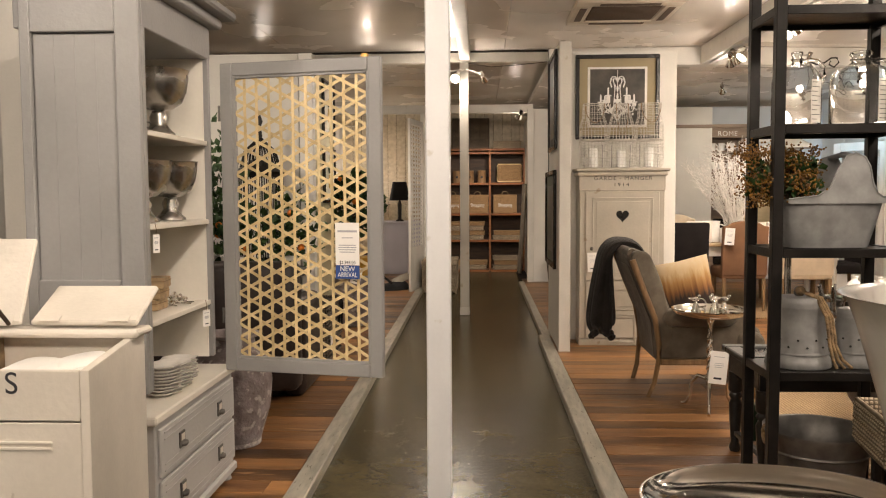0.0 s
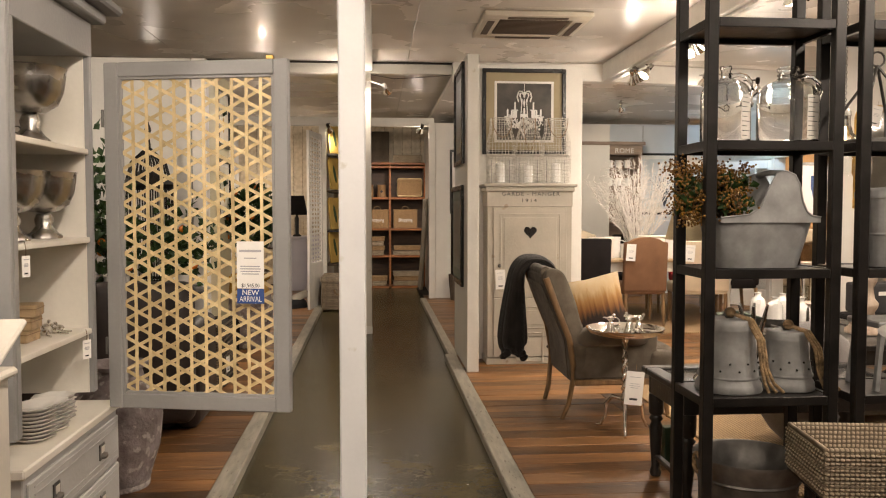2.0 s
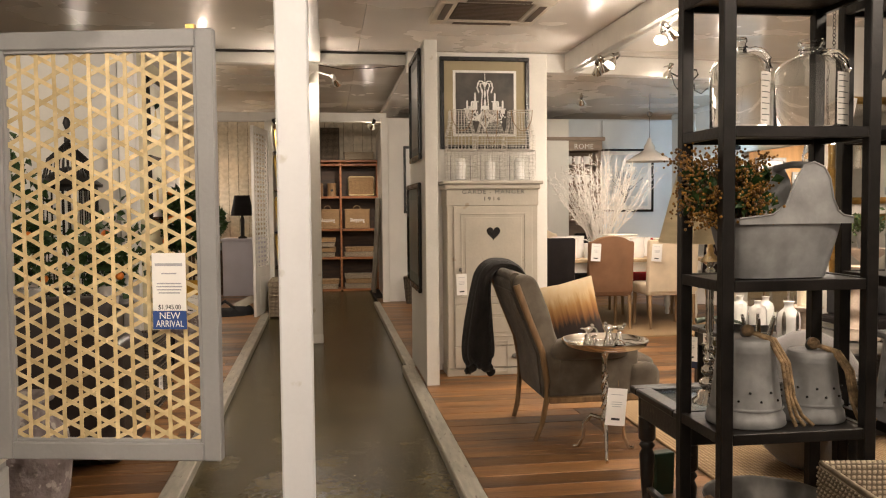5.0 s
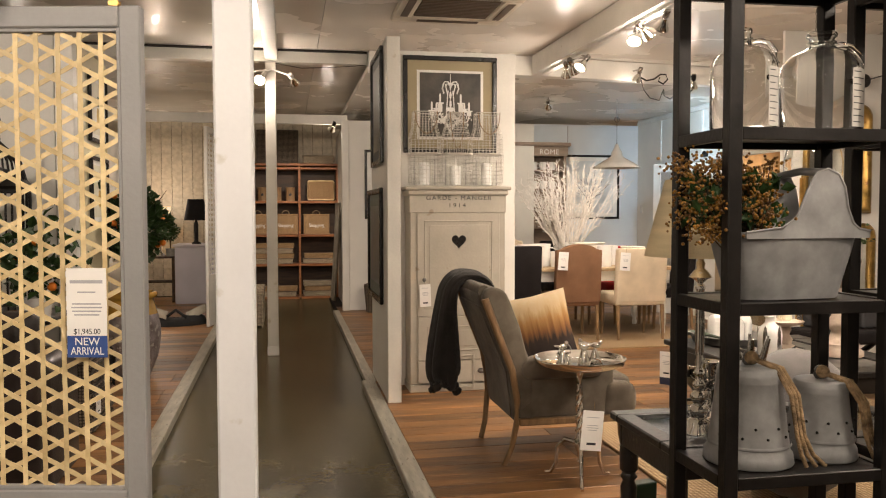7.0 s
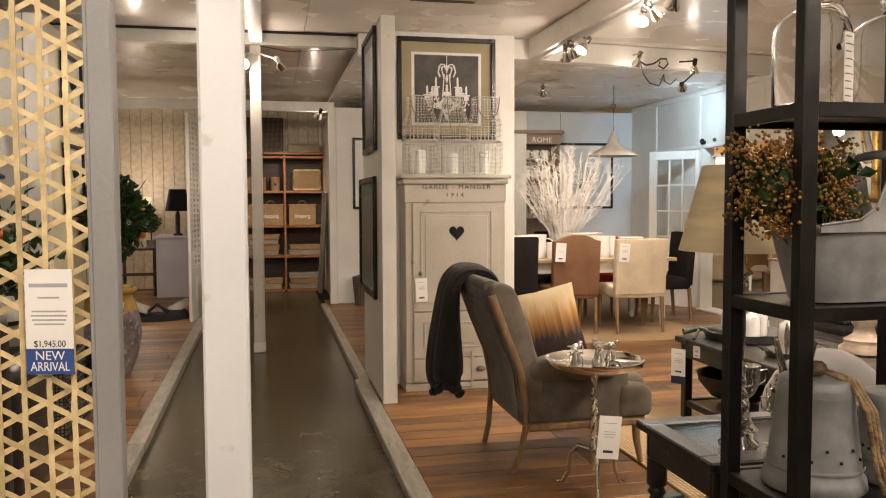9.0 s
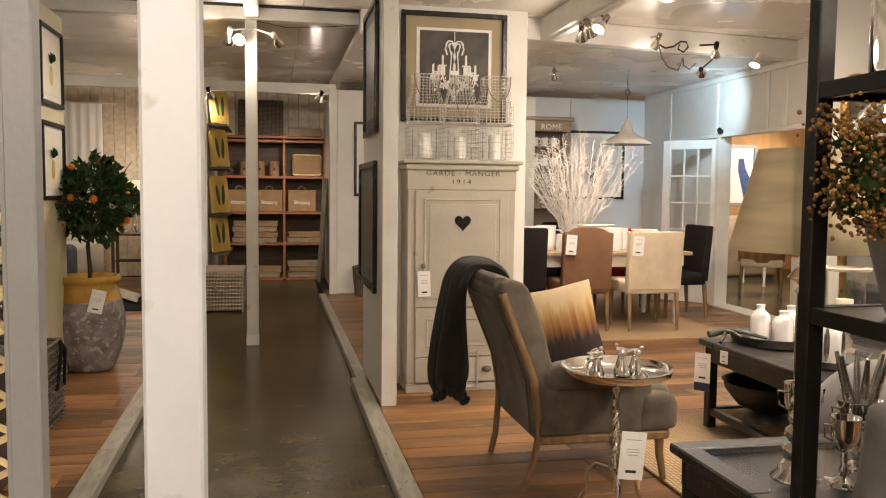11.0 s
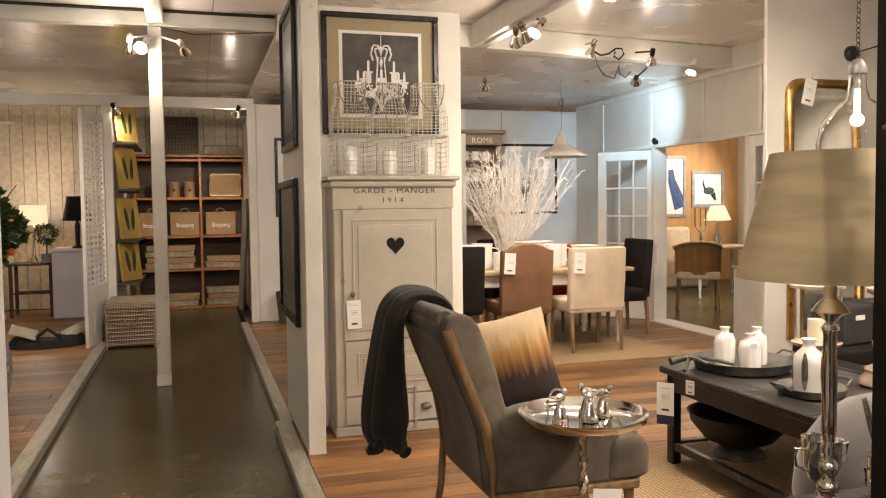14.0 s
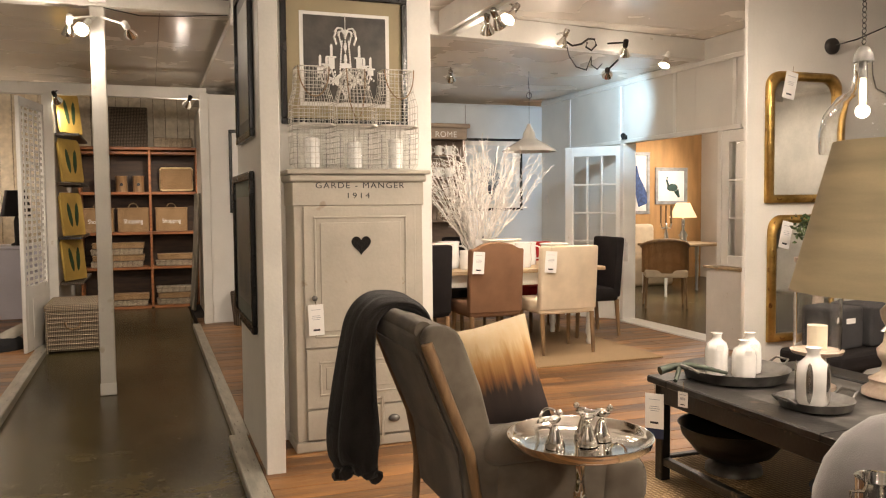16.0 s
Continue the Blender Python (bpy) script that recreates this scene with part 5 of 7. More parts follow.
# objects of the second rack
cn = thing("metal_canister", "tall brushed metal canister on the rack", "canister", 2.07, .40, 1.169)
part("body", lathe([(0, 0), (.10, 0), (.102, .01), (.102, .26), (.107, .262), (.107, .285), (.085, .3), (0, .305)], 36), zinc, cn, "", True)
part("rivets", lathe([(.1035, .12), (.106, .125), (.1035, .13)], 36), zinc, cn, "", True)
ln_ = thing("metal_lantern", "grey metal lantern with peaked top on the rack", "lantern", 2.02, .39, 1.637)
b = bmesh.new()
for sx in (-1, 1):
    for sy in (-1, 1):
        tube([(sx * .09, sy * .08, 0), (sx * .09, sy * .08, .13), (0, 0, .3)], .006, 6, b)
part("bars", b, dark_zinc, ln_)
part("base", box(-.1, .1, -.09, .09, 0, .02, .004), dark_zinc, ln_)
part("hoop", tube(arc(0, 0, .325, .028, 0, 360, 12), .004, 6), dark_zinc, ln_)
sl = thing("step_stool", "small grey painted step stool on the rack", "stool", 2.12, .4, .697)
part("top", box(-.13, .13, -.11, .11, .24, .265, .006), zinc, sl)
for sx in (-1, 1):
    for sy in (-1, 1):
        part("leg", tube([(sx * .1, sy * .08, .24), (sx * .125, sy * .09, 0)], .014, 6), zinc, sl)


# ---- dark console table with silver ----
def turned_leg(t, x, y, h, m, r=.03):
    part("leg", lathe([(0, 0), (r * .7, 0), (r * .9, .02), (r * .6, .05), (r * .85, h * .35), (r, h * .6), (r * .7, h * .66), (r * 1.05, h * .7), (r * .75, h * .74), (r * 1.1, h * .77), (r * 1.1, h), (0, h)], 14), m, t, "", True, pose(x, y, 0))


ct = thing("console_table", "black painted console table with glass inset top", "console table", 1.45, .88, .04)
for n, a, e, c, f in (("top_rail", 0, 1.12, 0, .075), ("top_rail", 0, 1.12, .465, .54), ("top_rail", 0, .075, .0755, .4645), ("top_rail", 1.045, 1.12, .0755, .4645)):
    part(n, box(a, e, c, f, .52, .553, .006), black_wood, ct)
part("glass_top", box(.076, 1.044, .076, .464, .538, .545, 0), pane_mat, ct, "clear glass inset")
part("under_panel", box(.03, 1.09, .03, .51, .515, .519, 0), black_wood, ct)
for n, a, e, c, f in (("apron", .03, 1.09, .03, .05), ("apron", .03, 1.09, .49, .51), ("apron", .03, .05, .051, .489), ("apron", 1.07, 1.09, .051, .489)):
    part(n, box(a, e, c, f, .42, .514, .004), black_wood, ct)
for x in (.06, 1.06):
    for y in (.06, .48):
        turned_leg(ct, x, y, .42, black_wood, .034)
part("stretcher", box(.045, .075, .09, .45, .09, .115, .004), black_wood, ct)
part("stretcher", box(1.045, 1.075, .09, .45, .09, .115, .004), black_wood, ct)

lp = thing("table_lamp", "tall turned silver table lamp with a beige linen shade", "lamp", 1.642, 1.035, .595)
part("stem", lathe([(r * .8, z * .925) for r, z in ((0, 0), (.085, 0), (.085, .012), (.06, .03), (.062, .045), (.035, .06), (.05, .085), (.05, .1), (.024, .115), (.042, .14), (.04, .155), (.02, .17), (.032, .19), (.03, .2), (.017, .215), (.028, .235), (.025, .25), (.014, .265),
                    (.022, .285), (.014, .3), (.02, .33), (.021, .45), (.018, .57), (.026, .585), (.012, .6), (.03, .615), (.052, .625), (.035, .645), (.018, .66), (.022, .68), (.014, .69), (.016, .72), (0, .72))], 32), silver, lp, "turned silver stem", True)
part("shade", lathe([(.203, .655), (.130, .935), (.128, .935), (.201, .655)], 48, None, True), shade_mat, lp, "beige linen drum shade", True)
part("harp", tube([(0, 0, .67), (0, 0, .925)], .004, 6), silver, lp)
part("spider", tube([(-.13, 0, .925), (.13, 0, .925)], .003, 6), silver, lp)
part("flex", tube([(.08, -.02, .006), (.16, -.1, .006), (.2, -.06, .006), (.26, -.14, .006)], .004, 6), ceramic, lp, "white lamp flex", True)


def goblet(x, y, z, s, label, wide=False):
    t = thing("silver_goblet", label, "goblet", x, y, z, 0, group="silverware on the console")
    r = .07 if wide else .05
    part("foot", lathe([(0, 0), (.05 * s, 0), (.05 * s, .006 * s), (.035 * s, .02 * s), (.012 * s, .035 * s), (.02 * s, .055 * s), (.01 * s, .075 * s), (.014 * s, .1 * s), (.01 * s, .12 * s)], 24), silver, t, "", True)
    part("cup", lathe([(.01 * s, .12 * s), (r * .6 * s, .135 * s), (r * s, .18 * s), (r * 1.02 * s, .24 * s), (r * 1.06 * s, .245 * s), (r * .97 * s, .24 * s), (r * .93 * s, .185 * s), (0, .14 * s)], 28), silver, t, "", True)
    for q in (-1, 1):
        part("handle", tube([(q * r * s, 0, .22 * s), (q * (r + .035) * s, 0, .225 * s), (q * (r + .03) * s, 0, .18 * s), (q * r * .8 * s, 0, .16 * s)], .0045 * s, 6), silver, t, "", True)
    return t


goblet(1.77, 1.20, .595, .95, "two-handled silver trophy cup")
goblet(1.74, .96, .595, .8, "small silver goblet with handles")
gb = goblet(1.87, 1.07, .595, .86, "wide silver footed bowl holding pewter stems", True)
for k in range(6):
    t = thing("pewter_stem", "pewter leaf-shaped server standing in the bowl", "server", 1.87 + .026 * math.cos(k * 1.1), 1.07 + .026 * math.sin(k * 1.1), .725, k * 60, group="pewter servers")
    part("blade", tube([(0, 0, 0), (.01, 0, .09), (.03, 0, .16), (.045, 0, .215)], .016, 7, None, .006), pewter, t, "", True)
price_tag(1.80, .93, .80, 0, 0, 10, .05, .1)
gbag = thing("shopping_bag", "dark green bag leaning under the console", "bag", 1.66, 1.55, .04, 12)
part("bag", slab([(-.05, 0), (.05, 0), (.055, .2), (-.055, .2)], -.03, .03, .008), green_bag, gbag)


# ---- coffee table and its display ----
cf = thing("coffee_table", "black worn timber coffee table with a low slatted shelf", "coffee table", 2.61, 2.05, .04)
CW, CD = 1.0, 1.27
for n, a, e, c, f in (("top_board", 0, CW, 0, .16), ("top_board", 0, CW, CD - .16, CD), ("top_board", 0, .16, .161, CD - .161), ("top_board", CW - .16, CW, .161, CD - .161)):
    part(n, box(a, e, c, f, .49, .525, .006), black_wood, cf)
part("inset_top", box(.161, CW - .161, .161, CD - .161, .495, .515, .002), dark_zinc, cf, "aged zinc inset")
for n, a, e, c, f in (("apron", .03, CW - .03, .03, .055), ("apron", .03, CW - .03, CD - .055, CD - .03), ("apron", .03, .055, .056, CD - .056), ("apron", CW - .055, CW - .03, .056, CD - .056)):
    part(n, box(a, e, c, f, .40, .489, .004), black_wood, cf)
for x in (.03, CW - .085):
    for y in (.03, CD - .085):
        part("leg", box(x, x + .055, y, y + .055, 0, .49, .006), black_wood, cf)
for n, a, e, c, f in (("low_rail", .035, .075, .09, CD - .09), ("low_rail", CW - .075, CW - .035, .09, CD - .09), ("low_rail", .08, CW - .08, .035, .075), ("low_rail", .08, CW - .08, CD - .075, CD - .035)):
    part(n, box(a, e, c, f, .09, .13, .005), black_wood, cf)
part("low_shelf", box(.076, CW - .076, .076, CD - .076, .10, .118, .003), jute, cf, "woven low shelf")
price_tag(2.575, 3.2, .50, 0, 0, -50, .09, .17, navy_card)
price_tag(2.575, 2.98, .555, 0, 0, -70, .05, .07)


def round_tray(x, y, z, r, label, m=dark_zinc, h=.05):
    t = thing("round_tray", label, "tray", x, y, z, 0, group="zinc trays")
    part("tray", lathe([(0, .0), (r * .93, 0), (r, h), (r * 1.02, h + .004), (r * .985, h), (r * .915, .008), (0, .008)], 48), m, t, "", True)
    for s in (-1, 1):
        part("handle", tube([(s * r, -.05, h), (s * (r + .035), -.04, h + .025), (s * (r + .035), .04, h + .025), (s * r, .05, h)], .006, 6), m, t, "", True)
    return t


round_tray(2.98, 3.12, .566, .25, "round aged zinc tray with bottles", dark_zinc, .045)
t = thing("lizard_ornament", "verdigris metal lizard lying on the table edge", "ornament", 2.76, 3.17, .568, -20)
part("body", tube([(-.15, .0, .035), (-.08, .02, .05), (0, 0, .06), (.07, -.02, .05), (.16, -.05, .03)], .022, 8, tube([(-.05, .02, .05), (-.08, -.06, .03), (-.1, -.09, .005)], .011, 6), .008), mat("verdigris_metal", (.10, .12, .09), .5, .5, var=.3, scale=14), t, "", True)
for x, y, h, r in ((2.91, 3.17, .20, .054), (2.99, 3.07, .175, .056), (3.085, 3.14, .195, .054)):
    t = thing("ceramic_bottle", "white ribbed ceramic bottle on the tray", "bottle", x, y, .577, 0, group="white bottles")
    bt = lathe([(0, 0), (r * .95, 0), (r, .015), (r, h * .6), (r * .85, h * .76), (r * .42, h * .85), (r * .4, h * .93), (r * .5, h), (r * .38, h), (0, h * .9)], 40)
    for v in bt.verts:
        if .01 < v.co.z < h * .7:
            s = 1 + .03 * (1 if int((math.atan2(v.co.y, v.co.x) + math.pi) / (2 * math.pi) * 40) % 4 < 2 else -1)
            v.co.x *= s
            v.co.y *= s
    part("bottle", bt, ceramic, t, "", True)
    part("label", box(-r * .3, r * .3, -r * 1.04, -r * 1.02, h * .6, h * .75, 0), paper, t, at=pose(0, 0, 0, 0, 0, -20))
round_tray(2.90, 2.53, .566, .15, "small round zinc dish with a white vase", dark_zinc, .03)
t = thing("ceramic_vase", "white glazed vase with silver leaves", "vase", 2.895, 2.54, .575)
part("vase", lathe([(0, 0), (.058, 0), (.066, .02), (.068, .13), (.06, .165), (.03, .195), (.024, .215), (.034, .235), (.024, .233), (0, .2)], 28), ceramic, t, "", True)
for k in range(5):
    part("silver_leaf", moved(ball(0, 0, 0, .03, 2, None, .5, .18, 2.9), pose(.066 * math.cos(k * 1.25), .066 * math.sin(k * 1.25), .095, 0, 0, math.degrees(k * 1.25) + 90)), pewter, t, "silver leaf overlay", True)
hu = thing("hurricane_lamp", "glass hurricane candle holder on a turned wooden foot", "candle holder", 3.14, 2.77, .566)
hu.scale = (.82, .82, .97)
part("foot", lathe([(0, 0), (.1, 0), (.1, .02), (.05, .04), (.06, .07), (.035, .1), (.05, .13), (.045, .15), (.13, .17), (.14, .185), (0, .19)], 32), stone_wood, hu, "", True)
part("chimney", lathe([(.118, .19), (.122, .46), (.126, .46), (.122, .19)], 36, None, True), glass, hu, "clear glass cylinder", True)
part("top_ring", lathe([(.112, .455), (.15, .458), (.152, .472), (.112, .475)], 36, None, True), stone_wood, hu, "", True)
part("candle", lathe([(0, .19), (.052, .19), (.052, .3), (0, .298)], 22), candle_mat, hu, "ivory pillar candle", True)
cs = thing("candle_stand", "large whitewashed turned wooden candle stand", "candle stand", 3.36, 2.55, .566)
part("stand", lathe([(0, 0), (.13, 0), (.13, .025), (.1, .05), (.105, .07), (.06, .1), (.05, .14), (.07, .17), (.075, .2), (.05, .23), (.04, .3), (.06, .34), (.065, .37), (.04, .4), (.1, .43), (.1, .45), (0, .45)], 36), stone_wood, cs, "", True)
bw = thing("metal_bowl", "large dark footed bowl under the coffee table", "bowl", 2.86, 2.98, .158)
part("foot", lathe([(0, 0), (.13, 0), (.125, .03), (.08, .05)], 32), dark_zinc, bw, "", True)
part("bowl", lathe([(.08, .05), (.17, .09), (.235, .17), (.245, .215), (.255, .22), (.238, .214), (.225, .172), (.16, .1), (0, .07)], 44), black_metal, bw, "", True)
round_tray(3.05, 2.42, .16, .2, "low wide zinc pan under the table", dark_zinc, .06)
pf = thing("pouffe", "round grey velvet pouffe beside the coffee table", "pouffe", 2.53, 1.76, .04)
part("cover", ball(0, 0, .36, .29, 3, None, 1, 1, 1.24), grey_velvet, pf, "", True)
part("seam", lathe([(.296, .294), (.302, .30), (.296, .306)], 40), grey_velvet, pf)

rg = tagged(part("jute_rug", box(1.98, 4.3, 1.0, 3.52, .041, .056, .004), jute, None), "natural jute rug under the coffee table", "rug")
rg2 = tagged(part("jute_rug", box(2.2, 4.55, 5.95, 8.6, .041, .056, .004), jute, None), "natural jute rug under the dining table", "rug")


# ---- dining set ----
dt = thing("dining_table", "long cream dining table with a pale oak top", "dining table", 3.2, 7.15, .057)
for i in range(6):
    part("top_plank", box(-1.15, 1.2, -.48 + i * .16, -.322 + i * .16, .715, .75, .004), pale_oak, dt)
for n, a, e, c, f in (("apron", -1.08, 1.13, -.43, -.405), ("apron", -1.08, 1.13, .405, .43), ("apron", -1.08, -1.055, -.404, .404), ("apron", 1.105, 1.13, -.404, .404)):
    part(n, box(a, e, c, f, .60, .714, .004), cream, dt)
for x in (-1.03, 1.08):
    for y in (-.38, .38):
        part("leg", lathe([(0, 0), (.022, 0), (.03, .03), (.022, .07), (.035, .11), (.028, .3), (.04, .42), (.028, .46), (.042, .5), (.042, .60), (0, .60)], 16), cream, dt, "cream turned leg", True, pose(x, y, 0))


def dining_chair(x, y, rz, fabric, camel, label, h=1.02, w=.50):
    t = thing("dining_chair", label, "chair", x, y, .057, rz, group="chairs round the table")
    # faces local +y; the back stands at y = 0
    if camel:
        out = [(-w / 2, .40), (w / 2, .40), (w / 2, h - .06), (w / 2 - .05, h - .055), (.14, h - .02), (.07, h - .003), (0, h), (-.07, h - .003), (-.14, h - .02), (-w / 2 + .05, h - .055), (-w / 2, h - .06)]
    else:
        out = [(-w / 2, .40), (w / 2, .40), (w / 2, h - .01), (w / 2 - .02, h), (-w / 2 + .02, h), (-w / 2, h - .01)]
    bk = slab(out[::-1], 0, .085, .014)
    for v in bk.verts:
        v.co.y -= .10 * max(0, (v.co.z - .45)) ** 1.2
    part("backrest", bk, fabric, t, "", True)
    part("seat", box(-w / 2, w / 2, .02, .50, .36, .49, .03), fabric, t, "", True)
    for sx in (-1, 1):
        part("leg", tube([(sx * (w / 2 - .03), .03, .37), (sx * (w / 2 - .03), .0, 0)], .024, 6, None, .017), oak, t, "", True)
        part("leg", tube([(sx * (w / 2 - .03), .46, .37), (sx * (w / 2 - .03), .475, 0)], .024, 6, None, .017), oak, t, "", True)
    return t


dining_chair(3.155, 6.42, 0, brown_fabric, True, "brown upholstered dining chair with a camel back")
dining_chair(3.835, 6.36, 0, cream_fabric, False, "cream upholstered dining chair with a square back", .975, .56)
dining_chair(2.54, 6.56, 0, black_fabric, False, "black upholstered dining chair with a square back", 1.0)
dining_chair(4.80, 7.28, 88, black_fabric, False, "black dining chair at the table's end", 1.0)
dining_chair(2.75, 8.0, 180, cream_fabric, True, "cream dining chair with a camel back on the far side", 1.06)
dining_chair(3.5, 8.05, 180, black_fabric, False, "black dining chair on the far side", 1.0)
dining_chair(4.25, 8.0, 180, red_fabric, False, "red upholstered dining chair on the far side", .93)
for x, y, z, r in ((2.97, 6.352, 1.0, 4), (3.63, 6.292, .99, -4), (4.862, 7.05, 1.0, 80)):
    price_tag(x, y, z, 0, 4, r, .11, .19)

vs = thing("branch_vase", "white vase of tall frosted twigs on the dining table", "vase", 3.31, 7.2, .807)
part("vase", lathe([(0, 0), (.08, 0), (.1, .12), (.11, .25), (.115, .26), (.1, .25), (0, .02)], 28), ceramic, vs, "", True)
rng = random.Random(3)
for k in range(84):
    b = bmesh.new()
    a = rng.uniform(0, 2 * math.pi)
    lean = rng.uniform(.06, .70)
    top = rng.uniform(.95, 1.26) - .25 * lean
    pts = [Vector((.05 * math.cos(a), .05 * math.sin(a), .1))]
    for q in range(1, 8):
        u = q / 7
        pts.append(Vector((math.cos(a) * (.05 + lean * u) + rng.gauss(0, .012), math.sin(a) * (.05 + lean * u) + rng.gauss(0, .012), .1 + (top - .1) * u)))
    tube(pts, .0062, 5, b, .0025)
    for q in range(3, 8):
        for _ in range(3):
            p = pts[q] + (pts[q - 1] - pts[q]) * rng.random()
            d = Vector((rng.gauss(0, 1) + math.cos(a), rng.gauss(0, 1) + math.sin(a), rng.uniform(.3, 1.6))).normalized() * rng.uniform(.04, .10)
            tube([p, p + d * .5 + Vector((0, 0, .01)), p + d], .0032, 4, b, .0025)
            ball(*(p + d), .005, 1, b)
    part("twig", b, branch_mat, vs)

price_tag(3.42, 7.08, 1.22, 0, 30, 0, .05, .07)


def jug(x, y, z, r, h, label, group="white crockery"):
    t = thing("ceramic_jug", label, "jug", x, y, z, random.Random(x * 7).uniform(-60, 60), group=group)
    part("body", lathe([(0, 0), (r * .9, 0), (r, h * .3), (r * .92, h * .8), (r, h), (r * .94, h), (r * .85, h * .8), (r * .9, h * .3), (0, .01)], 24), ceramic, t, "", True)
    part("handle", tube(arc(r * 1.0, 0, h * .55, h * .28, 100, -100, 9), .008, 6), ceramic, t, "", True)
    return t


for x, y, r, h in ((2.58, 6.92, .11, .22), (2.96, 7.1, .11, .25), (2.5, 7.2, .1, .2), (3.62, 6.92, .11, .23), (3.82, 7.2, .1, .22), (2.8, 7.35, .09, .22), (3.08, 6.92, .07, .17), (3.48, 7.4, .1, .26), (3.18, 6.88, .06, .15), (4.1, 7.25, .09, .2)):
    jug(x, y, .808, r, h, "white ceramic jug on the dining table")
for x, y, w, h in ((3.38, 6.88, .26, .25), (3.62, 7.22, .22, .24), (2.76, 6.85, .24, .23), (3.98, 6.92, .2, .2)):
    t = thing("bread_bin", "cream ceramic bread bin on the dining table", "bin", x, y, .808, 3, group="cream bins")
    part("bin", box(-w / 2, w / 2, -.09, .09, 0, h, .02), off_white, t, "", True)
    part("lid", box(-w / 2 - .008, w / 2 + .008, -.098, .098, h + .001, h + .02, .008), off_white, t, "", True)

pd = thing("pendant_lamp", "white enamel pendant lamp over the dining table", "pendant lamp", 4.18, 7.87, 1.96)
part("shade", lathe([(.29, 0), (.285, .015), (.2, .07), (.11, .12), (.07, .15), (.065, .2), (.045, .225), (.03, .26), (.02, .29), (.012, .30), (.025, .255), (.055, .19), (.06, .145), (.19, .062), (.28, .005)], 44, None, True), ceramic, pd, "", True)
part("cord", tube([(0, 0, .29), (0, 0, .55), (.01, 0, .6), (-.005, 0, .7), (0, 0, .855)], .004, 6), dark_cable, pd, "black cord with a loop")
part("cord_loop", tube(arc(0, 0, .60, .032, 0, 360, 12), .004, 6), dark_cable, pd)
part("bulb", ball(0, 0, .05, .035, 2), ceramic, pd, "", True)

# dresser behind the table
hd = thing("dresser", "tall taupe plate dresser stocked with white china", "dresser", 3.1, 9.72, .04)
ws = mat("taupe_wood", (.33, .25, .19), .5, var=.12, scale=4, bump=.15, stretch=(1, 6, 6))
part("base", box(0, 1.12, 0, .42, 0, .86, .005), ws, hd)
part("back", box(.0, 1.12, .40, .42, .861, 2.3, .002), ws, hd)
for x in (0, .45, 1.08):
    part("upright", box(x, x + .04, .12, .399, .861, 2.3, .004), ws, hd)
for z in (1.15, 1.45, 1.72, 2.0):
    part("shelf", box(.041, 1.079, .13, .398, z - .02, z, .003), ws, hd)
part("frieze", box(-.01, 1.13, .09, .42, 2.2, 2.34, .004), ws, hd)
part("cornice", box(-.05, 1.17, .05, .42, 2.341, 2.40, .02), ws, hd)
letters("ROME", .105, white_paint, hd, pose(.84, .085, 2.225), label="white lettering", spread=1.1)
letters("ON", .105, white_paint, hd, pose(.26, .085, 2.225), label="white lettering", spread=1.1)
for z in (1.15, 1.45, 1.72, 2.0):
    for k in range(7):
        x = 3.2 + k * .14
        if z < 1.6:
            t = thing("glass_tumbler", "clear glass tumbler on the dresser shelf", "tumbler", x, 9.98, z + .041, 0, group="glassware on the dresser")
            part("glass", lathe([(0, .003), (.035, .003), (.04, .13), (.044, .13), (.04, 0), (0, 0)], 14), glass, t, "", True)
        else:
            jug(x, 9.98, z + .041, .05, .12, "small white jug on the dresser", "crockery on the dresser")


# ---- mirrors ----
def mirror(x, y, z, w, h, lean, label):
    t = thing("mirror", label, "mirror", x, y, z, 0, rx=lean, group="gilt mirrors")
    def outline(w, h, r):
        p = [(-w / 2, 0), (w / 2, 0)]
        p += [(w / 2 - r + r * math.cos(radians(a)), h - r + r * math.sin(radians(a))) for a in range(0, 91, 15)]
        p += [(-w / 2 + r + r * math.cos(radians(a)), h - r + r * math.sin(radians(a))) for a in range(90, 181, 15)]
        return p
    f = bmesh.new()
    o, i = outline(w, h, .12), [(x * (w - .13) / w, .06 + z * (h - .125) / h) for x, z in outline(w, h, .12)]
    m = [((a + c) / 2, (b_ + d) / 2) for (a, b_), (c, d) in zip(o, i)]
    rows = [[f.verts.new((x, yy, z)) for x, z in ring_] for ring_, yy in ((o, 0), (o, -.03), (m, -.05), (i, -.03), (i, -.004))]
    for r0, r1 in zip(rows, rows[1:]):
        for k in range(len(o)):
            f.faces.new((r0[k], r0[(k + 1) % len(o)], r1[(k + 1) % len(o)], r1[k]))
    part("frame", f, gold, t, "", True)
    part("mirror_glass", moved(plate(i[::-1], .004), Matrix.Translation((0, -.008, 0))), mirror_mat, t, "aged silvered glass")
    return t


mirror(4.96, 4.795, 1.40, .70, .97, 0, "arched gilt mirror with aged glass on the wall")
mirror(5.0, 4.79, .36, .72, .95, 0, "low gilt mirror leaning on the wall")
price_tag(4.80, 4.73, 2.36, 0, 12, 0, .11, .2)
price_tag(4.78, 4.73, 1.26, 0, 12, 0, .1, .2)

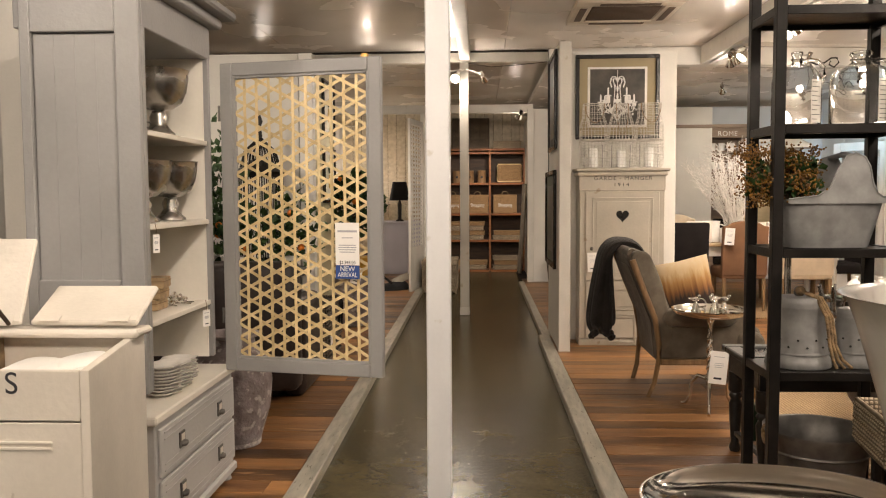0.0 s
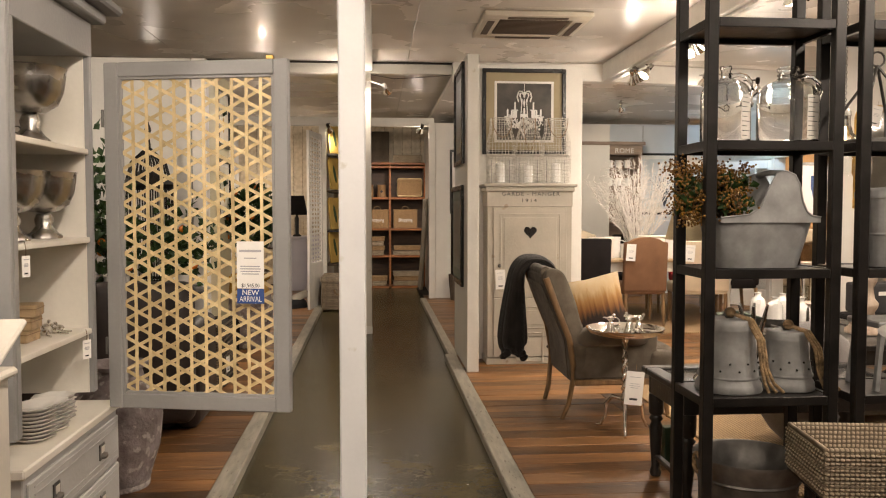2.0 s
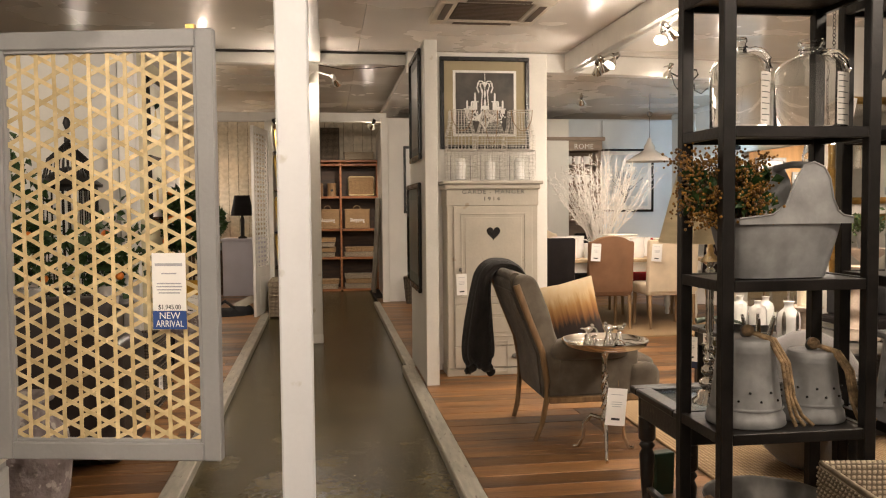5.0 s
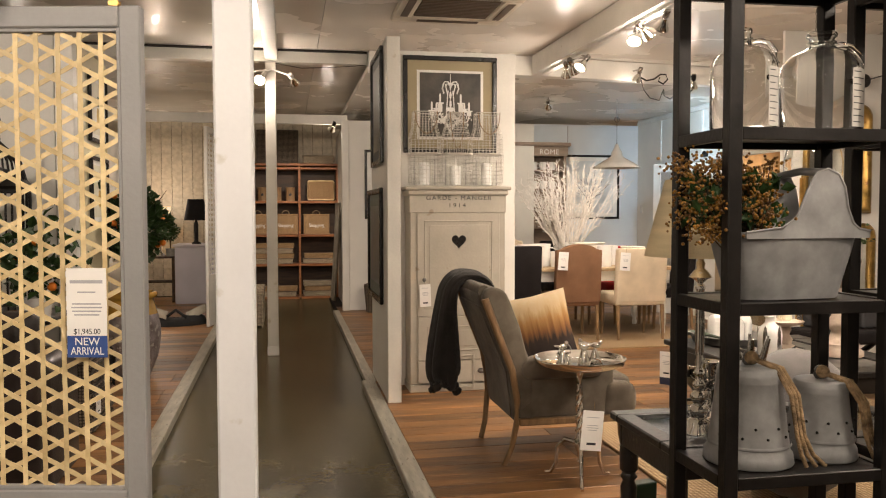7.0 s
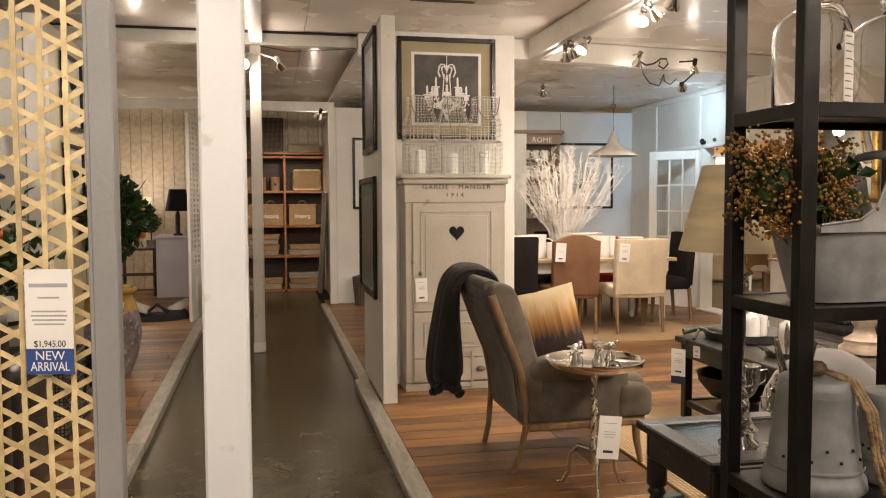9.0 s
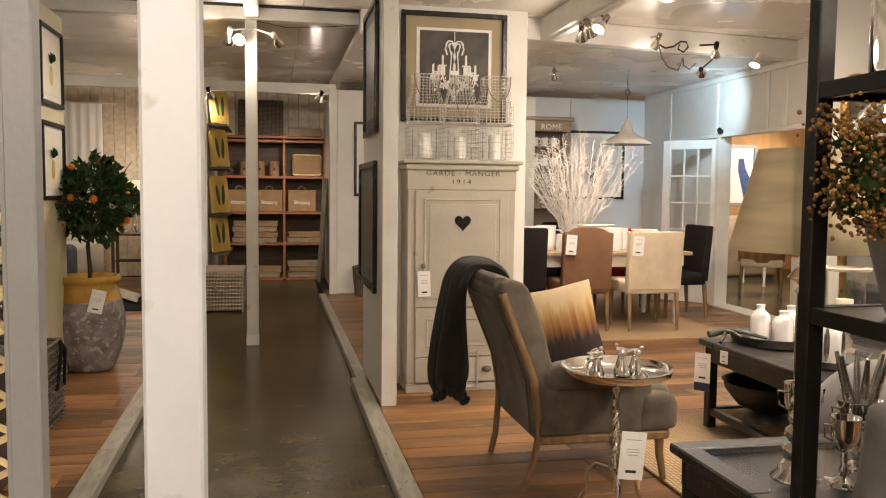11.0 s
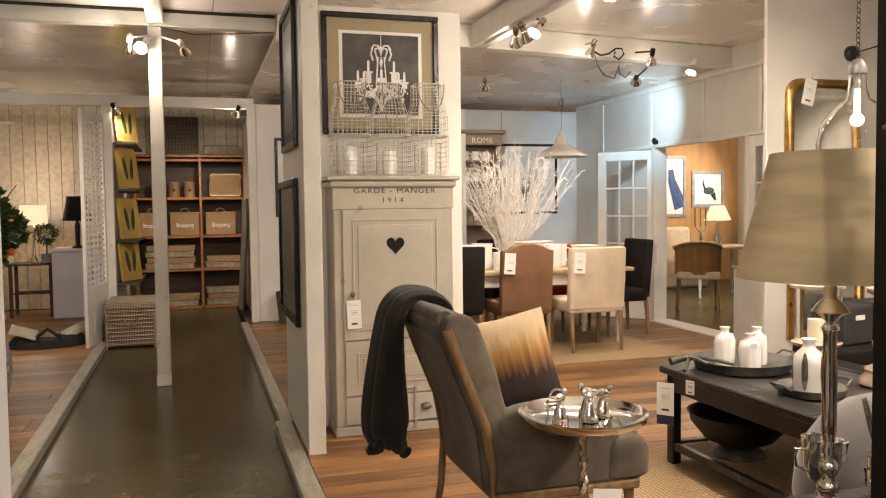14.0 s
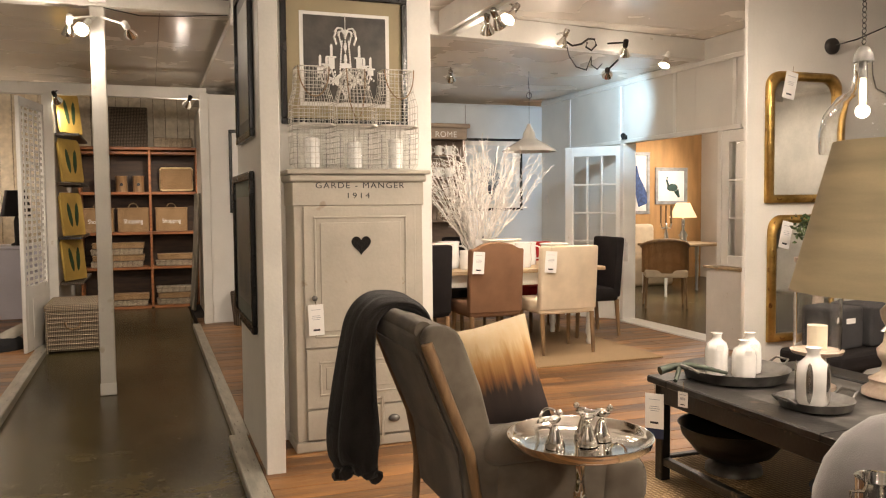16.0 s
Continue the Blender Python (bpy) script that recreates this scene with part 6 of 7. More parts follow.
# glass pendant near the mirrors
gp = thing("pendant_lamp", "clear glass bell pendant with a lit bulb on a chain", "pendant lamp", 3.22, 2.62, 1.62)
part("shade", lathe([(.165, 0), (.17, .08), (.15, .17), (.10, .235), (.05, .27), (.035, .33), (.033, .40), (.036, .40), (.038, .335), (.053, .274), (.104, .24), (.155, .172), (.175, .08), (.17, 0)], 40, None, True), glass, gp, "", True)
part("cap", lathe([(0, .46), (.02, .455), (.04, .42), (.042, .39), (0, .39)], 20), dark_zinc, gp, "", True)
part("socket", lathe([(0, .39), (.018, .39), (.018, .32), (0, .32)], 14), dark_zinc, gp)
part("bulb", lathe([(0, .2), (.012, .205), (.0145, .235), (.0135, .29), (.011, .32), (0, .32)], 16), soft_bulb, gp, "glowing amber bulb", True)
ch_b = bmesh.new()
for k in range(40):
    tube(arc(0, 0, .475 + k * .0228, .011, 0, 360, 8, "xz" if k % 2 else "yz"), .0028, 4, ch_b)
part("chain", ch_b, dark_cable, gp, "dark chain")
glow(3.22, 2.62, 1.80, 6, WARM, .03)
cbx = thing("junction_box", "round black cable box on the wall", "cable box", 5.22, 4.797, 2.58, 0, rx=90)
part("box", lathe([(0, 0), (.06, 0), (.06, .03), (.045, .045), (0, .05)], 24), dark_cable, cbx, "", True)
part("cable", tube([(0, 0, .04), (.05, .02, .2), (.0, .1, .8), (-.3, .26, 1.3), (-1.0, .38, 1.8)], .006, 6), dark_cable, cbx)

# plant stand and glass by the mirrors
ps = thing("plant_stand", "turned wooden plant stand beside the mirrors", "stand", 4.7, 4.35, .04)
part("column", lathe([(0, 0), (.14, 0), (.14, .03), (.05, .08), (.06, .3), (.035, .35), (.05, .6), (.04, .85), (.16, .95), (.16, .98), (0, .98)], 24), stone_wood, ps, "", True)
pp = thing("potted_plant", "small leafy box plant in a zinc pot", "plant", 4.7, 4.35, 1.021)
part("pot", lathe([(0, 0), (.07, 0), (.09, .14), (.095, .145), (.08, .13), (0, .12)], 20), zinc, pp, "", True)
part("crown", leaves(420, lambda r: ((r.gauss(0, .08), r.gauss(0, .07), .2 + r.gauss(0, .05)), (r.uniform(-1, 1), r.uniform(-1, 1), r.uniform(-.2, 1))), .045, 9), leaf_light, pp, "light green leaves")
dk = thing("dark_trunk", "dark grey upholstered bench in the shadow by the wall", "bench", 4.3, 3.6, .04, 10)
part("seat", box(-.5, .6, -.2, .2, .42, .52, .03), black_fabric, dk)
for s in (-1, 1):
    part("cross_leg", tube([(-.4, s * .15, 0), (.45, s * .15, .42)], .022, 6), black_metal, dk)
    part("cross_leg", tube([(.45, s * .15 + .03, 0), (-.4, s * .15 + .03, .42)], .022, 6), black_metal, dk)
dark_felt = mat("dark_grey_felt", (.045, .043, .044), .95, var=.15, scale=8, bump=.2, fine=200)
for k in range(3):
    t = thing("felt_bin", "dark grey felt storage bin standing on the bench", "bin", 4.05 + k * .3, 3.6 + .03 * k, .562, 10, group="grey bins")
    part("bin", box(-.13, .13, -.13, .13, 0, .24, .02), dark_felt, t)
    part("label_card", box(-.04, .04, -.135, -.132, .15, .18, 0), paper, t)


# ---- spotlights ----
def par_lamp(x, y, z, tx, ty, tz, watts, colour=WARM, body=pewter, degrees=75, mount=None, spill=0.0, dim=False, label="chrome track spotlight with a lit reflector bulb"):
    t = thing("spotlight", label, "spotlight", x, y, z, group="spotlights")
    aim = (Vector((tx, ty, tz)) - Vector((x, y, z))).to_track_quat("-Z", "Y").to_matrix().to_4x4()
    part("head", moved(lathe([(0, .115), (.02, .115), (.024, .108), (.024, .055), (.019, .05), (.019, .045)], 20), aim), body, t, "", True)
    part("reflector", moved(lathe([(.0195, .045), (.024, .03), (.042, .0), (.053, -.028), (.055, -.036), (.051, -.036), (.048, -.028), (.02, .035)], 24), aim), silver, t, "silvered reflector bulb", True)
    part("bulb_face", moved(lathe([(0, -.024), (.03, -.026), (.0475, -.031), (.03, -.041), (0, -.045)], 20), aim), dim_bulb if dim else bulb_mat, t, "glowing bulb face", True)
    m = mount or (x, y, 2.80)
    part("stem", tube([aim @ Vector((0, 0, .09)), Vector(m) - Vector((x, y, z))], .009, 6), body, t)
    if watts:
        d = (Vector((tx, ty, tz)) - Vector((x, y, z))).normalized() * .075
        spot(x + d.x, y + d.y, z + d.z, tx, ty, tz, watts, degrees, colour, .04, 0.9)
        # extra point light ahead of the bulb, added to brighten the ceiling
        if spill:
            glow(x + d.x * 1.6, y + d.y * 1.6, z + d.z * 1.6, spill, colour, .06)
    return t


K = 1.32
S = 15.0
TX = 2.67
trk = tagged(part("lighting_track", box(2.64, 2.70, -4.5, 6.1, 2.772, 2.799, .004), white_paint, None), "white lighting track under the beam", "track")
for y, tx, ty, tz, w in ((5.45, 3.4, 7.2, .8, 130), (5.25, 4.6, 6.8, .5, 0), (5.05, 1.45, 4.6, 1.2, 40), (3.95, 1.6, 2.8, .2, 110), (3.75, 4.9, 4.8, 1.5, 90), (3.5, 2.6, 6.2, 0, 60), (2.3, 3.0, 2.7, .4, 90), (2.1, 1.2, 4.1, 1.2, 52),
                        (.9, 1.655, 1.035, 1.4, 60), (.7, 1.2, 2.6, .3, 38), (-1.0, 1.4, .5, 1.0, 70), (-1.2, -.3, 1.2, .5, 36)):
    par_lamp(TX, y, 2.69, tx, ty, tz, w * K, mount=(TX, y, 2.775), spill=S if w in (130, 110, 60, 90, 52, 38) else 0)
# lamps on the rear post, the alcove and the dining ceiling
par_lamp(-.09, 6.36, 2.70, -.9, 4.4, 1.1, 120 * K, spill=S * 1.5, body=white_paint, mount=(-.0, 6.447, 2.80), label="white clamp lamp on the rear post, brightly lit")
par_lamp(-.19, 6.42, 2.70, -.75, 8.9, .3, 110 * K, dim=True, body=white_paint, mount=(-.03, 6.447, 2.80), label="white clamp lamp on the rear post")
par_lamp(.22, 6.40, 2.70, 1.3, 9.7, 1.4, 100 * K, dim=True, body=white_paint, mount=(.03, 6.447, 2.80), label="white clamp lamp on the rear post")
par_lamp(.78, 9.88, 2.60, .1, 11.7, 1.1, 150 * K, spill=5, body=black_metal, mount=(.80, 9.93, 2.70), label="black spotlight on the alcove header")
par_lamp(-.60, 9.88, 2.60, -.1, 11.7, 1.2, 55 * K, body=black_metal, mount=(-.60, 9.93, 2.70), label="black spotlight on the alcove header")
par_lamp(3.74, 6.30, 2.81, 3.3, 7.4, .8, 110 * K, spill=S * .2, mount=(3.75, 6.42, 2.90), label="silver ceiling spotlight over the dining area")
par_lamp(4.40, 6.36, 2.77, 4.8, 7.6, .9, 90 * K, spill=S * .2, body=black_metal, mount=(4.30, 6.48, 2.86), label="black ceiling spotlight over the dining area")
par_lamp(4.88, 6.42, 2.71, 3.6, 6.0, .3, 130 * K, body=white_paint, mount=(4.98, 6.62, 2.80), label="white ceiling spotlight over the dining area")
par_lamp(4.60, 6.98, 2.68, 5.5, 8.5, 2.35, 125 * K, (.55, .8, 1.0), black_metal, 70, mount=(4.72, 6.98, 2.815), label="black spotlight washing the wall with cool light")
par_lamp(3.3, 7.9, 2.72, 4.2, 10.1, 1.6, 60 * K, (1, .86, .7), mount=(3.3, 7.9, 2.815), label="silver spotlight aimed at the back wall")
# unseen lamps added over the left displays and the entrance, behind the viewer
for x, y, tx, ty, tz, w in ((-2.4, 2.2, -1.6, 5.0, .6, 55), (-2.6, 7.4, -1.6, 9.8, .8, 70), (-2.4, -2.2, -1.2, .2, 1.2, 80), (.5, -4.2, -.9, -.6, 1.0, 45), (1.3, -4.4, 1.3, -.6, 1.0, 75), (-1.0, -4.0, -1.3, .3, 1.5, 85), (.35, -1.3, -1.35, .5, 1.4, 135), (.0, -3.8, -1.3, .6, 1.5, 95)):
    par_lamp(x, y, 2.86, tx, ty, tz, w * K, degrees=95, mount=(x, y, 2.999), spill=S * (.45 if y == -1.3 else 1.7 if x < -2 and y < 3 else 1.0), label="unseen chrome ceiling spotlight, added to brighten the displays")
# added out of view to brighten the linen lampshade
par_lamp(-.35, -2.0, 2.86, 1.655, 1.035, 1.42, 120, degrees=30, mount=(-.35, -2.0, 2.999), label="unseen chrome ceiling spotlight, added to brighten the displays")
# two more added lamps, out of view, lifting the right-hand side
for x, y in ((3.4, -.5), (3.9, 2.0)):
    par_lamp(x, y, 2.86, x - .2, y + 1.8, .6, 170 * K, degrees=110, mount=(x, y, 2.999), spill=S, label="unseen chrome ceiling spotlight, added to brighten the displays")
wire = bmesh.new()
tube([(.05, 6.40, 2.86), (.3, 6.41, 2.82), (.6, 6.42, 2.84), (.93, 6.42, 2.87)], .004, 6, wire)
tagged(part("hanging_wire", wire, dark_cable, None), "thin wire sagging along the cross beam", "cable")
wire = tube([(3.76, 6.36, 2.84), (3.86, 6.36, 2.79), (3.95, 6.36, 2.81), (4.02, 6.36, 2.86), (4.08, 6.36, 2.86), (4.10, 6.36, 2.81), (4.05, 6.36, 2.76), (4.0, 6.37, 2.79), (4.02, 6.38, 2.83)], .009, 7)
tube([(3.80, 6.36, 2.80), (3.84, 6.38, 2.70), (3.93, 6.42, 2.62), (4.05, 6.45, 2.60), (4.10, 6.45, 2.72), (4.13, 6.5, 2.66), (4.25, 6.6, 2.64), (4.45, 6.85, 2.74)], .0055, 6, wire)
for r_ in wire.verts:
    r_.co.y -= .02
tagged(part("lamp_cable", wire, dark_cable, None), "black lamp cable looped between the spotlights", "cable")


# ---- air conditioner ----
ac = thing("air_conditioner", "cream ceiling cassette air conditioner with a slatted grille", "air conditioner", 1.43, 4.42, 2.95)
fr_ = bmesh.new()
for a, e, c, f in ((-.45, .45, -.45, -.30), (-.45, .45, .30, .45), (-.45, -.30, -.299, .299), (.30, .45, -.299, .299)):
    box(a, e, c, f, 0, .045, .01, fr_)
part("frame", fr_, vent_mat, ac)
part("grille_back", box(-.295, .295, -.295, .295, .025, .04, 0), vent_dark, ac)
for k in range(13):
    part("grille_slat", box(-.29, .29, -.285 + k * .044, -.265 + k * .044, .005, .022, .002), vent_dark, ac)
for a, e, c, f in ((-.25, .25, -.40, -.34), (-.25, .25, .34, .40), (-.40, -.34, -.25, .25), (.34, .40, -.25, .25)):
    part("louvre", box(a, e, c, f, -.006, -.001, .002), vent_dark, ac)

# ---- storage alcove ----
su = thing("shelf_unit", "orange pine shelf unit with two bays of cubbies", "shelves", 0, 11.85, .0)
for x in (-.56, .33, .95):
    part("upright", box(x, x + .035, 0, .34, .02, 2.18, .004), pine, su)
for z in (.05, .59, 1.07, 1.62, 2.17):
    for a, e in ((-.524, .329), (.366, .949)):
        part("shelf", box(a, e, -.004, .34, z - .05, z - .012, .004), pine, su)
# dark brown back; the shadow inside the cubbies is part of its colour
part("back_panel", box(-.524, .949, .341, .356, .02, 2.18, 0), mat("dark_cubby_back", (.06, .032, .016), .6, var=.25, scale=4, bump=.15, stretch=(1, 6, 6)), su, "dark brown back panel, deepened for cubby shade")
part("top_board", box(-.58, 1.0 - .005, -.012, .345, 2.181, 2.22, .004), pine, su)
def wbox(x, y, z, w, d, h, label, m=tan_wicker, text=None):
    t = thing("wicker_box", label, "basket", x, y, z, 0, group="baskets in the alcove")
    part("body", box(-w / 2, w / 2, -d / 2, d / 2, 0, h, .012), m, t)
    part("rim", box(-w / 2 - .006, w / 2 + .006, -d / 2 - .006, d / 2 + .006, h - .02, h + .002, .006), m, t)
    if text:
        letters(text, .085, white_paint, t, pose(0, -d / 2 - .004, h * .36), label="white script lettering", squash=.8)
        part("handle", tube([(-.06, 0, h)] + arc(0, 0, h, .06, 180, 0, 8), .008, 6), rope_mat, t)
    return t
for x in (-.33, .12, .62):
    wbox(x, 12.0, 1.06, .40 if x < .5 else .42, .26, .33, "tan wicker shopping basket with white lettering", tan_wicker, "Shopping")
for bx, z, n in ((-.1, .58, 4), (.65, .58, 2), (-.05, .04, 2), (.65, .04, 3)):
    for k in range(n):
        wbox(bx + .02 * (k % 2), 12.0, z + k * .085, .5 if bx > .5 else .66, .28, .075, "flat stacked wicker tray", tan_wicker if k % 2 else wicker)
for x in (-.25, -.02, .2):
    t = thing("tin_canister", "brown tin canister with a dark motif", "tin", x, 12.0, 1.61, 0, group="tins in the alcove")
    part("tin", lathe([(0, 0), (.075, 0), (.075, .2), (.078, .202), (.078, .22), (0, .222)], 20), oak, t, "", True)
    part("motif", moved(ball(0, 0, 0, .025, 1, None, 1, .15, 1), Matrix.Translation((0, -.075, .1))), ink, t)
t = thing("tray_basket", "pale rimmed rattan tray standing on edge", "tray", .70, 11.98, 1.61)
part("rim", tube([(-.2, 0, .02), (.2, 0, .02), (.22, 0, .04), (.22, 0, .30), (.2, 0, .33), (-.2, 0, .33), (-.22, 0, .30), (-.22, 0, .04), (-.2, 0, .02)], .012, 7), rattan, t, "", True)
part("panel", box(-.21, .21, .005, .02, .02, .32, .003), tan_wicker, t)
wbox(.66, 12.0, 2.222, .5, .28, .13, "long wicker box on top of the shelves", wicker)
t = thing("woven_screen", "large brown woven panel standing on the shelves", "panel", .0, 12.1, 2.222)
part("panel", box(-.34, .34, -.02, .02, 0, .56, .008), dark_wicker, t)
t = thing("grey_curtain", "oatmeal cloth hanging at the alcove's side", "curtain", .93, 11.2, .0)
cb = bmesh.new()
rows = []
for i in range(9):
    z = .05 + i * .19
    rows.append([cb.verts.new((.0 + .03 * math.sin(j * 1.7) - (.09 * (1 - i / 8) ** 1.4), -.3 + j * .05, z)) for j in range(13)])
for r0, r1 in zip(rows, rows[1:]):
    for j in range(12):
        cb.faces.new((r0[j], r0[j + 1], r1[j + 1], r1[j]))
bmesh.ops.solidify(cb, geom=cb.faces[:], thickness=.012)
part("cloth", cb, mat("oatmeal_cloth", (.42, .37, .29), .9, var=.15, scale=8, bump=.2), t, "", True)

for k, z in enumerate((2.26, 1.70, 1.08, .56)):
    t = thing("painted_board", "yellow rounded board with painted green leaves", "board", -.50, 10.34, z, 66, group="yellow boards on the alcove wall", rx=-6)
    part("board", slab([(-.23, 0), (.23, 0), (.24, .05), (.24, .44), (.19, .5), (-.19, .5), (-.24, .44), (-.24, .05)], -.015, .015, .008), yellow_board, t)
    for s in (-1, 1):
        part("leaf_motif", moved(ball(0, 0, 0, .12, 2, None, .36, .02, 1.2), pose(s * .075, -.0165, .24, 0, s * 10, 0)), green_paint, t, "dark green painted leaf", True)
    b = box(-.655, -.40, 10.10, 11.4, z - .04, z - .012, .003)
    tagged(part("wall_ledge", b, dark_wicker if k % 2 else black_wood, None), "narrow dark ledge on the alcove wall", "shelf", group="alcove ledges")

# woven trunk
tk = thing("wicker_chest", "large pale wicker chest with a hinged lid", "chest", -.40, 8.93, .0)
part("body", box(-.245, .245, -.40, .38, .015, .40, .012), wicker, tk)
part("lid", box(-.255, .255, -.41, .385, .403, .47, .014), wicker, tk)
for i in range(9):
    part("weaver", tube([(-.245 + .49 * q / 20, -.408 + .004 * (1 if (q + i) % 2 else -1), .04 + i * .042) for q in range(21)], .009, 6), wicker, tk, "", True)
for s in (-.235, .235):
    part("corner_cane", tube([(s, -.408, .0), (s, -.408, .40)], .012, 6), wicker, tk, "", True)
part("rope_handle", tube([(-.07, -.415, .30), (-.055, -.425, .25), (0, -.428, .225), (.055, -.425, .25), (.07, -.415, .30)], .011, 6), rope_mat, tk, "", True)

# lattice panel door
lat = thing("lattice_door", "white lattice-fronted door panel, standing open", "door", -.80, 8.36, .045, 80)
LW, LH = .74, 2.40
for n, a, e, c, f in (("stile", 0, .06, 0, LH), ("stile", LW - .06, LW, 0, LH), ("rail", .061, LW - .061, 0, .62), ("rail", .061, LW - .061, LH - .08, LH)):
    part(n, box(a, e, -.018, .018, c, f, .004), white_paint, lat)
for k in range(28):
    part("lattice_slat", box(.061, LW - .061, -.007, .003, .64 + k * .06, .668 + k * .06, .002), white_paint, lat)
for k in range(4):
    part("lattice_upright", box(.12 + k * .145, .165 + k * .145, -.012, -.0075, .621, LH - .081, .002), white_paint, lat)
part("kick_panel_moulding", box(.2, LW - .2, -.024, -.0185, .12, .5, .004), white_paint, lat)

# ---- bedroom corner beyond the header ----
ld = thing("chest_of_drawers", "lilac-white painted chest of drawers by the boards", "chest", -1.14, 11.3, .04)
part("carcass", box(-.38, .38, -.25, .4, .0, .86, .006), lilac_paint, ld)
part("top", box(-.41, .41, -.28, .41, .861, .90, .008), lilac_paint, ld)
tl = thing("table_lamp", "black lamp with a black tapered shade on the chest", "lamp", -1.22, 11.2, .941)
part("base", lathe([(0, 0), (.07, 0), (.07, .02), (.03, .04), (.035, .3), (.015, .36), (0, .36)], 20), black_metal, tl, "", True)
part("shade", lathe([(.18, .36), (.12, .68), (.118, .68), (.178, .36)], 28, None, True), black_fabric, tl, "black tapered shade", True)
bt_ = thing("bedside_table", "small dark wooden bedside table", "bedside table", -1.82, 11.5, .04)
part("top", box(-.28, .28, -.22, .22, .68, .71, .006), twig_mat, bt_)
for sx in (-1, 1):
    for sy in (-1, 1):
        part("leg", box(sx * .24 - .02, sx * .24 + .02, sy * .18 - .02, sy * .18 + .02, 0, .68, .004), twig_mat, bt_)
part("shelf", box(-.22, .22, -.16, .16, .3, .32, .003), twig_mat, bt_)
bl = thing("table_lamp", "lit bedside lamp with a printed shade and glass stem", "lamp", -1.80, 11.55, .751)
part("stem", lathe([(0, 0), (.08, 0), (.08, .02), (.05, .06), (.02, .1), (.03, .2), (.015, .3), (.02, .42), (.01, .5), (0, .5)], 20), silver, bl, "", True)
part("shade", lathe([(.17, .5), (.165, .76), (.162, .76), (.167, .5)], 28, None, True), lit_shade, bl, "glowing pale shade", True)
glow(-1.80, 11.5, 1.62, 18, WARM, .06)
glow(-1.80, 11.55, 1.36, 7, WARM, .05)
tp = thing("topiary", "small round topiary in a pot on the bedside table", "plant", -1.62, 11.35, .751)
part("pot", lathe([(0, 0), (.06, 0), (.075, .12), (0, .12)], 16), zinc, tp, "", True)
part("stem", tube([(0, 0, .1), (0, 0, .25)], .01, 6), twig_mat, tp)
def sphere_leaf(R):
    def f(r):
        d = Vector((r.gauss(0, 1), r.gauss(0, 1), r.gauss(0, 1))).normalized()
        return d * R * r.uniform(.5, 1.05) + Vector((0, 0, .25 + R)), d
    return f
part("crown", leaves(420, sphere_leaf(.13), .04, 31), leaf_mat, tp, "clipped dark green ball")
bed = thing("bed", "bed with a white cover and grey throws", "bed", -3.1, 10.5, .04)
part("mattress", box(-1.0, .8, -.9, 1.5, .0, .6, .08), inside_white, bed, "white cover", True)
part("throw", box(-.6, .83, -.95, -.3, .22, .64, .08), denim, bed, "blue-grey throw", True)
part("pillow", moved(cushion(.6, .2, .4), pose(.3, 1.1, .75, -20)), print_white, bed, "white pillow", True)
cu = thing("window_curtain", "sheer white curtain on a rod", "curtain", -2.72, 12.12, 1.3)
cb = bmesh.new()
rows = [[cb.verts.new((-.4 + j * .04, .02 * math.sin(j * 1.9), z)) for j in range(21)] for z in (0, .5, 1.05, 1.1, 1.35)]
for r0, r1 in zip(rows, rows[1:]):
    for j in range(20):
        cb.faces.new((r0[j], r0[j + 1], r1[j + 1], r1[j]))
part("cloth", cb, print_white, cu, "", True)
part("rod", tube([(-.6, 0, 1.36), (.62, 0, 1.36)], .012, 8), cream, cu)
for s in (-.58, .6):
    part("bracket", box(s - .01, s + .01, -.01, .09, 1.345, 1.375, .003), cream, cu)
bg = thing("dog_bed", "black and beige slumped canvas bag on the planks", "bag", -1.22, 8.75, .04, 8)
bgm = ball(0, 0, .0, .38, 3, None, 1.0, .7, .55)
for v in bgm.verts:
    v.co.z = max(v.co.z, 0)
    if v.co.z > .1:
        v.co.z -= .14 * math.exp(-((v.co.x) / .18) ** 2) * 1.0
part("body", bgm, navy_cloth, bg, "", True)
part("flap", moved(cushion(.26, .06, .14), pose(-.22, -.12, .17, -50, 20)), beige_cloth, bg, "beige lining flap", True)
part("flap", moved(cushion(.26, .06, .14), pose(.25, -.05, .15, -50, -25)), beige_cloth, bg, "beige lining flap", True)
part("strap", tube([(-.1, -.2, .12), (0, -.22, .2), (.12, -.2, .1)], .02, 6), navy_cloth, bg, "", True)
fb = thing("wicker_hamper", "dark wicker hamper with a lantern beside the white wall", "hamper", 1.33, 9.5, .04)
part("body", lathe([(0, 0), (.12, 0), (.15, .3), (.155, .38), (.14, .38), (0, .36)], 24), dark_wicker, fb, "", True)
part("lid", lathe([(0, .42), (.05, .41), (.15, .385), (.14, .38)], 24), dark_wicker, fb, "", True)
part("knob", ball(0, 0, .5, .06, 2, None, 1, 1, 1.6), glass, fb, "glass lantern top", True)

# ---- orange tree and left display ----
pt = thing("glazed_urn", "large clay urn with a yellow glazed neck", "urn", -1.17, 5.5, .04)
part("body", lathe([(0, 0), (.155, 0), (.17, .02), (.225, .16), (.253, .32), (.25, .42), (.23, .52), (.228, .525)], 44), rough_pot, pt, "rough mauve clay body", True)
part("neck", lathe([(.229, .5255), (.21, .6), (.195, .64), (.2, .655), (.225, .665), (.232, .69), (.22, .71), (.19, .705), (.17, .65), (0, .62)], 44), glaze, pt, "yellow glazed neck and rim", True)
price_tag(-1.05, 5.27, .66, 0, 14, 10, .1, .17)
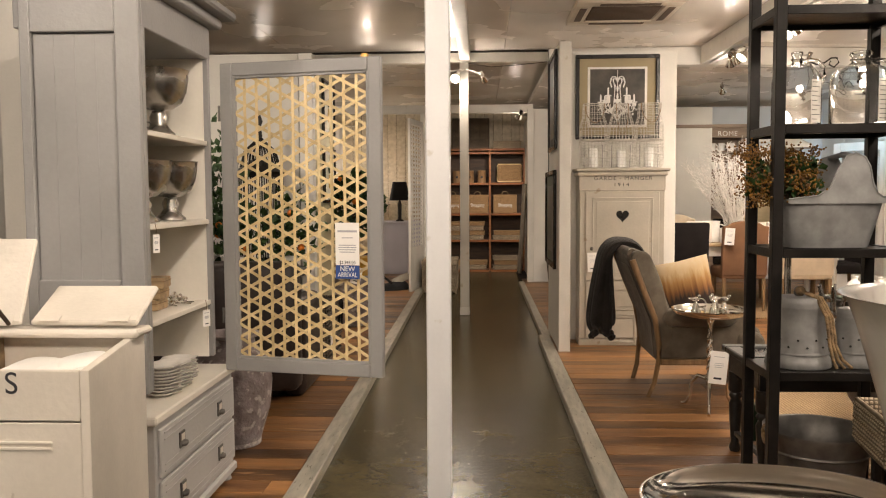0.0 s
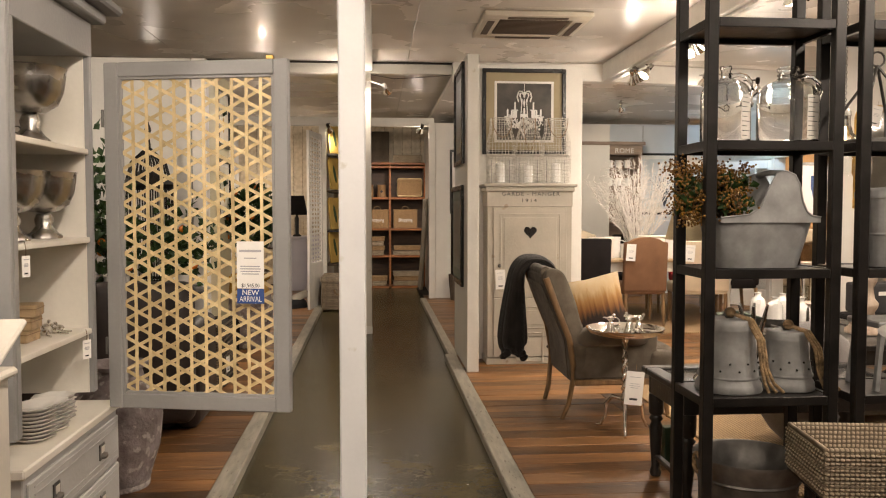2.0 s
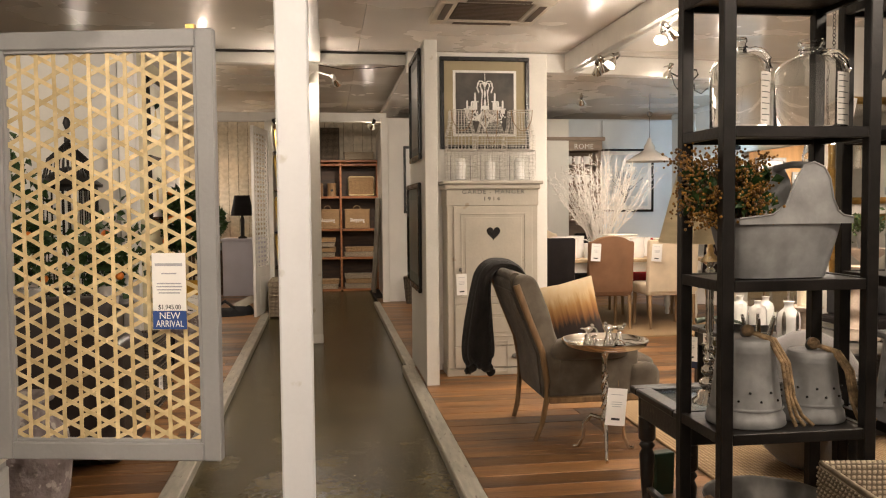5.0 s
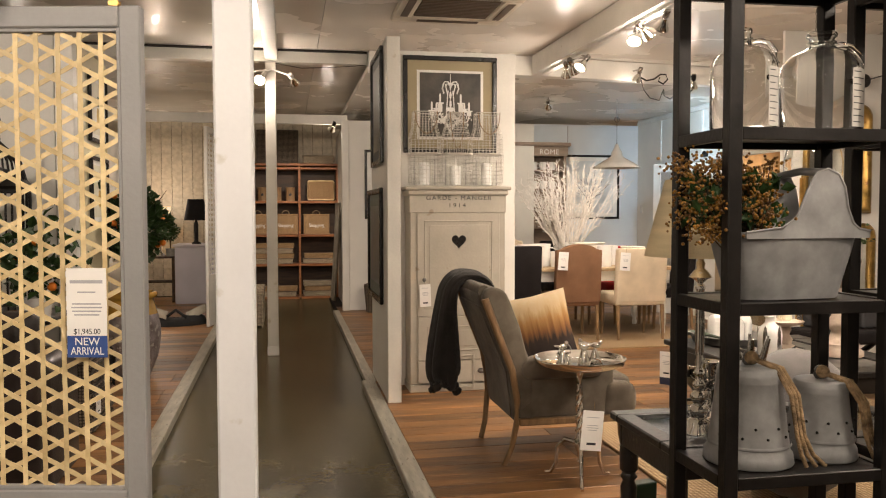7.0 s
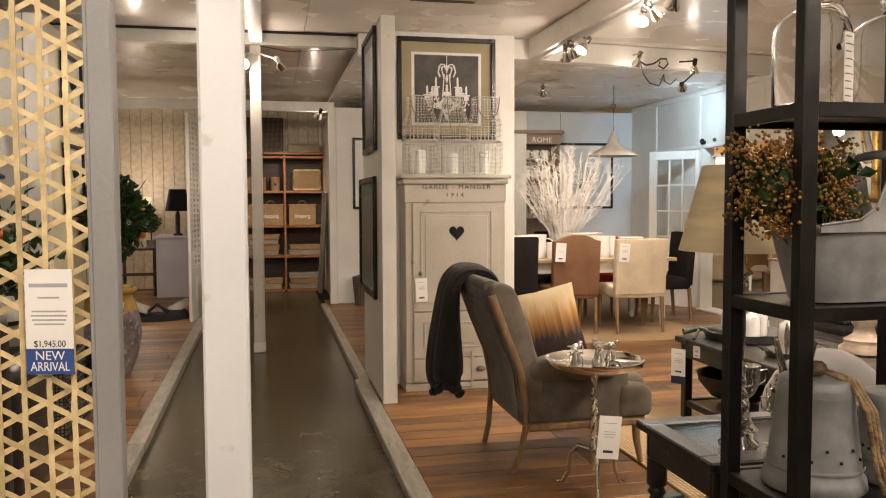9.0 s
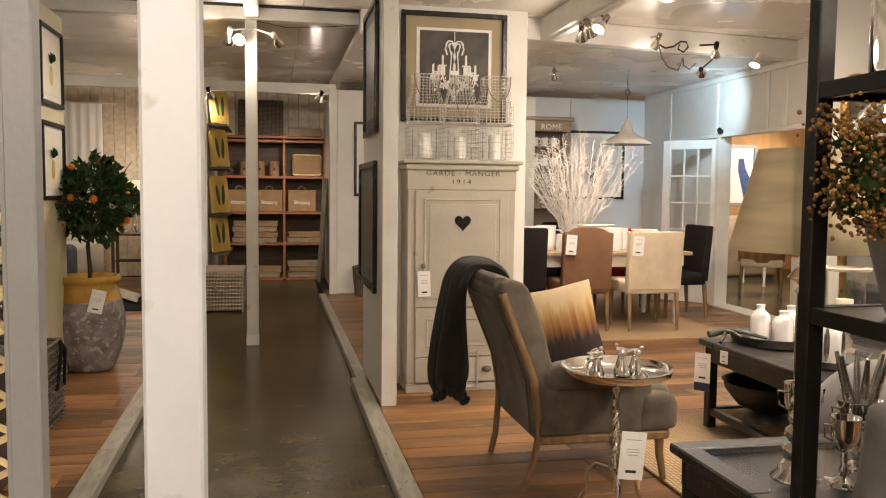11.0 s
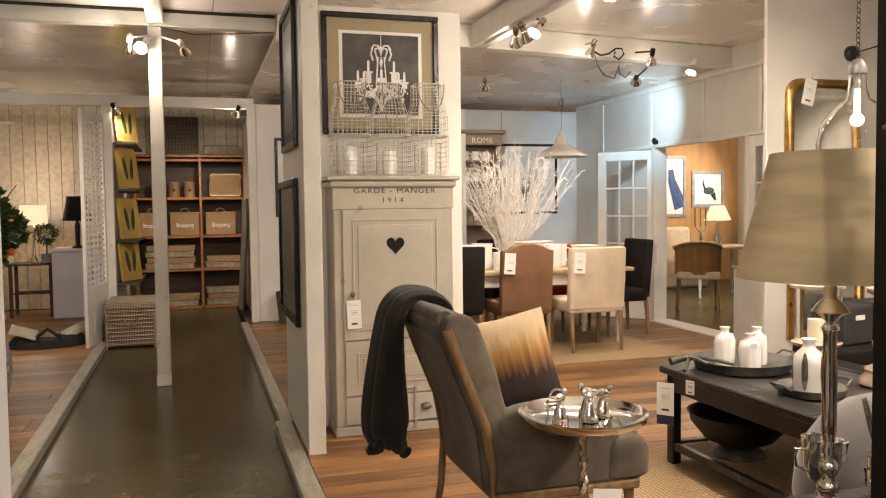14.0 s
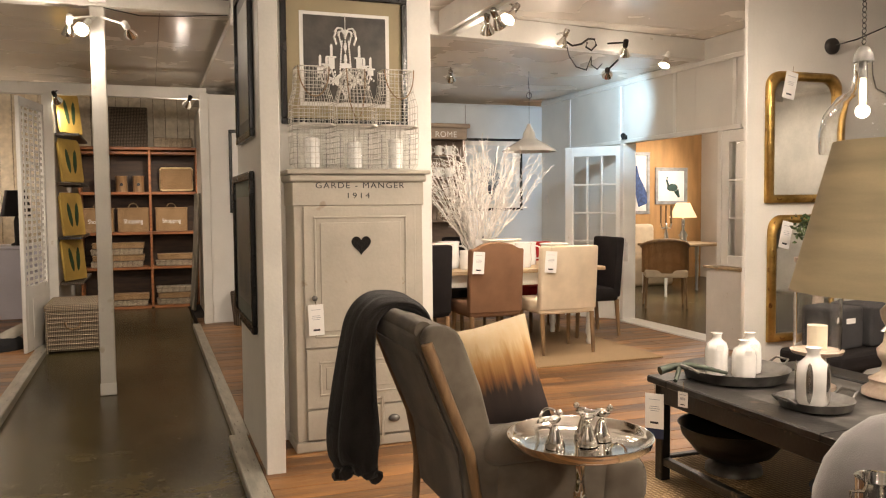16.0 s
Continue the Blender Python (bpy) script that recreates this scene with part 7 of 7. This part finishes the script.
ot = thing("orange_tree", "small orange tree with glossy leaves and ripe fruit", "tree", -1.17, 5.5, .66)
part("trunk", tube([(0, 0, -.02), (.01, 0, .12), (-.005, .01, .3), (.01, 0, .45)], .02, 8, None, .014), twig_mat, ot, "", True)
rng = random.Random(17)
lb = bmesh.new()
for k in range(16):
    a, e = rng.uniform(0, 6.28), rng.uniform(.1, .35)
    tube([(0, 0, .33 + .008 * k), (e * .5 * math.cos(a), e * .5 * math.sin(a), .42 + .02 * k), (e * math.cos(a), e * math.sin(a), .42 + .035 * k)], .008, 5, lb, .003)
part("branching", lb, twig_mat, ot)
def crown(r):
    d = Vector((r.gauss(0, 1), r.gauss(0, 1), r.gauss(0, .8))).normalized()
    k = r.uniform(.35, 1.0) ** .6 * (1 + .18 * math.sin(5 * d.x + 3) * math.cos(4 * d.z))
    return Vector((d.x * .31 * k, d.y * .31 * k, .65 + d.z * .30 * k)), d
part("crown", leaves(1700, crown, .062, 18, None, 1.45), leaf_mat, ot, "dense glossy dark leaves")
for k in range(30):
    p, d = crown(rng)
    q = Vector((0, 0, .65)) + (p - Vector((0, 0, .65))).normalized() * rng.uniform(.28, .335)
    part("orange", ball(*q, rng.uniform(.022, .03), 2), fruit_mat, ot, "ripe orange", True)
mo = lathe([(0, 0), (.15, 0), (.12, .035), (0, .05)], 24)
part("moss", mo, jute, ot, "dry moss", True)
bk = thing("wicker_basket", "tall dark wicker basket with leather strap handles", "basket", -1.3, 3.85, .04, 0)
part("body", box(-.27, .25, -.3, .3, 0, .46, .03), dark_wicker, bk)
for i in range(10):
    part("weaver", tube([(.255 + .006 * (1 if (q + i) % 2 else -1), -.3 + .6 * q / 18, .03 + i * .043) for q in range(19)], .013, 6), dark_wicker, bk, "", True)
part("rim", tube([(-.26, -.29, .46), (.245, -.29, .46), (.245, .29, .46), (-.26, .29, .46), (-.26, -.29, .46)], .018, 7), dark_wicker, bk, "", True)
part("strap", tube([(.27, .1, .2), (.285, .16, .42), (.27, .2, .47), (.285, .24, .42), (.27, .27, .2)], .01, 6), black_fabric, bk, "dark strap")
price_tag(-1.02, 3.62, .28, 0, 0, 80, .07, .12)

# birdcage table behind the woven door
bt2 = thing("display_table", "dark round display table behind the hutch", "table", -1.72, 3.72, .04)
part("top", lathe([(0, .70), (.5, .70), (.51, .72), (.5, .74), (0, .74)], 40), black_wood, bt2, "", True)
part("column", lathe([(0, 0), (.25, 0), (.22, .04), (.06, .1), (.07, .5), (.12, .68), (0, .70)], 24), black_wood, bt2, "", True)
bc = thing("birdcage", "tall black wire birdcage with a domed top", "birdcage", -1.68, 3.98, .781)
bc.scale = (1.1, 1.1, 2.12)
for k in range(30):
    a = 2 * math.pi * k / 30
    cb = bmesh.new()
    tube([(.17 * math.cos(a), .17 * math.sin(a), 0), (.17 * math.cos(a), .17 * math.sin(a), .36), (.12 * math.cos(a), .12 * math.sin(a), .46), (0, 0, .52)], .0048, 5, cb)
    part("bar", cb, black_metal, bc)
part("crown_plate", lathe([(0, .37), (.2, .37), (.205, .378), (.15, .40), (.06, .43), (0, .44)], 28), black_metal, bc, "flared black crown", True)
for z in (.02, .18, .36):
    part("hoop", lathe([(.166, z), (.174, z), (.174, z + .01), (.166, z + .01)], 32, None, True), black_metal, bc)
part("finial", lathe([(0, .51), (.02, .52), (.01, .56), (.025, .58), (0, .62)], 14), black_metal, bc, "", True)
for k, (x, y) in enumerate(((-1.3, 3.4), (-1.95, 3.4), (-1.72, 3.28))):
    t = thing("potted_plant", "small leafy plant in a white pot with orange fruit", "plant", x, y, .781, 0, group="plants on the display table")
    part("pot", lathe([(0, 0), (.07, 0), (.09, .14), (.08, .14), (0, .12)], 20), ceramic, t, "", True)
    part("crown", leaves(420 if k == 1 else 260, lambda r: ((r.gauss(0, .12), r.gauss(0, .11), (.6 if k == 1 else .34) + r.gauss(0, .2 if k == 1 else .12)), (r.uniform(-1, 1), r.uniform(-1, 1), r.uniform(-.2, 1))), .075, 40 + k, None, 1.4), leaf_mat, t)
    for q in range(4):
        part("fruit", ball(.09 * math.cos(q * 1.7), .09 * math.sin(q * 1.7) - .02, (.3 if k == 1 else .2) + .09 * q, .028, 2), fruit_mat, t, "orange fruit", True)
leather = mat("dark_leather", (.03, .02, .017), .4, var=.2, scale=8, bump=.2)
sf = thing("leather_sofa", "dark brown leather sofa seen from behind", "sofa", -1.80, 2.6, .04)
part("backrest", box(-.85, .82, -.38, -.2, .08, .92, .06), leather, sf, "", True)
part("seat", box(-.7, .67, -.199, .4, .0, .44, .06), leather, sf, "", True)
for s in (-1, 1):
    part("arm", box(s * .76 - .09, s * .76 + .06, -.195, .42, .0, .66, .06), leather, sf, "", True)
for s in (-.4, .4):
    part("cushion", moved(cushion(.5, .18, .45), pose(s, -.1, .68, -12)), brown_fabric, sf, "brown loose cushion", True)
ur = thing("stone_urn", "mottled stone jar standing behind the hutch", "urn", -1.16, 1.42, .04)
part("jar", lathe([(0, 0), (.13, 0), (.15, .03), (.2, .2), (.215, .34), (.2, .45), (.13, .54), (.12, .575)], 40), rough_pot, ur, "", True)
part("rim", lathe([(.1205, .5755), (.15, .59), (.152, .605), (.13, .6), (.105, .57), (.1, .5), (0, .48)], 40), rough_pot, ur, "worn flared rim", True)
part("foot_ring", lathe([(.132, .0), (.15, .002), (.152, .022), (.148, .026)], 40), rough_pot, ur, "", True)

# ---- desk with open bins ----
dk2 = thing("grain_bin", "distressed off-white bin counter with open lids", "bin counter", -.79, -.92, .02)
dk2.scale = (1, .55, 1)
part("side", moved(slab([(.0, .0), (.62, .0), (.62, .96), (.46, .96), (.0, .925)], -.012, .012, .003), pose(-.012, 0, 0, 0, 0, 90)), off_white, dk2)
part("front", box(-1.3, -.026, .0, .022, .795, .925, .003), off_white, dk2)
part("lower_front", box(-1.3, -.026, .006, .026, .03, .79, .003), off_white, dk2)
pf_ = bmesh.new()
for zz in (.735, .72):
    box(-1.3, -.10, -.004, .0055, zz, zz + .008, .002, pf_)
part("front_moulding", pf_, off_white, dk2)
part("back", box(-1.3, -.026, .598, .618, .03, .95, .003), off_white, dk2)
part("bottom", box(-1.3, -.026, .03, .597, .03, .05, .003), off_white, dk2)
part("bin_floor", box(-1.3, -.026, .023, .597, .80, .82, .002), oak, dk2)
part("divider", slab([(.023, .82), (.59, .82), (.59, .95), (.46, .95), (.023, .92)], -.01, .01, .002), pale_oak, dk2, "bare pine divider", at=pose(-.42, 0, 0, 0, 0, 90))
part("rear_top", box(-1.32, .02, .46, .64, .962, .985, .008), off_white, dk2, "rear ledge")
letters("S", .08, ink, dk2, pose(-.20, -.001, .865), label="dark stencilled letter")
letters("A", .08, ink, dk2, pose(-.29, -.001, .865), label="dark stencilled letter")
for cx_, tilt in ((-.145, 16), (-.48, 52)):
    l = part("lid", box(-.155, .155, 0, .30, 0, .018, .006), off_white, dk2, "raised off-white lid", at=pose(cx_, .50, .992, tilt))
    for s in (-.1, .1):
        part("lid_hinge", box(s - .03, s + .03, -.012, .03, .0185, .022, .001), off_white, l, "painted hinge")
rng = random.Random(2)
for k in range(7):
    t = thing("folded_napkin", "crumpled white cloth napkin in the bin", "napkin", -.80 - .13 - .04 * (k % 3), -.775 + .04 * (k // 3), .88 + .006 * k, rng.uniform(0, 90), group="napkins")
    part("cloth", moved(cushion(.2, .05, .16, 8), pose(0, 0, 0, 90 + rng.uniform(-8, 8), rng.uniform(-8, 8), 0)), print_white, t, "", True)

# near tray, white urn and trailing plants at the entrance
nt_ = thing("tray_table", "large silver oval tray table by the entrance", "side table", .80, -1.22, 0)
part("tray", moved(lathe([(0, .72), (.22, .722), (.262, .74), (.275, .752), (.281, .752), (.268, .733), (.225, .712), (0, .71)], 56), Matrix.Diagonal((1, .78, 1, 1))), silver, nt_, "", True)
part("pedestal", lathe([(0, .0), (.16, 0), (.14, .03), (.03, .08), (.025, .3), (.04, .36), (.025, .42), (.03, .68), (.08, .71), (0, .712)], 28), silver, nt_, "", True)
pd2 = thing("pedestal", "white plaster plinth by the entrance", "plinth", .895, -1.78, 0.0)
part("plinth", box(-.11, .11, -.11, .11, 0, .77, .01), ceramic, pd2)
wu = thing("ceramic_urn", "tall white ceramic urn with ribbed lip", "urn", .895, -1.78, .772)
part("urn", lathe([(0, 0), (.12, 0), (.13, .02), (.1, .06), (.105, .12), (.15, .3), (.185, .42), (.2, .46), (.21, .465), (.185, .46), (.13, .3), (0, .1)], 40), ceramic, wu, "", True)
t = thing("dried_grass", "tuft of pale dried grass in the white urn", "plant", .91, -1.78, 1.1)
gbm = bmesh.new()
rng = random.Random(6)
for k in range(60):
    a = rng.uniform(0, 6.28)
    tube([(0, 0, 0), (.06 * math.cos(a), .06 * math.sin(a), .14), (.12 * math.cos(a), .12 * math.sin(a), .18 + rng.uniform(-.02, .06))], .0022, 4, gbm, .001)
part("grass", gbm, rattan, t)
t = thing("hanging_plant", "trailing green leaves hanging from the ceiling near the entrance", "plant", .80, -1.5, 1.74)
part("leaves", leaves(190, lambda r: ((r.uniform(-.06, .24), r.uniform(-.1, .1), r.uniform(-.0, .14)), (r.uniform(-1, 1), r.uniform(-1, .4), r.uniform(-1, .4))), .05, 51), leaf_light, t)
part("hanging_pot", lathe([(0, .06), (.08, .06), (.11, .2), (.1, .2), (0, .18)], 24), zinc, t, "", True, pose(.09, 0, 0))
part("hanger", tube([(.09, 0, .18), (.09, 0, 1.256)], .004, 5), dark_cable, t)
t = thing("flower_stem", "leafy sprig with dried flowers by the bin counter", "plant", -1.06, -1.02, 1.0)
part("leaves", leaves(26, lambda r: ((r.uniform(-.06, .02), r.uniform(-.05, .05), .48 + r.uniform(-.05, .06)), (1, r.uniform(-1, .4), r.uniform(-.4, .4))), .09, 61), leaf_mat, t)
part("stem", tube([(-.05, .3, .03), (-.04, 0, .3), (-.02, 0, .5)], .006, 6), twig_mat, t)

# ---- room beyond the doors ----
def cane_chair(x, y, rz):
    t = thing("cane_chair", "oak tub chair with cane sides and striped seat", "chair", x, y, .03, rz, group="chairs in the next room")
    part("seat", box(-.27, .27, -.25, .27, .40, .5, .03), cream_fabric, t)
    out = bmesh.new()
    rows = []
    for q in range(13):
        a = radians(-10 + 200 * q / 12)
        rows.append([out.verts.new((.3 * math.cos(a), .28 * math.sin(a), z)) for z in (.46, .78 + .1 * math.sin(radians(max(0, min(180, -10 + 200 * q / 12)))))])
    for r0, r1 in zip(rows, rows[1:]):
        out.faces.new((r0[0], r1[0], r1[1], r0[1]))
    bmesh.ops.solidify(out, geom=out.faces[:], thickness=.02)
    part("cane_back", out, tan_wicker, t)
    part("top_rail", tube([(.3 * math.cos(radians(-10 + 200 * q / 12)), .28 * math.sin(radians(-10 + 200 * q / 12)), .79 + .1 * math.sin(radians(max(0, min(180, -10 + 200 * q / 12))))) for q in range(13)], .022, 7), oak, t, "", True)
    for sx in (-1, 1):
        for sy in (-1, 1):
            part("leg", tube([(sx * .24, sy * .22, .42), (sx * .26, sy * .24, 0)], .02, 6, None, .013), oak, t)
    return t


cane_chair(6.7, 9.0, 150)
ft = thing("side_table", "pale oak side table in the next room", "table", 7.83, 10.18, .03)
part("top", box(-.55, .55, -.35, .35, .72, .76, .008), pale_oak, ft)
for sx in (-1, 1):
    for sy in (-1, 1):
        turned_leg(ft, sx * .48, sy * .28, .72, cream, .03)
nl = thing("table_lamp", "silver lamp with a pleated cream shade, lit", "lamp", 7.88, 10.23, .791)
part("stem", lathe([(0, 0), (.09, 0), (.05, .05), (.07, .12), (.02, .2), (.03, .3), (.015, .42), (0, .42)], 20), silver, nl, "", True)
part("shade", lathe([(.2, .38), (.1, .6), (.098, .6), (.198, .38)], 28, None, True), lit_shade, nl, "glowing cream shade", True)
glow(7.88, 10.23, 1.45, 22, WARM, .06)
for k, (x, y) in enumerate(((7.48, 10.08), (7.61, 10.28))):
    t = thing("candelabra", "silver candelabra with tall dark candles", "candelabra", x, y, .791, 0, group="candelabras")
    part("stem", lathe([(0, 0), (.06, 0), (.02, .05), (.03, .1), (.012, .2), (.02, .3), (0, .31)], 18), silver, t, "", True)
    for s in (-1, 0, 1):
        part("arm", tube([(0, 0, .24), (s * .07, 0, .22), (s * .09, 0, .3)], .008, 6), silver, t)
        part("candle", tube([(s * .09, 0, .3), (s * .09, 0, .56)], .01, 8), oak, t)
hb = thing("hydrangea_bunch", "cream hydrangea heads in a basket", "flowers", 6.45, 9.95, .03)
part("stand", lathe([(0, 0), (.15, 0), (.13, .6), (.18, .78), (0, .78)], 20), wicker, hb, "", True)
fbm = bmesh.new()
rng = random.Random(14)
for k in range(9):
    c = Vector((rng.gauss(0, .11), rng.gauss(0, .1), .92 + rng.gauss(0, .05)))
    for _ in range(40):
        d = Vector((rng.gauss(0, 1), rng.gauss(0, 1), rng.gauss(0, 1))).normalized() * .08
        ball(*(c + d), .018, 1, fbm)
part("blooms", fbm, print_white, hb, "cream blooms")
sb = thing("sofa", "cream linen sofa against the ochre wall", "sofa", 7.6, 11.7, .03)
part("back", box(-.9, .9, .15, .35, .3, 1.0, .07), cream_fabric, sb, "", True)
part("seat", box(-.9, .9, -.4, .149, .0, .5, .06), cream_fabric, sb, "", True)
for s in (-1, 1):
    part("arm", box(s * 1.0 - .09, s * 1.0 + .09, -.4, .35, .15, .66, .06), cream_fabric, sb, "", True)
hs_ = thing("horse_statue", "dark horse statue by the glazed door", "statue", 5.9, 6.3, .03)
part("statue", tube([(0, 0, 0), (0, 0, .9), (.02, 0, 1.1), (-.04, 0, 1.3), (-.1, 0, 1.38), (-.16, 0, 1.3)], .07, 8, None, .03), black_metal, hs_, "", True)
hl = thing("table_lamp", "lamp with a cream shade near the glazed door", "lamp", 6.2, 6.45, .03)
part("stem", lathe([(0, 0), (.12, 0), (.1, .03), (.02, .06), (.02, 1.35), (0, 1.35)], 20), silver, hl, "", True)
part("shade", lathe([(.22, 1.32), (.11, 1.6), (.108, 1.6), (.218, 1.32)], 28, None, True), lit_shade, hl, "glowing cream shade", True)
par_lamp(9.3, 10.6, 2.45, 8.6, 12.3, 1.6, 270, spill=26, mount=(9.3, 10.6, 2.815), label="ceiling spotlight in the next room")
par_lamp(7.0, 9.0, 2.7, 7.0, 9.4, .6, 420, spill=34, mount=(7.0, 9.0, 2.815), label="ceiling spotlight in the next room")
# added lamp out of view, so the gilt mirrors reflect a bright wall
par_lamp(8.0, -.4, 2.86, 9.8, -.4, 1.2, 240, degrees=110, spill=14, mount=(8.0, -.4, 2.999), label="unseen chrome spotlight, added to brighten the mirrored far wall")

# small fittings on the door wall and the blue panel
cl = thing("clip_lamp", "small black clip lamp on the door lintel", "spotlight", 5.44, 8.03, 2.175)
part("head", moved(lathe([(0, .07), (.02, .065), (.03, .0), (.026, .0), (0, .03)], 18), pose(0, 0, 0, 0, 110, 20)), black_metal, cl, "", True)
part("clip", box(-.01, .055, -.012, .012, -.05, .0, .003), black_metal, cl)
sw = thing("wall_switch", "white plastic switch plate on the door wall", "switch", 5.497, 10.02, 1.46)
part("plate", box(-.012, 0, -.04, .04, -.06, .06, .004), ceramic, sw)
part("rocker", box(-.017, -.0125, -.015, .015, -.025, .025, .002), ceramic, sw)
structure("wall_dining_joint", box(4.355, 4.367, 10.194, 10.199, .3, 2.728, 0), grey_ink, "thin joint between the blue wall panels", "trim")
structure("wall_dining_cap", box(3.19, 5.52, 10.185, 10.315, 2.731, 2.748, .003), blue_wall, "pale cap along the blue wall panel", "trim")
